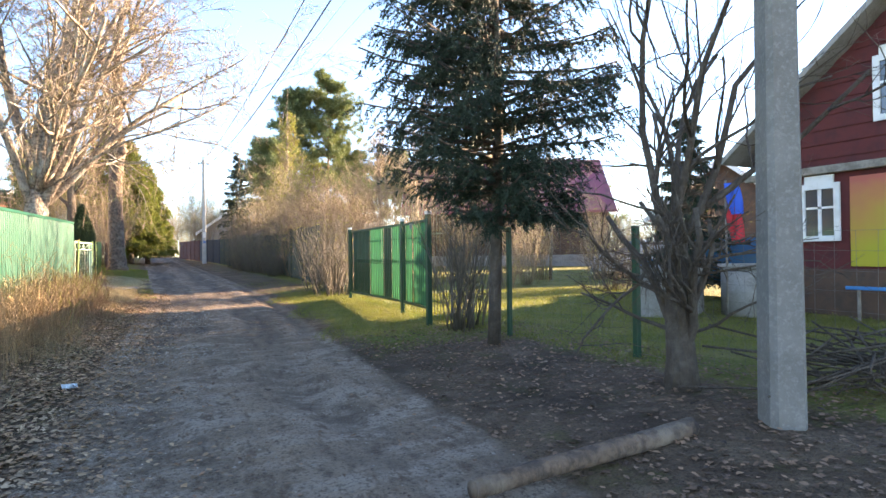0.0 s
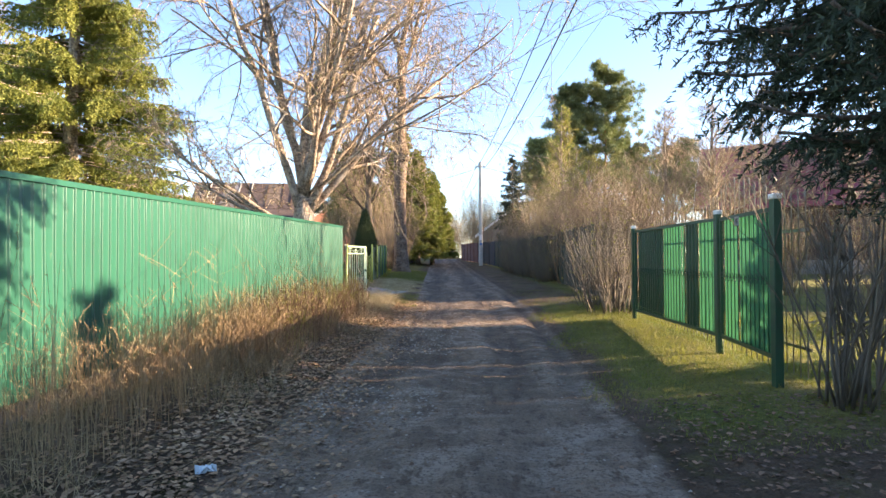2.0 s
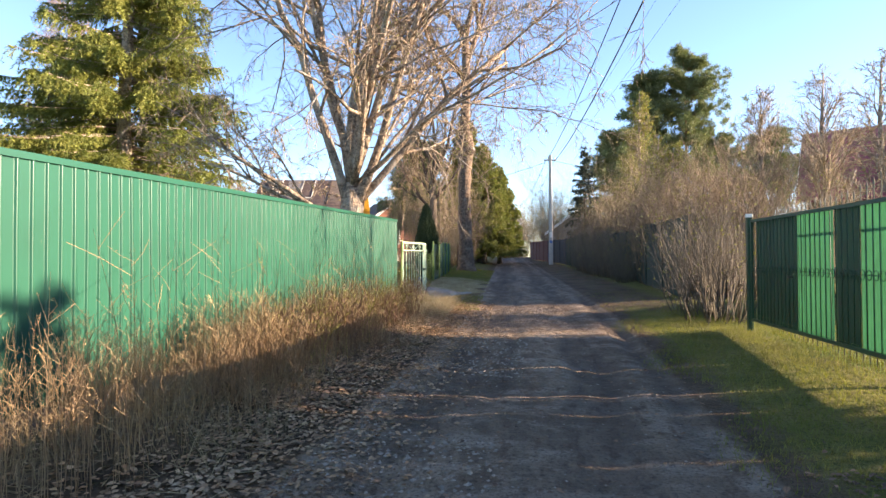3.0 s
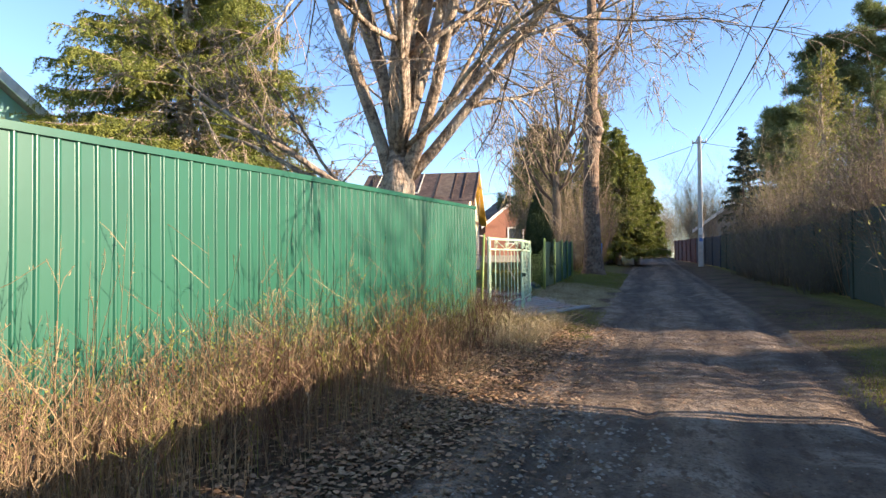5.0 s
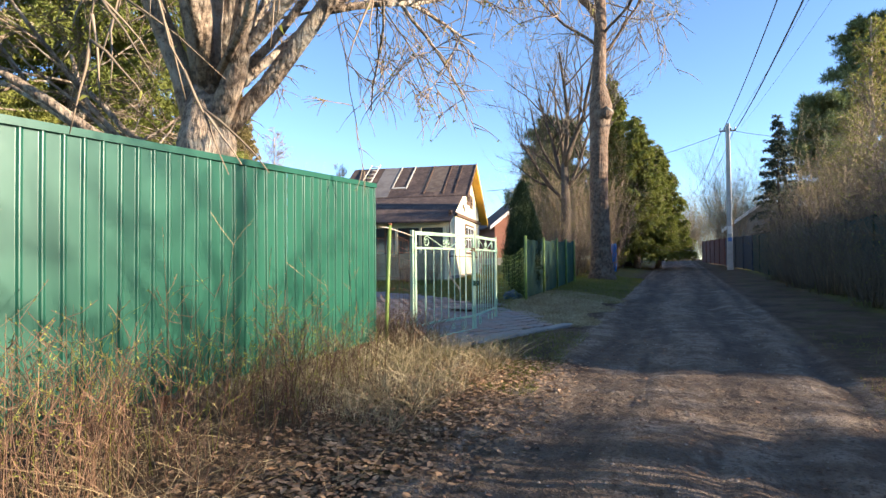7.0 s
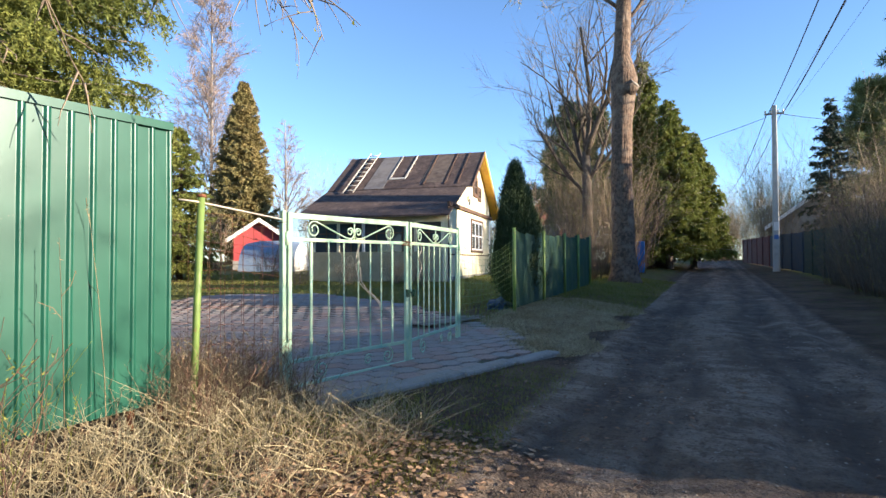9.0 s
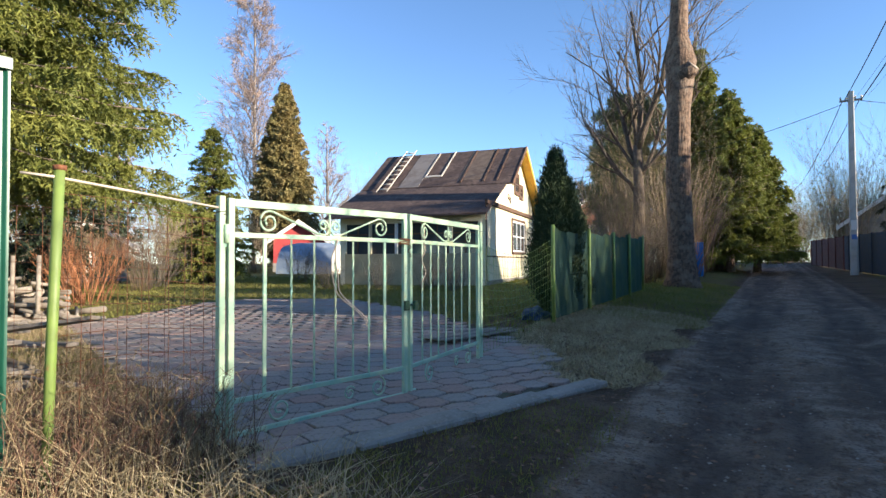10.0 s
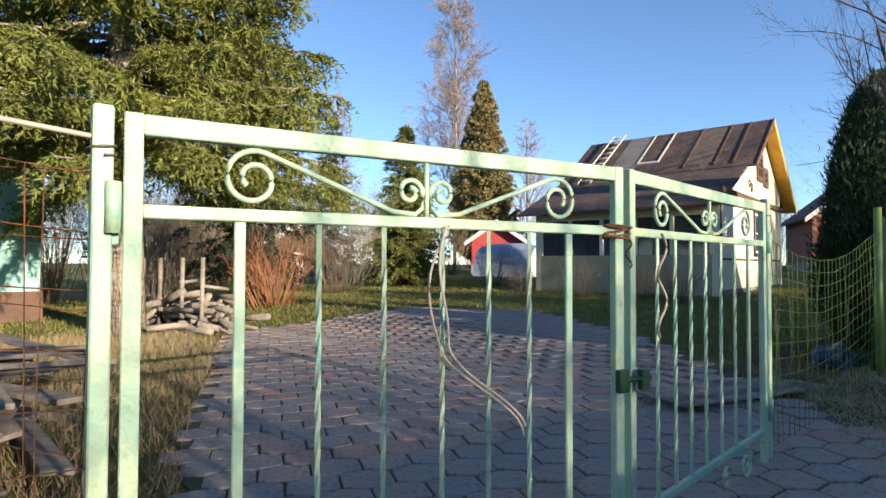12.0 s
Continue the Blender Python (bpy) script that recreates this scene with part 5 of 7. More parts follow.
thuja(-2.0, 25.15, 2.62, 0.36, 37, "dark green columnar thuja behind the screen fence")
thuja(-2.12, 26.1, 2.15, 0.36, 38, "smaller dark thuja beside the columnar thuja")
for i, (x, y, h, r) in enumerate([(-2.2, 48.3, 11.6, 2.9), (-0.7, 47.0, 8.8, 2.5), (0.4, 50.0, 7.6, 2.3)]):
    conifer("spruce_tree", "yellow-green spruce hanging over the lane", x, y, h, r, M_NEEDLE, M_BARK, 40 + i, first=0.14, whorls=36, per=12, needles=18, needle=0.16, width=0.055, droop=0.3, trunk=0.2, density=1.4, sag=0.5)
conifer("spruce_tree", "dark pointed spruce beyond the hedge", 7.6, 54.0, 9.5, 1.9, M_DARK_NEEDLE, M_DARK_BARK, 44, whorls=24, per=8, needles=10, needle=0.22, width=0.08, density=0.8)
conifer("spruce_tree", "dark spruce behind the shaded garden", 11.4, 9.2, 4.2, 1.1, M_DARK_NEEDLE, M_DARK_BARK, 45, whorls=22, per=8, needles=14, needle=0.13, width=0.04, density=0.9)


def pine(x, y, height, crown0, radius, seed, label):
    r = np.random.default_rng(seed)
    root = thing("pine_tree", label, "tree", x, y)
    hs = np.linspace(0, height, 8)
    part("trunk", tubes("trunk", [(np.stack([0.15 * np.sin(hs * 0.3 + seed), 0.15 * np.cos(hs * 0.35), hs], 1), 0.24 * (1 - hs / height * 0.8))], 9, M_PINE_BARK), parent=root)
    limbs, P, D = [], [], []
    for k in range(46):
        u = r.uniform(0, 1) ** 0.9
        h = height * (crown0 + (0.985 - crown0) * u)
        L = radius * (0.3 + 0.8 * (1 - u) ** 0.6) * (0.55 + 0.45 * min(1, u * 5)) * r.uniform(0.55, 1.1)
        a = r.uniform(0, 2 * np.pi)
        o = np.array([math.cos(a), math.sin(a), 0.1 + 0.3 * u])
        t = np.linspace(0, 1, 5)
        p = np.array([0, 0, h]) + o[None] * (t * L)[:, None]
        p[:, 2] += 0.18 * L * t ** 2
        limbs.append((p, 0.05 * (1 - 0.8 * t)))
        for _ in range(20):
            c = p[r.integers(2, 5)] + r.normal(size=3) * np.array([0.3, 0.3, 0.09]) * L
            m = 90
            d = unit(r.normal(size=(m, 3)) + np.array([0, 0, 0.55]))
            P.append(c + d * r.uniform(0, 0.34, (m, 1))), D.append(d)
    for q in limbs:
        part("limb", tubes("limb", [q], 5, M_PINE_BARK), parent=root)
    P, D = np.concatenate(P), np.concatenate(D)
    tagged(part("foliage", blades(P, D, r.uniform(0.22, 0.42, len(P)), 0.06, "needles", M_PINE, r=r), parent=root), kind="stuff")


for i, (x, y, h, c0, rad) in enumerate([(19.9, 67.5, 21.6, 0.36, 4.3), (16.2, 68.7, 19.6, 0.5, 3.2), (12.2, 64.4, 12.5, 0.35, 3.2), (24.5, 72.0, 13.5, 0.3, 3.6), (34.0, 80.0, 15.0, 0.35, 4.0), (36.0, 41.3, 8.0, 0.2, 3.2), (-6.0, 49.0, 9.0, 0.25, 2.6)]):
    pine(x, y, h, c0, rad, 60 + i, "tall pine with an orange trunk beyond the gardens")

# multi-stemmed bare tree near the first pole
bare_tree("lilac_tree", "gnarled bare multi-stemmed tree with dark bark", 4.28, 3.55,
          [(0, 0, -0.15), (0.0, 0, 0.25), (-0.02, 0.02, 0.8), (0.0, 0.0, 1.3)], [0.19, 0.13, 0.11, 0.07],
          [(0.03, (0.1, 0.14, 1), 1.8, 0.045), (0.03, (-0.05, -0.14, 1), 1.6, 0.042), (1.2, (-0.1, -0.15, 1.3), 2.4, 0.038), (1.25, (0.25, 0.35, 1.1), 2.2, 0.034), (0.05, (-0.1, 0.12, 1), 1.7, 0.05), (0.05, (0.16, -0.02, 1), 1.6, 0.05), (0.02, (0.0, 0.18, 1), 1.7, 0.045), (0.05, (-0.14, -0.05, 1), 1.5, 0.04), (1.0, (-0.45, 0.35, 0.95), 1.5, 0.035), (1.2, (-0.25, 0.3, 1.2), 2.4, 0.042), (1.25, (0.3, -0.3, 1.1), 2.3, 0.04), (1.3, (0.4, -0.1, 0.9), 2.0, 0.035), (1.2, (0.1, 0.2, 1.2), 2.2, 0.035)],
          51, M_DARK_BARK, depth=3, spread=0.65, up=0.2, kids=(3, 5), shrink=0.55, wobble=0.17)

# bushes at the green gate
shrub("bare_bush", "bare many-stemmed bush beside the spruce", 4.25, 7.6, 1.9, 0.4, 26, 52, M_GREY_TWIG, 0.018, 2, 0.3)
# Second bush added behind the first to throw shade on the left bank.
shrub("bare_bush", "second many-stemmed bush added to shade the left bank", 4.7, 7.9, 1.8, 0.4, 22, 53, M_GREY_TWIG, 0.016, 2, 0.3)
shrub("dogwood_bush", "orange-red leafless dogwood bush at the lawn edge", -12.6, 23.2, 1.5, 0.35, 60, 54, M_ORANGE_TWIG, 0.012, 2, 0.6, base=0.7, kids=(3, 4))
M_BUSHES = []
for i, (h, st, mat, bud) in enumerate([(2.6, 46, M_HEDGE_TWIG, 200), (3.3, 46, M_HEDGE_TWIG, 200), (4.2, 52, M_TWIG, 700), (2.0, 45, M_GREY_TWIG, 150), (5.2, 48, M_TWIG, 1100)]):
    M_BUSHES.append(shrub("hedge_bush", "dense bare hedge bush with tan twigs", -30 - i * 4, -30, h, 0.55, st, 70 + i, mat, 0.013 + 0.003 * (h > 4), 2, 0.4, buds=M_BUD, bud_n=bud, bud_size=0.05, kids=(3, 4), base=0.6))


def bush(kind, x, y, rz, s=1.0, label=""):
    ob = copy_thing(M_BUSHES[kind], Matrix.LocRotScale((x, y, ground_at(x, y)), Euler((0, 0, rz)), None))
    ob.scale = (s, s, s)
    return tagged(ob, label or "dense bare hedge bush with tan twigs", group="hedge bushes")


br = np.random.default_rng(90)
for x, y, q in [(4.4, 14.5, 0.92), (4.75, 15.2, 1.0), (4.5, 15.9, 0.85)]:
    bush(3, x, y, br.uniform(0, 6), q, "bare leafless bush with many thin stems beside the green gate")
for x in (6.1, 6.9):
    for y in np.arange(19.0, 26, 0.6):
        bush(0, x + br.normal() * 0.15, y, br.uniform(0, 6), br.uniform(1.0, 1.14), "tall dense bare hedge bush behind the dark fence")
for y in np.arange(24.6, 36, 0.62):
    bush(int(br.choice([0, 3, 1])), 5.0 + 0.25 * br.normal(), y, br.uniform(0, 6), br.uniform(0.4, 0.85))
for y in np.arange(26.2, 46, 0.95):
    bush(int(br.choice([0, 0, 1])), 6.5 + br.normal() * 0.3, y, br.uniform(0, 6), br.uniform(0.75, 1.05))
for y in np.arange(19.0, 50, 2.0):
    bush(int(br.choice([2, 4])), 8.6 + br.normal() * 0.5, y, br.uniform(0, 6), br.uniform(0.5, 0.6) if y < 26 else br.uniform(0.7, 0.95), "tall bare shrub with yellow-green buds")
for x, y, k, s in [(11, 15, 2, 0.5), (13, 17, 4, 0.55), (10.2, 18, 2, 0.6), (14.5, 20.5, 4, 0.5), (12.5, 22, 2, 0.55), (16, 12.5, 0, 1), (13.5, 12.8, 3, 1), (9.4, 13.9, 3, 0.5), (11.6, 12.0, 3, 0.9), (15, 16, 4, 0.5), (18, 15, 1, 0.8), (7.6, 15.2, 3, 0.5), (18.5, 18.5, 2, 0.6), (21, 22, 4, 0.6), (20, 16, 0, 0.9)]:
    bush(k, x, y, br.uniform(0, 6), s, "bare garden shrub at the back of the lawn")
# shrubs left of the lane
for x, y, k, s in [(-2.5, 31.8, 1, 0.6), (-2.3, 34.6, 1, 0.6), (-2.8, 36.5, 1, 0.55), (-2.6, 38.5, 2, 0.6), (-1.8, 39.5, 1, 1.1), (-2.6, 42, 4, 1), (-2.0, 44.5, 1, 1.2), (-4.6, 44, 4, 1.1), (-1.4, 50, 1, 1), (-2, 54, 2, 1), (-1.8, 58, 1, 1.1), (-2.4, 62, 2, 1.1), (-3.6, 32.6, 3, 0.9), (-5.2, 44.5, 2, 1), (-6.5, 46, 4, 1.1), (-4.0, 47, 4, 1.1)]:
    bush(k, x, y, br.uniform(0, 6), s, "tangled bare shrub beside the lane")
for x, y, k, s in [(-17, 27.7, 3, 0.9), (-19.5, 31.5, 0, 0.8), (-14.2, 31.8, 3, 0.7), (-22, 29, 1, 0.8), (-20, 25.5, 1, 0.8), (-17, 22.4, 1, 0.7), (-15, 21.3, 3, 1.0), (-24, 33, 2, 1), (-27, 30, 4, 1), (-24, 26, 2, 1.1), (-29, 27, 4, 1.1), (-22, 22.5, 2, 1), (-18.5, 19.5, 2, 0.8), (-26, 40, 2, 0.9), (-31, 38, 4, 1), (-34, 33, 4, 1.2), (-30, 23, 4, 1.1), (-19.5, 21.2, 2, 0.8), (-21, 24, 4, 0.7), (-17.2, 24.8, 1, 0.8), (-18.6, 26.4, 2, 0.7), (-16.2, 20.6, 1, 0.8), (-15.5, 26.4, 1, 0.65), (-9.0, 29.6, 3, 0.45), (-7.6, 30.2, 3, 0.45), (-10.6, 29.2, 3, 0.45), (-6.3, 29.4, 3, 0.4)]:
    bush(k, x, y, br.uniform(0, 6), s, "bare garden shrub on the lawn")
# far end of the lane
for k in range(34):
    x = br.uniform(-14, 30)
    if -0.4 < x < 3.2:
        x += 5
    bush(4, x, br.uniform(62, 84), br.uniform(0, 6), br.uniform(0.9, 1.5), "bare thicket at the far end of the lane")
for k in range(12):
    bush(4, br.uniform(-2, 6), br.uniform(86, 92), br.uniform(0, 6), br.uniform(1.0, 1.4), "bare thicket at the far end of the lane")
for k in range(70):
    a, q = radians(br.uniform(20, 115)), br.uniform(44, 70)
    x, y = -math.sin(a) * q, 18 + math.cos(a) * q
    if x < -8:
        bush(int(br.choice([2, 4, 4])), x, y, br.uniform(0, 6), br.uniform(0.9, 1.5), "bare thicket far behind the gardens")
for k in range(30):
    a, q = radians(br.uniform(20, 70)), br.uniform(40, 60)
    bush(int(br.choice([2, 4])), 2 + math.sin(a) * q, 2 + math.cos(a) * q, br.uniform(0, 6), br.uniform(0.7, 1.1), "bare thicket far behind the gardens")
for o in M_BUSHES:
    for q in (*o.children_recursive, o):
        bpy.data.objects.remove(q)

# birches and garden trees far left, tall sallows right
def birch(x, y, h, seed, label="tall bare birch with a white trunk", bark=None, reach=0.3, rmin=0.011, count=44, bud_n=0, kids=(6, 8), stout=1.0):
    r = np.random.default_rng(seed)
    limbs = []
    for k in range(count):
        u = 0.16 + 0.82 * k / count
        a = r.uniform(0, 6.283)
        limbs.append((h * u, (math.cos(a), math.sin(a), 1.5), h * reach * (1.15 - u), 0.05 * stout * (1.2 - u)))
    bare_tree("birch_tree", label, x, y, [(0, 0, -0.2), (0.1, 0, h * 0.3), (-0.05, 0.1, h * 0.7), (0, 0, h)], [0.16 * stout, 0.13 * stout, 0.08 * stout, 0.015], limbs, seed, bark or M_BIRCH, depth=2, spread=0.45, kids=kids, shrink=0.5, gravity=0.1, twig_mat=M_BIRCH_TWIG if bark is None else M_TWIG, rmin=rmin, buds=M_BUD if bud_n else None, bud_n=bud_n, bud_size=0.09)


M_BIRCH_TWIG = material("pale_birch_twigs", (0.3, 0.22, 0.18), 0.9, random_value=0.3)
birch(-35.3, 48.1, 25.5, 101, rmin=0.016, count=85, reach=0.2, kids=(8, 10))
# Set out of sight behind the spruce so its shadow dapples the fence.
birch(13.0, 16.4, 7.5, 131, "unseen bare tree added to dapple the fence with shade", M_BARK, 0.42, 0.006, count=30, kids=(4, 6), stout=0.4)
birch(19.5, 29.5, 8.2, 132, "bare fruit tree behind the hedge", M_BARK, 0.4, 0.007)
birch(12.4, 26.5, 7.5, 133, "bare sallow over the hedge", M_BARK, 0.4, 0.007)
birch(-44, 42, 15, 102)
birch(-31, 52, 12, 107)
birch(9.0, 40.0, 10.6, 103, "tall sallow with fresh yellow-green buds", M_BARK, 0.23, count=60, bud_n=7000)
birch(8.4, 33.5, 6.6, 104, "bare sallow over the hedge", M_BARK, 0.3, count=50, bud_n=2500)
birch(9.8, 44.5, 8.8, 105, "tall sallow with fresh yellow-green buds", M_BARK, 0.27, count=60, bud_n=5000)
birch(8.0, 29.6, 5.4, 134, "sallow with yellow-green buds behind the hedge", M_BARK, 0.4, count=46, bud_n=4000)
birch(16.5, 30.0, 9.0, 106, "bare fruit tree behind the hedge", M_BARK, 0.36)
birch(-30.5, 61.5, 10.0, 108, "bare tree behind the house", M_BARK, 0.4)
birch(13.0, 33.0, 8.5, 109, "bare fruit tree behind the hedge", M_BARK, 0.4)
for i, (x, y, h) in enumerate([(-20, 47, 4.2), (-17, 50, 4.4), (-24, 49, 4.6)]):
    birch(x, y, h, 120 + i, "low bare apple tree behind the house", M_BARK, 0.75)


# ---- paving of the yard entrance ----
def paver_material():
    m = bpy.data.materials.new("grey_and_red_pavers")
    m.use_nodes = True
    n, l = m.node_tree.nodes, m.node_tree.links
    info, geo, add, fr = n.new("ShaderNodeObjectInfo"), n.new("ShaderNodeNewGeometry"), n.new("ShaderNodeMath"), n.new("ShaderNodeMath")
    fr.operation = "FRACT"
    l.new(info.outputs["Random"], add.inputs[0]), l.new(geo.outputs["Random Per Island"], add.inputs[1]), l.new(add.outputs[0], fr.inputs[0])
    r = n.new("ShaderNodeValToRGB")
    for e, (p, c) in zip(r.color_ramp.elements, ((0.0, (0.29, 0.26, 0.235, 1)), (1.0, (0.37, 0.24, 0.195, 1)))):
        e.position, e.color = p, c
    e = r.color_ramp.elements.new(0.5)
    e.color = (0.35, 0.29, 0.25, 1)
    l.new(fr.outputs[0], r.inputs[0])
    co, t = n.new("ShaderNodeTexCoord"), n.new("ShaderNodeTexNoise")
    t.inputs["Scale"].default_value, t.inputs["Detail"].default_value = 28.0, 6.0
    l.new(co.outputs["Object"], t.inputs["Vector"])
    x = n.new("ShaderNodeMix")
    x.data_type = "RGBA"
    mr = n.new("ShaderNodeMapRange")
    mr.inputs[1].default_value, mr.inputs[2].default_value, mr.inputs[4].default_value = 0.5, 0.75, 0.7
    l.new(t.outputs[0], mr.inputs[0]), l.new(mr.outputs[0], x.inputs[0]), l.new(r.outputs[0], x.inputs[6])
    x.inputs[7].default_value = (0.1, 0.085, 0.075, 1)
    p = n["Principled BSDF"]
    l.new(x.outputs[2], p.inputs["Base Color"])
    p.inputs["Roughness"].default_value = 0.85
    b = n.new("ShaderNodeBump")
    b.inputs["Strength"].default_value, b.inputs["Distance"].default_value = 0.5, 0.01
    l.new(t.outputs[0], b.inputs["Height"]), l.new(b.outputs[0], p.inputs["Normal"])
    return m


M_PAVER = paver_material()
PAVED = [(-1.15, 18.12), (-0.42, 20.65), (-1.1, 22.2), (-2.2, 22.9), (-4.5, 24.6), (-7.4, 26.1), (-9.6, 25.0), (-9.0, 21.0), (-3.95, 19.0), (-1.6, 18.32)]


def inside(x, y, poly):
    hit = False
    for (xa, ya), (xb, yb) in zip(poly, poly[1:] + poly[:1]):
        if (ya > y) != (yb > y) and x < (xb - xa) * (y - ya) / (yb - ya) + xa:
            hit = not hit
    return hit


def paver_mesh(variant):
    """A long six-sided block with blunt corners and a worn top edge."""
    r = np.random.default_rng(500 + variant)
    hx, hy, e, n = 0.1275, 0.103, 0.02, 0.012
    out = [(-hx, -hy + e + n), (-hx + n, -hy + e - 0.003), (0.0, -hy - e), (hx - n, -hy + e - 0.003), (hx, -hy + e + n), (hx, hy - e - n), (hx - n, hy - e + 0.003), (0.0, hy + e), (-hx + n, hy - e + 0.003), (-hx, hy - e - n)]
    out = [(x * r.uniform(0.965, 1.0), y * r.uniform(0.965, 1.0)) for x, y in out]
    v = [(x, y, -0.05) for x, y in out] + [(x, y, -0.005) for x, y in out] + [(x * 0.965, y * 0.96, 0.0) for x, y in out]
    f = []
    for k in range(2):
        for i in range(10):
            j = (i + 1) % 10
            f.append((k * 10 + i, k * 10 + j, k * 10 + 10 + j, k * 10 + 10 + i))
    f.append(tuple(range(20, 30)))
    return v, f


def build_paving():
    root = thing("driveway_pavement", "grey and reddish concrete block paving with mossy joints", "pavement", 0, 0, 0, kind="structure")
    kinds = [paver_mesh(i) for i in range(5)]
    meshes = [mesh_of("paver", v, f, M_PAVER) for v, f in kinds]
    ax, bx = np.array((-0.92, 0.392)), np.array((0.392, 0.92))
    spots = []
    for i in range(-10, 45):
        for j in range(-14, 30):
            p = np.array((-1.42, 19.7)) + ax * (i * 0.212) + bx * ((j + 0.5 * (i % 2)) * 0.262)
            if inside(p[0], p[1], PAVED):
                spots.append(p)
    spots.sort(key=lambda p: -p[0] + 0.35 * abs(p[1] - 20))
    ang = math.degrees(math.atan2(bx[1], bx[0]))
    q = np.random.default_rng(11)
    V, Fc = [], []
    for k, p in enumerate(spots):
        z = ground_at(*p) + 0.022 + q.normal() * 0.0015
        m = pose(p[0], p[1], z, q.normal() * 0.35, q.normal() * 0.35, ang + q.normal() * 1.5)
        kind = int(q.integers(5))
        if k < 300:
            ob = new("paver", meshes[kind])
            ob.parent = root
            ob.matrix_basis = m
        else:
            v, f = kinds[kind]
            o = len(V)
            V += [tuple(m @ Vector(c)) for c in v]
            Fc += [tuple(o + c for c in t) for t in f]
    tagged(part("paver_rest", mesh_of("paver_rest", V, Fc, M_PAVER), parent=root), kind="stuff")
    # bedding grit just under the tops
    bv, bf, c = [], [], 0.14
    for i in range(70):
        for j in range(62):
            x, y = -9.8 + i * c, 17.9 + j * c
            if inside(x, y, PAVED):
                o = len(bv)
                bv += [(a, b, ground_at(a, b) + 0.012) for a, b in ((x - c / 2, y - c / 2), (x + c / 2, y - c / 2), (x + c / 2, y + c / 2), (x - c / 2, y + c / 2))]
                bf.append((o, o + 1, o + 2, o + 3))
    part("joint_grit", mesh_of("joint_grit", bv, bf, material("mossy_joint_grit", (0.085, 0.075, 0.05), 0.95, vary=[((0.08, 0.09, 0.03), 6, 0.45, 0.65)])), parent=root, label="mossy grit in the paving joints")
    # slabs along the lane edge
    a, b = np.array((-1.22, 17.98)), np.array((-0.22, 20.95))
    d = (b - a) / np.linalg.norm(b - a)
    nrm = np.array((d[1], -d[0]))
    for u0, u1, w in ((0.0, 0.62, 0.2), (0.64, 1.55, 0.22), (1.57, 2.35, 0.2), (2.37, 3.13, 0.19)):
        bm = bmesh.new()
        m0 = a + d * (u0 + u1) / 2 + nrm * 0.05
        box(bm, -(u1 - u0) / 2, (u1 - u0) / 2, -w / 2, w / 2, -0.09, 0.035, 0.015)
        ob = part("kerb_slab", bm, M_CONCRETE, root)
        ob.matrix_basis = pose(m0[0], m0[1], ground_at(*m0), 0, -1.0, math.degrees(math.atan2(d[1], d[0])) + (u0 * 7 % 3) - 1.5)


build_paving()


# ---- ground cover ----
def stuff(name, me, label, category):
    return tagged(new(name, me), label, category, kind="stuff")


def scatter(r, n, x0, x1, y0, y1, keep=None):
    x, y = r.uniform(x0, x1, n), r.uniform(y0, y1, n)
    if keep is not None:
        k = keep(x, y)
        x, y = x[k], y[k]
    return x, y


def weeds(name, r, x, y, hmin, hmax, lean, rad, mat, label, category, side=3, tuft=0):
    """Thin curved stalks, with a few side twigs each."""
    paths = []
    tp, td = [], []
    for xi, yi in zip(x, y):
        h = r.uniform(hmin, hmax)
        a, l = r.uniform(0, 6.283), abs(r.normal()) * lean
        t = np.linspace(0, 1, 4)
        z = ground_at(xi, yi) - 0.02
        p = np.stack([xi + math.cos(a) * l * h * t ** 1.6, yi + math.sin(a) * l * h * t ** 1.6, z + h * t], 1)
        paths.append((p, rad * (1 - 0.7 * t)))
        for _ in range(r.integers(0, side + 1)):
            k = r.uniform(0.45, 0.95)
            b = np.array([np.interp(k, t, p[:, i]) for i in range(3)])
            e = b + np.array([r.normal() * 0.1, r.normal() * 0.1, 0.14]) * r.uniform(0.5, 1.3) * h
            paths.append((np.array([b, (b + e) / 2 + r.normal(size=3) * 0.01, e]), rad * 0.5))
            for _ in range(tuft):
                tp.append(b + (e - b) * r.uniform(0.3, 1)), td.append(unit(r.normal(size=3) + np.array([0, 0, 0.6])))
        for _ in range(tuft):
            tp.append(p[2] + (p[3] - p[2]) * r.uniform(0, 1)), td.append(unit(r.normal(size=3) + np.array([0, 0, 0.6])))
    v, f = tube_arrays(paths, 3, cap=False)
    stuff(name, mesh_of(name, v, f, mat), label, category)
    if tuft:
        stuff("seed_head", blades(np.array(tp), np.array(td), r.uniform(0.01, 0.024, len(tp)), 0.006, "seed_head", mat, r=r), "dry seed heads on tall weed stalks", "weeds")


wr = np.random.default_rng(200)


def left_bank(x, y):
    f = -2.78 + (y - 0.9) * 0.0759
    return (x > f + 0.07) & (x < lane_mid(y) - 1.75 + 0.15 * np.sin(y * 1.7)) & (y < 17.3)




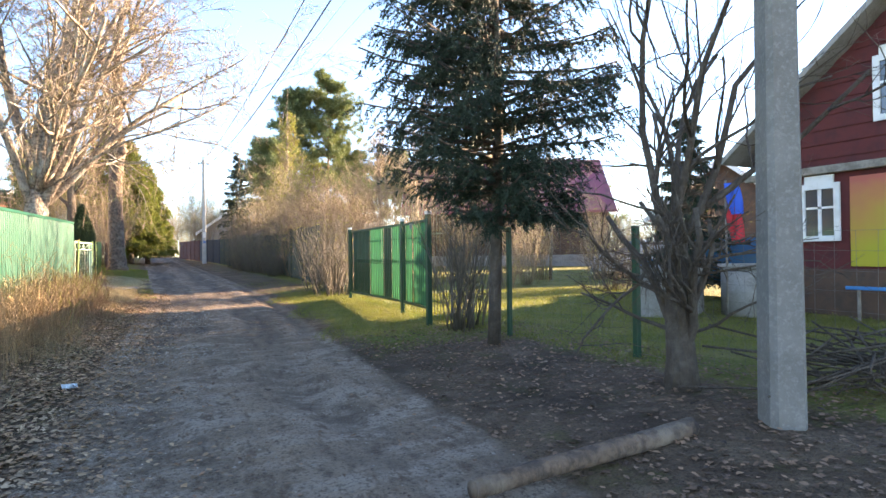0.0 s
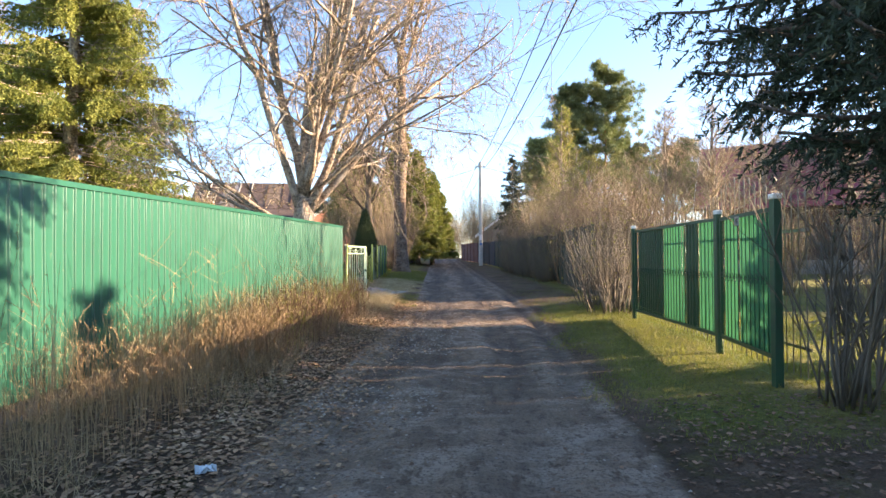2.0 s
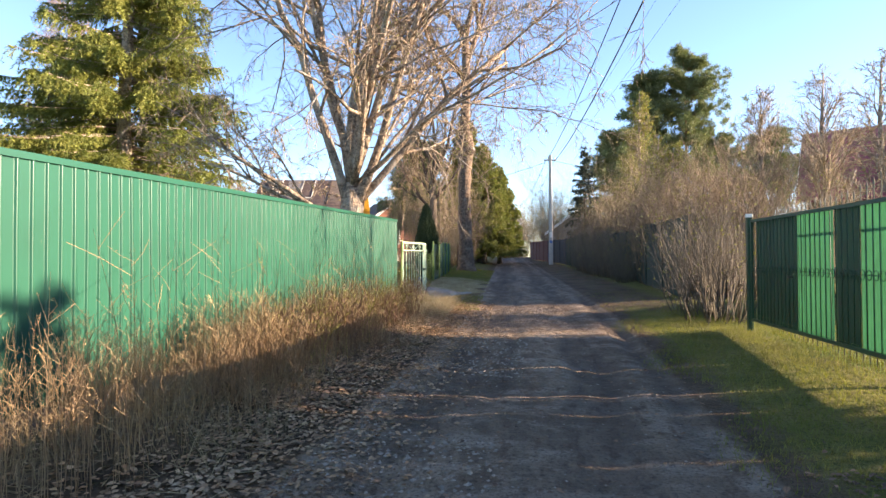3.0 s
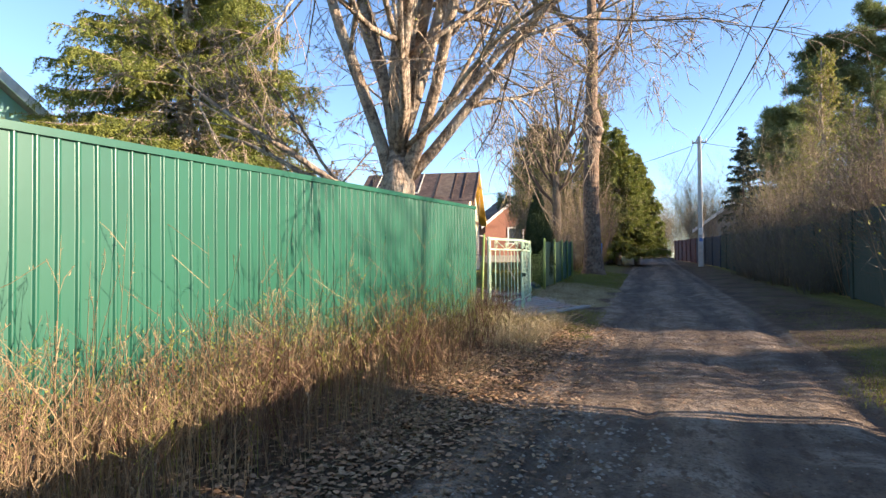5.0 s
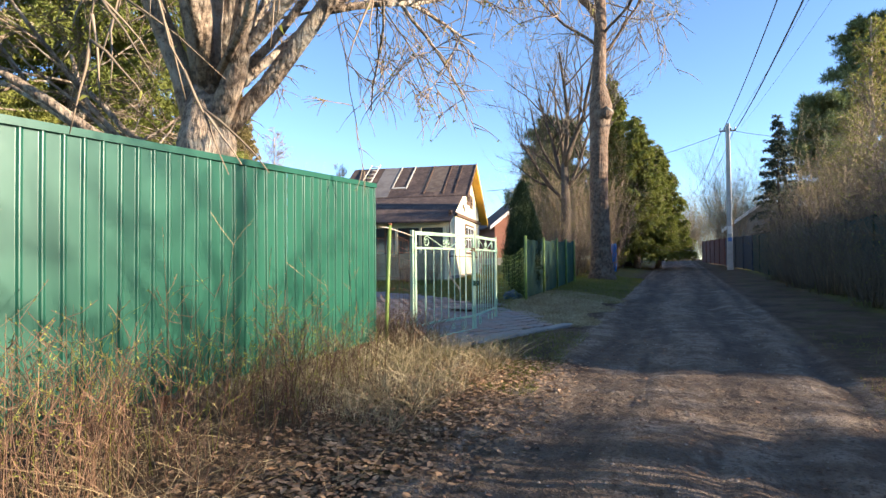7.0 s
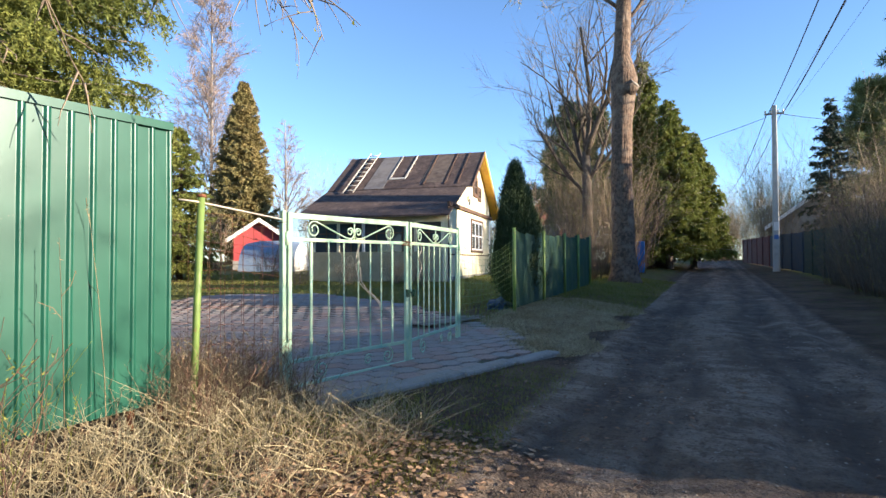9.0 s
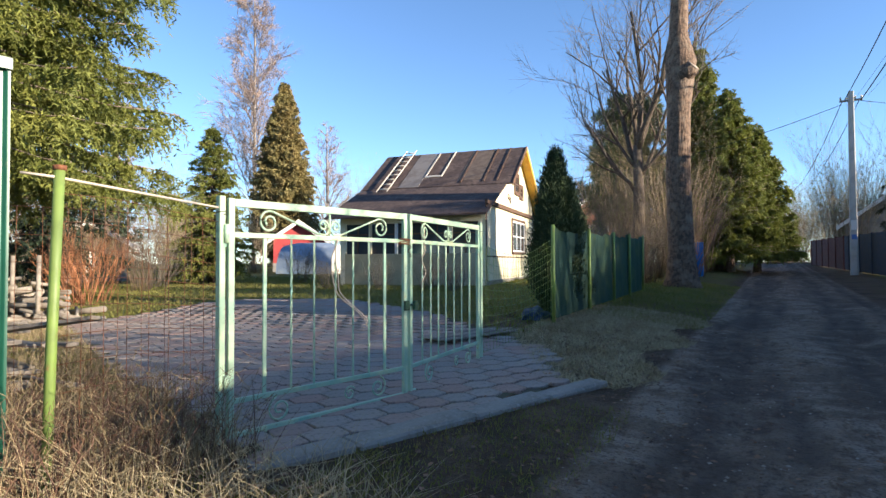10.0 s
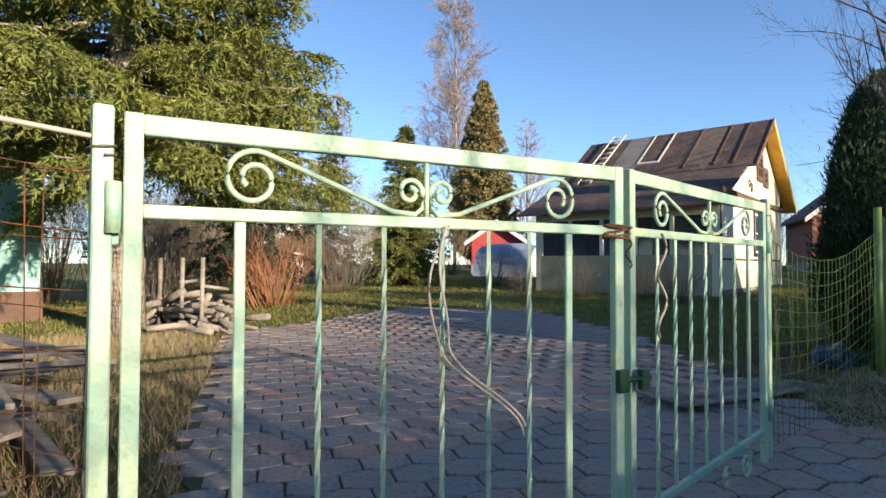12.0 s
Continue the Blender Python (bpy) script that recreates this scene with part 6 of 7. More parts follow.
def briars(name, r, x, y, h, stems, mat, label, bud=0, spread=0.3, rad=0.0028):
    """Clumps: several bowed stems fan out of one foot, each with rising side twigs and buds."""
    paths, bp, bd = [], [], []
    t = np.linspace(0, 1, 5)
    for xi, yi, hi in zip(x, y, h):
        z = ground_at(xi, yi) - 0.02
        for _ in range(r.integers(stems[0], stems[1] + 1)):
            hh = hi * r.uniform(0.55, 1.1)
            a, l = r.uniform(0, 6.283), abs(r.normal()) * spread
            fx, fy = xi + r.normal() * 0.05, yi + r.normal() * 0.05
            bow = r.normal(size=2) * 0.035
            p = np.stack([fx + math.cos(a) * l * hh * t ** 1.4 + bow[0] * np.sin(t * 5), fy + math.sin(a) * l * hh * t ** 1.4 + bow[1] * np.sin(t * 4), z + hh * (t - 0.12 * l * t ** 3)], 1)
            paths.append((p, rad * (1 - 0.7 * t)))
            for _ in range(r.integers(2, 6)):
                k = r.uniform(0.3, 0.95)
                b = np.array([np.interp(k, t, p[:, i]) for i in range(3)])
                an, ln = r.uniform(0, 6.283), hh * r.uniform(0.08, 0.3)
                e = b + np.array([math.cos(an) * 0.65, math.sin(an) * 0.65, r.uniform(0.2, 1.0)]) * ln
                mid = (b + e) / 2 + np.array([0, 0, -0.06 * ln]) + r.normal(size=3) * 0.008
                paths.append((np.array([b, mid, e]), rad * 0.5))
                for _ in range(bud):
                    bp.append(b + (e - b) * r.uniform(0.35, 1)), bd.append(unit(r.normal(size=3) + np.array([0, 0, 0.5])))
    v, f = tube_arrays(paths, 3, cap=False)
    stuff(name, mesh_of(name, v, f, mat), label, "weeds")
    if bud:
        stuff("leaf_buds", blades(np.array(bp), np.array(bd), r.uniform(0.012, 0.028, len(bp)), 0.009, "leaf_buds", M_BUD, r=r), "small yellow-green buds on the thin twigs", "leaves")


x, y = scatter(wr, 1500, -2.8, 0.2, 3.5, 16.8, lambda x, y: left_bank(x, y) & (x < lane_mid(y) - 1.95 + 0.25 * np.sin(y * 2.3)) & (wr.uniform(size=len(x)) < (0.12 + 0.75 * smooth(y, 7.0, 9.0)) * (1 - 0.8 * smooth(y, 12.5, 16.0))))
near = smooth(lane_mid(y) - 1.85 - x, 0.0, 0.55)
tall = 0.2 + 0.42 * near + 0.18 * np.sin(y * 3.1 + x * 2) * near
k = y < 10.8
briars("dry_weeds", wr, x[k], y[k], tall[k], (5, 10), M_STRAW, "dense dry straw-coloured weed stalks along the fence", 0, 0.22)
briars("dry_weeds", wr, x[~k], y[~k], tall[~k] * 0.9, (4, 8), M_BROWN_WEED, "reddish-brown thin weed stalks along the fence", 0, 0.26, 0.0025)
x, y = scatter(wr, 3200, -2.8, 0.2, 6.0, 12.5, lambda x, y: left_bank(x, y) & (x < lane_mid(y) - 2.0))
weeds("dry_weeds", wr, x, y, 0.35, 0.85, 0.2, 0.0024, M_STRAW, "tall dry straw-coloured weed stalks along the fence", "weeds", 3, 2)
x, y = scatter(wr, 210, -2.5, -0.6, 9.5, 16.0, lambda x, y: left_bank(x, y) & (x < lane_mid(y) - 2.2))
briars("budding_bush", wr, x, y, wr.uniform(0.45, 1.0, len(x)), (3, 6), M_RED_TWIG, "thin reddish bushes with fresh buds along the fence", 3, 0.4, 0.0034)
x, y = scatter(wr, 4500, -2.5, -0.2, 5.0, 17.0, lambda x, y: left_bank(x, y) & (np.sin(x * 4.1 + y * 1.3) + np.sin(y * 3.3 - x) > 0.3))
weeds("matted_grass", wr, x, y, 0.12, 0.42, 1.0, 0.0022, M_DRYGRASS, "matted arching dry grass tufts among the weeds", "grass", 1)
x, y = scatter(wr, 600, -2.3, -1.15, 16.9, 18.0)
weeds("dry_stalks", wr, x, y, 0.12, 0.55, 0.6, 0.0028, M_DRYGRASS, "pale broken dry stalks round the lime green post", "weeds", 2, 1)
x, y = scatter(wr, 500, -2.3, -1.1, 16.9, 18.1)
weeds("bramble_twigs", wr, x, y, 0.15, 0.5, 0.7, 0.0026, M_RED_TWIG, "tangled reddish bramble twigs beside the gate", "weeds", 4)
x, y = scatter(wr, 190, -2.7, -1.3, 5.0, 16.8, left_bank)
weeds("tall_weeds", wr, x, y, 0.8, 1.4, 0.12, 0.0035, M_STRAW, "tall single weed stalks against the green fence", "weeds", 5, 4)
x, y = scatter(wr, 500, -2.6, -0.9, 10.0, 16.2, left_bank)
weeds("green_shoots", wr, x, y, 0.3, 0.8, 0.35, 0.0022, M_BUD, "yellow-green shoots among the dry weeds", "weeds", 3, 4)
x, y = scatter(wr, 5200, -2.6, 0.3, 15.0, 18.3, lambda x, y: (x < lane_mid(y) - 1.75) & ((x > -1.55 + (y - 17) * 0.3) | (y > 17.1)) & ~((x > -1.75) & (y > 18.1)))
weeds("dry_grass_tuft", wr, x, y, 0.08, 0.3, 1.1, 0.0024, M_PALEGRASS, "flattened pale dry grass at the fence end", "grass", 1)


def leaves(name, r, x, y, size, mat, label):
    """Curled leaves: two bent halves each, lying at odd angles."""
    n = len(x)
    c = np.stack([x, y, gz(x, y) + r.uniform(0.004, 0.03, n)], 1)
    a = r.uniform(0, 6.283, n)
    L = r.uniform(0.6, 1.3, n) * size
    d = np.stack([np.cos(a), np.sin(a), r.normal(size=n) * 0.16], 1)
    s = np.stack([-np.sin(a), np.cos(a), r.normal(size=n) * 0.18], 1)
    curl = np.stack([np.zeros(n), np.zeros(n), r.uniform(0.0, 0.22, n)], 1) * L[:, None]
    p0, p1 = c - d * L[:, None] * 0.5, c + d * L[:, None] * 0.5
    e0, e1 = c + s * L[:, None] * 0.38 + curl * 0.7, c - s * L[:, None] * 0.38 + curl * 0.7
    q0, q1 = c + s * L[:, None] * 0.25 + d * L[:, None] * 0.28 + curl, c - s * L[:, None] * 0.25 + d * L[:, None] * 0.28 + curl * 0.8
    v = np.stack([p0, e0, q0, p1, q1, e1], 1).reshape(-1, 3)
    i = np.arange(n)[:, None] * 6
    f = np.concatenate([i + np.array([[0, 3, 2, 1]]), i + np.array([[0, 5, 4, 3]])], 0)
    return stuff(name, mesh_of(name, v, f.tolist(), mat), label, "leaves")


x, y = scatter(wr, 52000, -2.7, 0.6, 1.5, 18.0, lambda x, y: (x > -2.78 + (y - 0.9) * 0.0759 + 0.08) & (np.abs(x - (lane_mid(y) - 1.75)) < np.abs(wr.normal(size=len(x))) * 0.55 + 0.1))
leaves("leaf_litter", wr, x, y, 0.044, M_LEAF, "brown fallen maple leaves along the lane edge")
x, y = scatter(wr, 7000, 1.6, 5.6, -0.5, 8.0, lambda x, y: (x > lane_mid(y) + 1.25 + np.abs(wr.normal(size=len(x))) * 0.3))
leaves("leaf_litter", wr, x, y, 0.045, M_LEAF_DARK, "brown fallen leaves under the spruce and bare tree")
x, y = scatter(wr, 7000, -0.8, 3.0, 1.0, 26.0, lambda x, y: wr.uniform(size=len(x)) < 0.25 + 0.75 * (1 - smooth(x - lane_mid(y), -1.4, 0.3)))
leaves("leaf_litter", wr, x, y, 0.035, M_LEAF_DARK, "scattered leaf scraps on the rutted lane")


def pebbles(name, r, x, y, lo, hi, mat, label):
    V, Fc = [], []
    base = np.array([(1, 0, 0), (-1, 0, 0), (0, 1, 0), (0, -1, 0), (0, 0, 0.6), (0, 0, -0.6)], float)
    tri = [(0, 2, 4), (2, 1, 4), (1, 3, 4), (3, 0, 4), (2, 0, 5), (1, 2, 5), (3, 1, 5), (0, 3, 5)]
    for xi, yi in zip(x, y):
        s = r.uniform(lo, hi)
        o = len(V)
        p = base * s * r.uniform(0.6, 1.2, (6, 3)) + np.array([xi, yi, ground_at(xi, yi)])
        V += p.tolist()
        Fc += [(a + o, b + o, c + o) for a, b, c in tri]
    stuff(name, mesh_of(name, V, Fc, mat), label, "gravel")


x, y = scatter(wr, 2600, -0.5, 3.0, 1.0, 26.0, lambda x, y: np.abs(x - lane_mid(y)) < 1.5)
pebbles("gravel", wr, x, y, 0.005, 0.016, M_STONE, "small grey stones trodden into the lane")


x, y = scatter(wr, 2600, -0.6, 1.6, 7.5, 13.0, lambda x, y: (np.abs(x - lane_mid(y) + 0.75) < 0.6) & (np.sin(x * 2.6 + y) + np.sin(y * 1.9 - x * 1.4) > -0.2))
pebbles("broken_stone", wr, x, y, 0.009, 0.026, M_STONE, "broken stone trodden flat into the rutted lane")


def grass(name, r, x, y, h, w, mat, label, lie=0.45):
    n = len(x)
    p = np.stack([x, y, gz(x, y) - 0.01], 1)
    d = unit(np.stack([r.normal(size=n) * lie, r.normal(size=n) * lie, np.ones(n)], 1))
    stuff(name, blades(p, d, r.uniform(0.5, 1.3, n) * h, w, name, mat, r=r), label, "grass")


x, y = scatter(wr, 52000, 2.2, 4.9, 6.5, 21.0, lambda x, y: (x > lane_mid(y) + 1.4 + 0.25 * np.sin(y * 2.1) + np.abs(wr.normal(size=len(x))) * 0.15) & (wr.uniform(size=len(x)) < (0.3 + 0.7 * smooth(y, 7.0, 9.0)) * (1 - 0.9 * smooth(y, 14.5, 17.5))))
grass("verge_grass", wr, x, y, 0.06, 0.007, M_BLADE, "short mossy yellow-green grass before the green gate")
x, y = scatter(wr, 30000, 4.6, 12.0, 4.5, 13.5)
grass("lawn_grass", wr, x, y, 0.08, 0.010, M_BLADE, "garden lawn behind the wire fence")
x, y = scatter(wr, 22000, -2.2, 0.5, 25.0, 36.0, lambda x, y: (x < lane_mid(y) - 1.35) & ~((y < 23.0) & (x < -0.4 - (y - 20.6) * 0.65)))
grass("verge_grass", wr, x, y, 0.075, 0.009, M_BLADE, "mossy grass verge before the screen fence")
x, y = scatter(wr, 34000, -1.8, 0.3, 20.8, 26.5, lambda x, y: (x < lane_mid(y) - 1.5 + 0.2 * np.sin(y * 3)) & (x > -0.45 - (y - 20.6) * 0.62))
grass("dry_grass", wr, x, y, 0.085, 0.009, M_PALEGRASS, "matted pale dry grass beside the paving", 1.3)
x, y = scatter(wr, 12000, -1.3, 0.5, 16.4, 18.6, lambda x, y: (x < lane_mid(y) - 1.35 + 0.12 * np.sin(y * 5)) & (np.sin(x * 5 + y * 3) + np.sin(y * 4.3 - x * 2) > -0.5) & ~((x < -0.95) & (y > 17.9)))
grass("verge_grass", wr, x, y, 0.04, 0.007, M_BLADE, "short mossy grass at the lane edge before the kerb")
x, y = scatter(wr, 5000, -0.9, 0.4, 17.2, 20.2, lambda x, y: (x < lane_mid(y) - 1.3) & (x > -1.1 + (y - 18.05) * 0.33))
grass("verge_grass", wr, x, y, 0.05, 0.007, M_BLADE, "thin grass along the kerb slabs")
x, y = scatter(wr, 45000, -20, -1.7, 17.5, 36.0, lambda x, y: np.array([not inside(a, b, PAVED) for a, b in zip(x, y)]))
grass("lawn_grass", wr, x, y, 0.09, 0.02, M_BLADE, "garden lawn round the paved yard")

x, y = scatter(wr, 26000, -10, -1.75, 17.3, 20.5, lambda x, y: np.array([not inside(a, b, PAVED) for a, b in zip(x, y)]))
grass("dry_grass", wr, x, y, 0.14, 0.007, M_DRYGRASS, "dry brown grass round the plank piles")

x, y = scatter(wr, 5500, -2.5, 0.3, 3.0, 18.0, lambda x, y: left_bank(x, y) | ((x > -2.0) & (x < lane_mid(y) - 1.5)))
n = len(x)
fl = unit(np.stack([wr.normal(size=n), wr.normal(size=n), np.abs(wr.normal(size=n)) * 0.25], 1))
stuff("straw_litter", blades(np.stack([x, y, gz(x, y) + 0.012], 1), fl, wr.uniform(0.08, 0.32, n), 0.005, "straw_litter", M_DRYGRASS, r=wr), "flattened dry stalks lying on the bank", "dry grass")

# ---- things on the ground ----
log = thing("fallen_log", "grey-brown fallen log lying at the lane edge", "log", 2.45, 2.62)
part("bark", tubes("bark", [([(-0.95, -0.07, 0.07), (-0.5, -0.02, 0.075), (0, 0.0, 0.08), (0.45, 0.03, 0.08), (0.87, 0.06, 0.09)], [0.05, 0.056, 0.06, 0.064, 0.066])], 12, M_OLD_BARK), parent=log)
part("cut_face", tubes("cut_face", [([(0.868, 0.06, 0.09), (0.878, 0.0605, 0.09)], 0.058)], 12, M_OLDWOOD), parent=log, label="pale sawn end of the log")
rag = thing("litter_scrap", "crumpled pale blue plastic scrap on leaves", "litter", -0.62, 6.45)
v = [(0.07 * math.cos(a) * q, 0.05 * math.sin(a) * q, 0.02 + 0.03 * math.sin(a * 3 + q * 5)) for q in (0.25, 0.6, 1.0) for a in np.linspace(0, 5.7, 10)]
f = [(k * 10 + i, k * 10 + (i + 1) % 10, k * 10 + 10 + (i + 1) % 10, k * 10 + 10 + i) for k in range(2) for i in range(10)] + [tuple(range(9, -1, -1))]
part("film", mesh_of("film", v, f, material("pale_blue_plastic", (0.55, 0.66, 0.72), 0.4)), parent=rag)


def plank_pile(x, y, n, seed, label, length=2.2, rz=0.0, width=0.9, height=0.5):
    r = np.random.default_rng(seed)
    root = thing("plank_pile", label, "wood pile", x, y, None, rz)
    for k in range(n):
        h = height * (k / n) + 0.03
        L = length * r.uniform(0.6, 1.1)
        ob = part("plank", boxes((-L / 2, L / 2, -0.07, 0.07, -0.015, 0.015), bevel=0.004), M_OLDWOOD, root)
        ob.matrix_basis = pose(r.normal() * 0.15, r.uniform(-width / 2, width / 2), h, r.normal() * 6, r.normal() * 4, r.normal() * 14)


plank_pile(-4.1, 17.85, 16, 5, "low pile of weathered grey planks behind the mesh", 1.5, 20, 0.9, 0.5)
plank_pile(-5.7, 17.9, 14, 6, "low pile of weathered grey planks in the yard", 1.7, 35, 1.0, 0.45)


grate = thing("wooden_grate", "low flat slatted wooden grate lying on the paving", "grate", -2.2, 22.55, None, 74)
for k in range(9):
    part("slat", boxes((-0.78, 0.78, -0.24 + k * 0.055, -0.2 + k * 0.055, 0.04, 0.06), bevel=0.004), M_OLDWOOD, grate)
for u in (-0.6, 0.0, 0.6):
    part("bearer", boxes((u - 0.03, u + 0.03, -0.25, 0.26, 0.0, 0.04), bevel=0.004), M_BROWNWOOD, grate)
bag = thing("plastic_bag", "crumpled dark blue plastic bag at the fence foot", "bag", -1.98, 24.1)
bm = bmesh.new()
bmesh.ops.create_icosphere(bm, subdivisions=3, radius=1.0)
for q in bm.verts:
    c = q.co
    w = 1 + 0.16 * math.sin(c.x * 7 + c.y * 3) + 0.12 * math.sin(c.y * 9 - c.z * 6) + 0.07 * math.sin(c.x * 17 + c.z * 13)
    q.co = Vector((c.x * 0.2 * w, c.y * 0.28 * w, max(c.z * 0.14 * w, -0.03) + 0.04))
part("film", bm, material("dark_blue_plastic", (0.03, 0.06, 0.12), 0.4), bag)


def firewood(x, y, label):
    r = np.random.default_rng(8)
    root = thing("firewood_stack", label, "wood pile", x, y, None, 15)
    for k in range(70):
        u, h = r.uniform(-1.1, 1.1), abs(r.normal()) * 0.32
        L = r.uniform(0.35, 0.9)
        ob = part("log", tubes("log", [([(-L / 2, 0, 0), (L / 2, 0, 0)], r.uniform(0.025, 0.06))], 6, M_OLDWOOD), parent=root)
        ob.matrix_basis = pose(u, r.normal() * 0.25, 0.06 + h * (1 - abs(u) / 1.6), r.uniform(0, 90), r.normal() * 14, r.normal() * 45)
    for u in (-0.9, -0.35, 0.3, 0.85):
        part("stake", tubes("stake", [([(u, -0.35, -0.1), (u + 0.02, -0.35, 1.15)], 0.035)], 6, M_OLDWOOD), parent=root)


firewood(-10.0, 20.75, "heap of grey firewood held by upright stakes")

# ---- garden behind the wire fence ----
tank = thing("water_trough", "old grey concrete water trough in the garden", "trough", 8.7, 7.4, None, 30)
part("basin", boxes((-0.75, 0.75, -0.45, 0.45, -0.1, 0.78), bevel=0.03), M_CONCRETE, tank)
part("rim", boxes((-0.8, 0.8, -0.5, 0.5, 0.78, 0.88), bevel=0.02), M_CONCRETE, tank)
drum = thing("concrete_drum", "grey concrete well ring in the garden", "well", 9.7, 6.6)
part("ring", tubes("ring", [([(0, 0, -0.1), (0, 0, 0.85)], 0.42)], 20, M_CONCRETE), parent=drum)
part("lid", tubes("lid", [([(0, 0, 0.85), (0, 0, 0.93)], 0.47)], 20, M_CONCRETE), parent=drum)


def car(x, y, rz, colour, label):
    root = thing("car", label, "car", x, y, None, rz)
    paint = material("car_paint", colour, 0.25, spec=0.6)
    prof = [(-2.05, 0.32), (-2.1, 0.75), (-1.95, 0.95), (-1.5, 1.0), (-1.0, 1.42), (0.35, 1.45), (1.0, 1.0), (1.85, 0.88), (2.1, 0.65), (2.05, 0.3)]
    bm = bmesh.new()
    rows = []
    for yy, s in ((-0.82, 0.98), (-0.7, 1.0), (0.7, 1.0), (0.82, 0.98)):
        rows.append([bm.verts.new((px * s, yy * (0.86 if pz > 1.2 else 1.0), pz)) for px, pz in prof])
    for a, b in zip(rows, rows[1:]):
        for i in range(len(prof)):
            j = (i + 1) % len(prof)
            bm.faces.new((a[i], a[j], b[j], b[i]))
    bm.faces.new(rows[0][::-1]), bm.faces.new(rows[-1])
    bmesh.ops.recalc_face_normals(bm, faces=bm.faces)
    part("body", bm, paint, root)
    for yy in (-0.835, 0.815):
        part("side_window", boxes((-0.95, 0.55, yy * 0.9, yy * 0.9 + 0.02, 1.02, 1.36), bevel=0.004), M_GLASS, root)
    part("windscreen", mesh_of("windscreen", [(0.42, -0.6, 1.43), (0.42, 0.6, 1.43), (1.0, 0.66, 1.03), (1.0, -0.66, 1.03)], [(0, 3, 2, 1)], M_GLASS), parent=root)
    for px in (-1.3, 1.3):
        for yy in (-0.8, 0.8):
            w = part("wheel", tubes("wheel", [([(px, yy - 0.09, 0.31), (px, yy + 0.09, 0.31)], 0.31)], 18, M_CABLE), parent=root)
            part("rim", tubes("rim", [([(px, yy - 0.095, 0.31), (px, yy + 0.095, 0.31)], 0.19)], 14, M_CONCRETE), parent=w)
    for yy in (-0.6, 0.6):
        part("headlight", boxes((2.02, 2.1, yy - 0.15, yy + 0.15, 0.66, 0.78), bevel=0.01), M_GLASS, root)


car(13.0, 9.4, 100, (0.05, 0.16, 0.3), "blue car parked behind the concrete trough")
car(17.5, 16.0, 160, (0.45, 0.47, 0.5), "silver car parked at the back of the garden")
flag = thing("cloth_banner", "crumpled blue and red cloth banner hanging in the garden", "banner", 9.0, 6.32)
for name, z0, z1, c in (("blue_cloth", 1.8, 2.35, (0.02, 0.12, 0.6)), ("red_cloth", 1.3, 1.92, (0.65, 0.03, 0.04))):
    v, f = [], []
    for i in range(9):
        for k in range(7):
            u, h = i / 8, k / 6
            v.append((0.05 * math.sin(u * 9 + h * 3) + (0.02 if name == "red_cloth" else 0), -0.12 + 0.24 * u + 0.1 * (h - 0.5), z0 + (z1 - z0) * h))
    for i in range(8):
        for k in range(6):
            f.append((i * 7 + k, i * 7 + 7 + k, i * 7 + 8 + k, i * 7 + 1 + k))
    part(name, mesh_of(name, v, f, material(name, c, 0.7), True), parent=flag)
part("pole", tubes("pole", [([(0, 0.16, -0.1), (0, 0.16, 2.4)], 0.02)], 6, M_OLDWOOD), parent=flag)
brush = thing("brush_heap", "heap of cut branches behind the concrete pole", "brush heap", 5.6, 2.6)
r8 = np.random.default_rng(81)
tagged(part("stick_mass", tubes("stick_mass", [(np.array([r8.normal(size=3) * np.array([0.5, 0.5, 0.12]) + np.array([0, 0, 0.25]), r8.normal(size=3) * np.array([0.6, 0.6, 0.15]) + np.array([0, 0, 0.3])]), 0.01) for _ in range(90)], 4, M_DARK_BARK), parent=brush), kind="stuff")


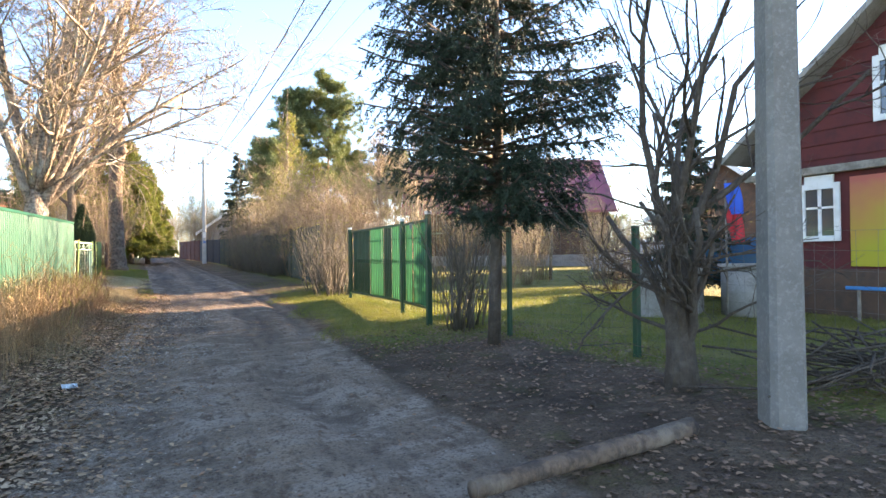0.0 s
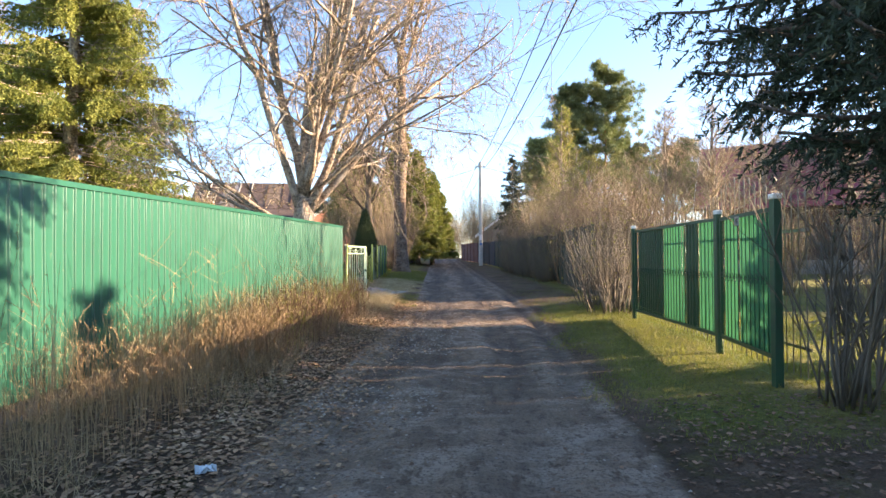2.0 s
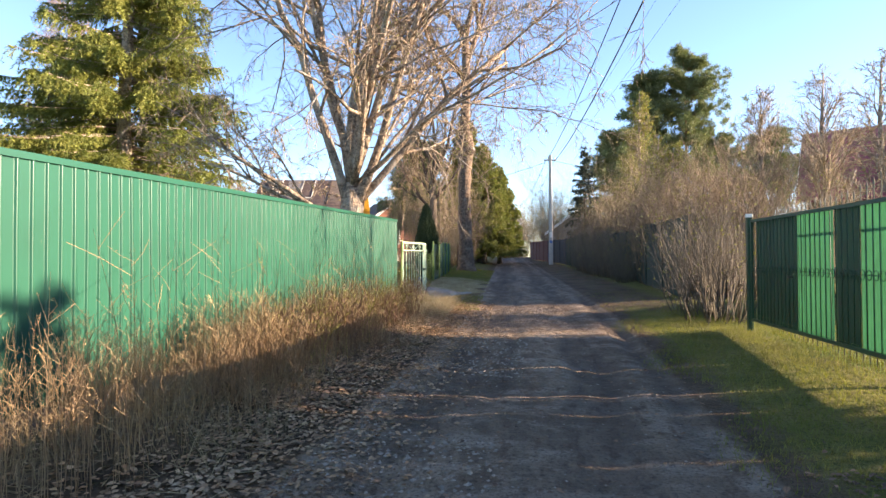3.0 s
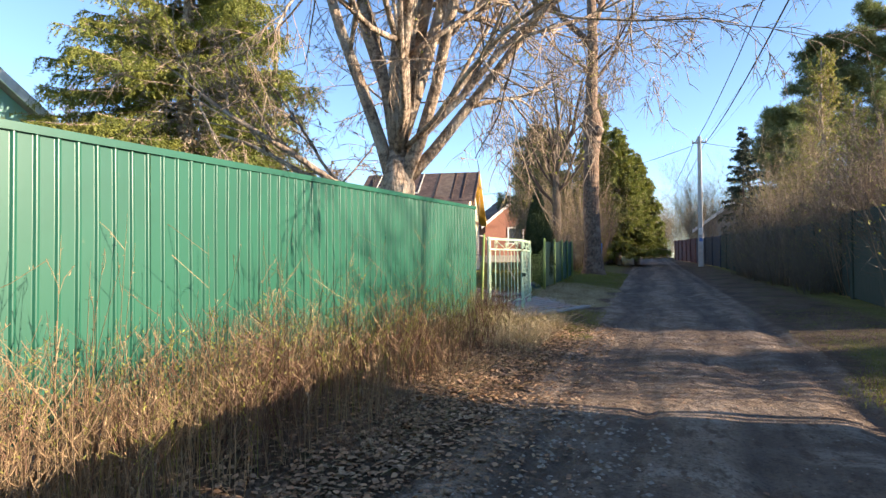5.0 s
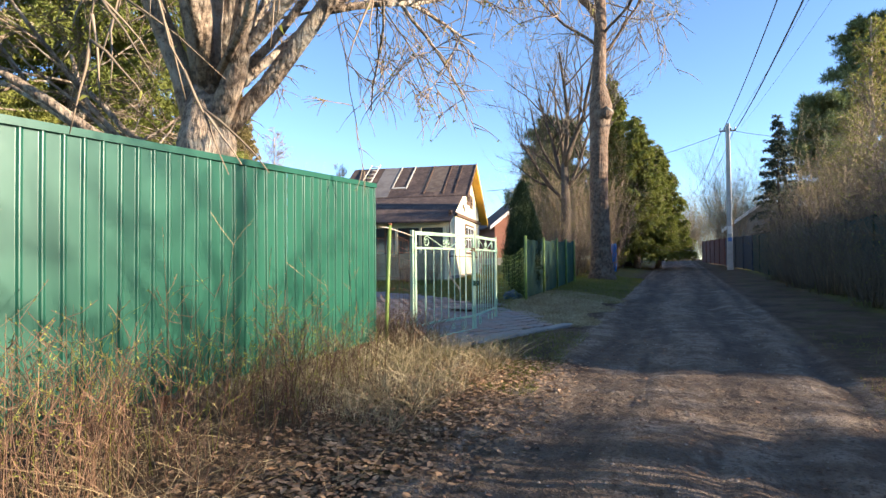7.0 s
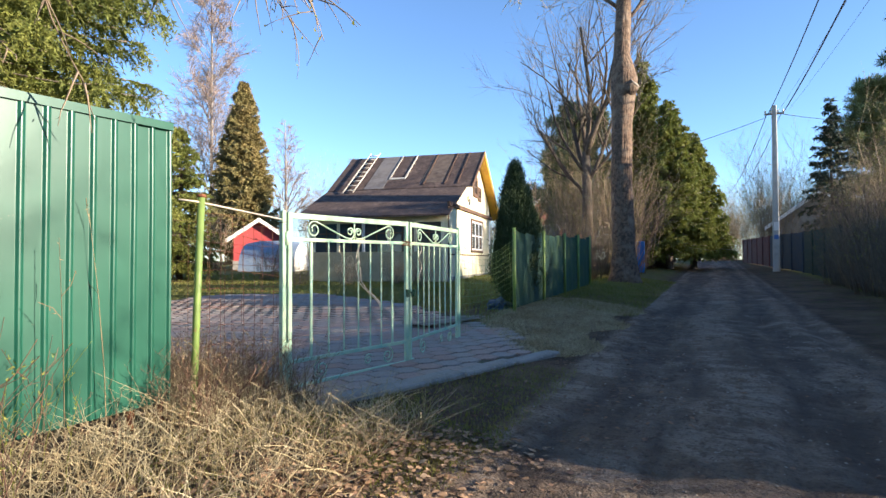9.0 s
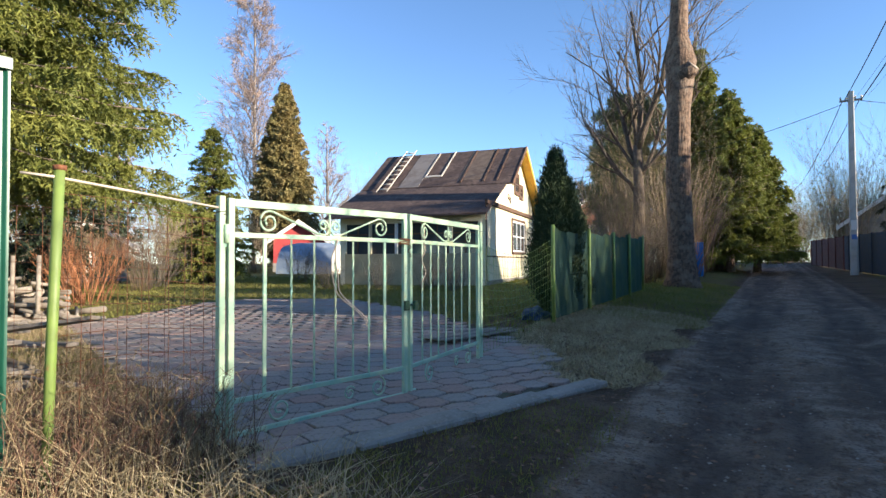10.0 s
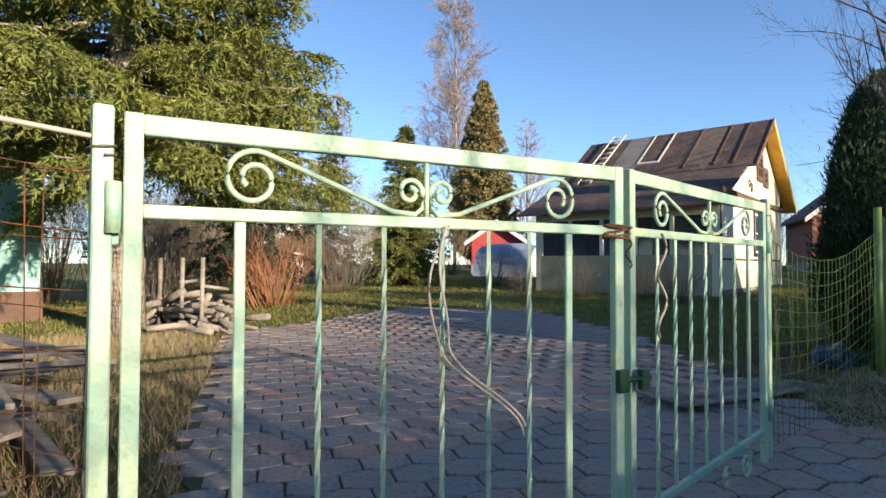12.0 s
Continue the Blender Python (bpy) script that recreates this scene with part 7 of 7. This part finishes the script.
# ---- other buildings ----
def simple_house(name, label, x, y, rz, w, l, eave, peak, wall_mat, roof_mat, windows=(), plinth=None):
    """Gable end at x=0 facing +x of its own frame; w across, l deep."""
    root = thing(name, label, "house", x, y, None, rz)
    out = [(-w / 2, -0.3), (w / 2, -0.3), (w / 2, eave), (0, peak), (-w / 2, eave)]
    bm = bmesh.new()
    a = [bm.verts.new((-l, p, z)) for p, z in out]
    b = [bm.verts.new((0, p, z)) for p, z in out]
    bm.faces.new(a[::-1]), bm.faces.new(b)
    for i in range(5):
        bm.faces.new((a[i], a[(i + 1) % 5], b[(i + 1) % 5], b[i]))
    bmesh.ops.recalc_face_normals(bm, faces=bm.faces)
    part("wall", bm, wall_mat, root)
    for s in (-1, 1):
        ye = s * (w / 2 + 0.45)
        ze = peak + (eave - peak) * (w / 2 + 0.45) / (w / 2)
        v = [(0.45, 0, peak + 0.14), (-l - 0.4, 0, peak + 0.14), (-l - 0.4, ye, ze + 0.14), (0.45, ye, ze + 0.14)]
        v += [(p, q, z - 0.12) for p, q, z in v]
        part("roof_slope", mesh_of("roof_slope", v, [(0, 1, 2, 3), (7, 6, 5, 4), (0, 4, 5, 1), (1, 5, 6, 2), (2, 6, 7, 3), (3, 7, 4, 0)], roof_mat), parent=root)
        v = [(0.47, 0, peak + 0.16), (0.47, ye, ze + 0.16), (0.47, ye, ze - 0.12), (0.47, 0, peak - 0.12)]
        v += [(p - 0.04, q, z) for p, q, z in v]
        part("bargeboard", mesh_of("bargeboard", v, [(0, 1, 2, 3), (7, 6, 5, 4), (0, 4, 5, 1), (1, 5, 6, 2), (2, 6, 7, 3), (3, 7, 4, 0)], M_WHITE), parent=root)
    part("plinth", boxes((-l - 0.03, 0.04, -w / 2 - 0.03, w / 2 + 0.03, -0.3, 0.55)), plinth or M_CONCRETE, root)
    for y0, y1, z0, z1 in windows:
        g = part("window", boxes((0.0, 0.02, y0, y1, z0, z1)), M_GLASS, root)
        part("casing", boxes((0.005, 0.06, y0 - 0.1, y0, z0 - 0.1, z1 + 0.1), (0.005, 0.06, y1, y1 + 0.1, z0 - 0.1, z1 + 0.1), (0.005, 0.06, y0, y1, z1, z1 + 0.1), (0.005, 0.06, y0, y1, z0 - 0.1, z0)), M_WHITE, g)
    return root


M_MINT = material("pale_mint_siding", (0.26, 0.5, 0.42), 0.6, vary=[((0.22, 0.43, 0.37), 1, 0.45, 0.65)])
mint = simple_house("mint_house", "pale mint sided house with white bargeboards behind the fence", -13.5, 14.3, 0, 9.4, 8.0, 4.2, 7.4, M_MINT, M_CONCRETE, plinth=M_BROWNWOOD)
for k in range(22):
    part("siding_board", boxes((0.0, 0.016, -4.7, 4.7, 0.58 + k * 0.165, 0.58 + k * 0.165 + 0.15), bevel=0.003), M_MINT, mint)
M_REDROOF = material("dull_red_metal_roof", (0.24, 0.05, 0.075), 0.5, vary=[((0.15, 0.04, 0.05), 1.5, 0.45, 0.65)])
simple_house("red_roofed_house", "low house with a dull red metal roof behind the gate", 16.2, 34.8, 150, 7.6, 12.0, 3.4, 6.7, M_BROWNWOOD, M_REDROOF)
simple_house("red_roofed_house", "distant house with a red roof behind the spruce", 24.0, 17.5, -150, 6.0, 7.0, 2.8, 5.2, M_BROWNWOOD, M_REDROOF)
simple_house("brick_house", "distant reddish house behind the thuja", -9.0, 55.5, -60, 6.0, 7.0, 3.2, 5.6, material("reddish_boards", (0.28, 0.12, 0.08), 0.85), M_ROOF, [(-1, 0.2, 1.6, 2.8)])
simple_house("garden_shed", "low red shed beyond the lawn", -25.5, 43.2, -50, 3.2, 3.0, 2.1, 3.2, material("red_shed_paint", (0.42, 0.06, 0.06), 0.7), M_ROOF)
simple_house("grey_house", "distant pale grey house at the end of the lane", 8.2, 62.0, -100, 6.0, 8.0, 2.8, 5.0, M_CONCRETE, M_CONCRETE)
simple_house("garden_shed", "small brown shed in the back garden", -24.5, 29.5, -20, 3.0, 3.0, 1.7, 2.6, M_BROWNWOOD, M_ROOF)
dome = thing("tarp_dome", "pale blue tarpaulin dome beside the house", "greenhouse", -21.5, 40.2, None, 20)
v, f = [], []
for i in range(13):
    for k in range(5):
        an = math.pi * i / 12
        v.append((-1.6 + 0.8 * k, 1.3 * math.cos(an), 1.75 * math.sin(an) * (0.92 if k in (0, 4) else 1)))
for i in range(12):
    for k in range(4):
        f.append((i * 5 + k, i * 5 + k + 1, i * 5 + 6 + k, i * 5 + 5 + k))
part("cover", mesh_of("cover", v, f, material("pale_blue_tarp", (0.24, 0.31, 0.4), 0.5, vary=[((0.32, 0.37, 0.43), 2, 0.45, 0.6)]), True), parent=dome)
for k in range(2):
    part("end_sheet", mesh_of("end_sheet", [v[i * 5 + 4 * k] for i in range(13)], [tuple(range(13))], M_WHITE), parent=dome)
plant_stand = thing("white_stand", "small white painted stand between garden shrubs", "stand", -22.0, 28.2)
part("panel", boxes((-0.2, 0.2, -0.2, 0.2, 0.3, 1.3), bevel=0.02), M_WHITE, plant_stand)
part("foot", boxes((-0.05, 0.05, -0.05, 0.05, -0.1, 0.3)), M_WHITE, plant_stand)


# ---- board fences of the far gardens ----
def board_fence(a, b, height, mat, label, step=0.16, gap=0.012, rails=True):
    root = thing("board_fence", label, "fence", 0, 0, 0, group="garden fences")
    a, b = np.array(a, float), np.array(b, float)
    L = float(np.linalg.norm(b - a))
    d = (b - a) / L
    r = np.random.default_rng(int(a[1] * 10))
    n = int(L / step)
    for i in range(n):
        p0, p1 = a + d * (i * step), a + d * (i * step + step - gap)
        g = ground_at(*p0)
        t = height + r.normal() * 0.012
        board("board", mat, root, p0, p1, g + 0.03, g + t, 0.025)
    nrm = np.array([-d[1], d[0]])
    for h in (0.4, height - 0.35):
        board("rail", mat, root, a - nrm * 0.04, b - nrm * 0.04, (ground_at(*a) + h, ground_at(*b) + h), (ground_at(*a) + h + 0.07, ground_at(*b) + h + 0.07), 0.04)
    for k in range(int(L / 2.5) + 1):
        p = a + d * min(k * 2.5, L)
        part("post", boxes((p[0] - 0.05, p[0] + 0.05, p[1] - 0.05, p[1] + 0.05, ground_at(*p) - 0.2, ground_at(*p) + height + 0.04)), mat, root)


M_BLUEWOOD = material("faded_blue_boards", (0.035, 0.05, 0.085), 0.8, vary=[((0.05, 0.055, 0.07), 3, 0.4, 0.6)])
M_REDWOOD = material("red_brown_boards", (0.14, 0.04, 0.03), 0.8, vary=[((0.09, 0.03, 0.025), 3, 0.4, 0.6)])
M_DKGREENWOOD = material("dark_green_boards", (0.025, 0.045, 0.03), 0.75, vary=[((0.035, 0.05, 0.035), 3, 0.4, 0.6)])
board_fence((5.05, 18.3), (5.42, 24.4), 1.93, M_DKGREENWOOD, "dark green board fence beside the bare hedge", 0.2, 0.004)
# This unseen run is added to block sun and darken the hedge foot.
board_fence((5.45, 24.5), (5.7, 36.0), 1.8, M_DKGREENWOOD, "unseen dark green board fence added to darken the hedge foot", 0.2, 0.004)
board_fence((5.0, 36.2), (4.9, 43.5), 1.75, M_DKGREENWOOD, "dark green and brown board fence along the lane", 0.2)
board_fence((4.9, 43.6), (4.3, 52.5), 1.75, M_BLUEWOOD, "faded blue board fence along the lane", 0.22)
board_fence((4.3, 52.6), (3.4, 66.0), 1.75, M_REDWOOD, "red-brown board fence along the lane", 0.25)
board_fence((-1.75, 36.0), (-1.9, 41.0), 1.35, M_BROWNWOOD, "low brown board fence among shrubs", 0.18)
board_fence((-1.9, 42.5), (-1.2, 60.0), 1.5, M_BROWNWOOD, "brown board fence along the far lane", 0.25)
board_fence((-36, 33.0), (-24, 21.0), 1.6, M_OLDWOOD, "weathered grey picket fence behind the garden", 0.3, 0.12)
board_fence((-24.5, 47.5), (-15.0, 54.0), 1.3, M_OLDWOOD, "pale picket fence behind the house", 0.25, 0.08)
blue = thing("blue_post", "bright blue painted board post beside the trunk", "post", -1.45, 40.6)
part("board", boxes((-0.16, 0.16, -0.03, 0.03, -0.1, 1.35), bevel=0.01), material("bright_blue_paint", (0.02, 0.17, 0.5), 0.5), blue)
car(0.9, 74.0, 90, (0.7, 0.7, 0.7), "white car parked at the far end of the lane")
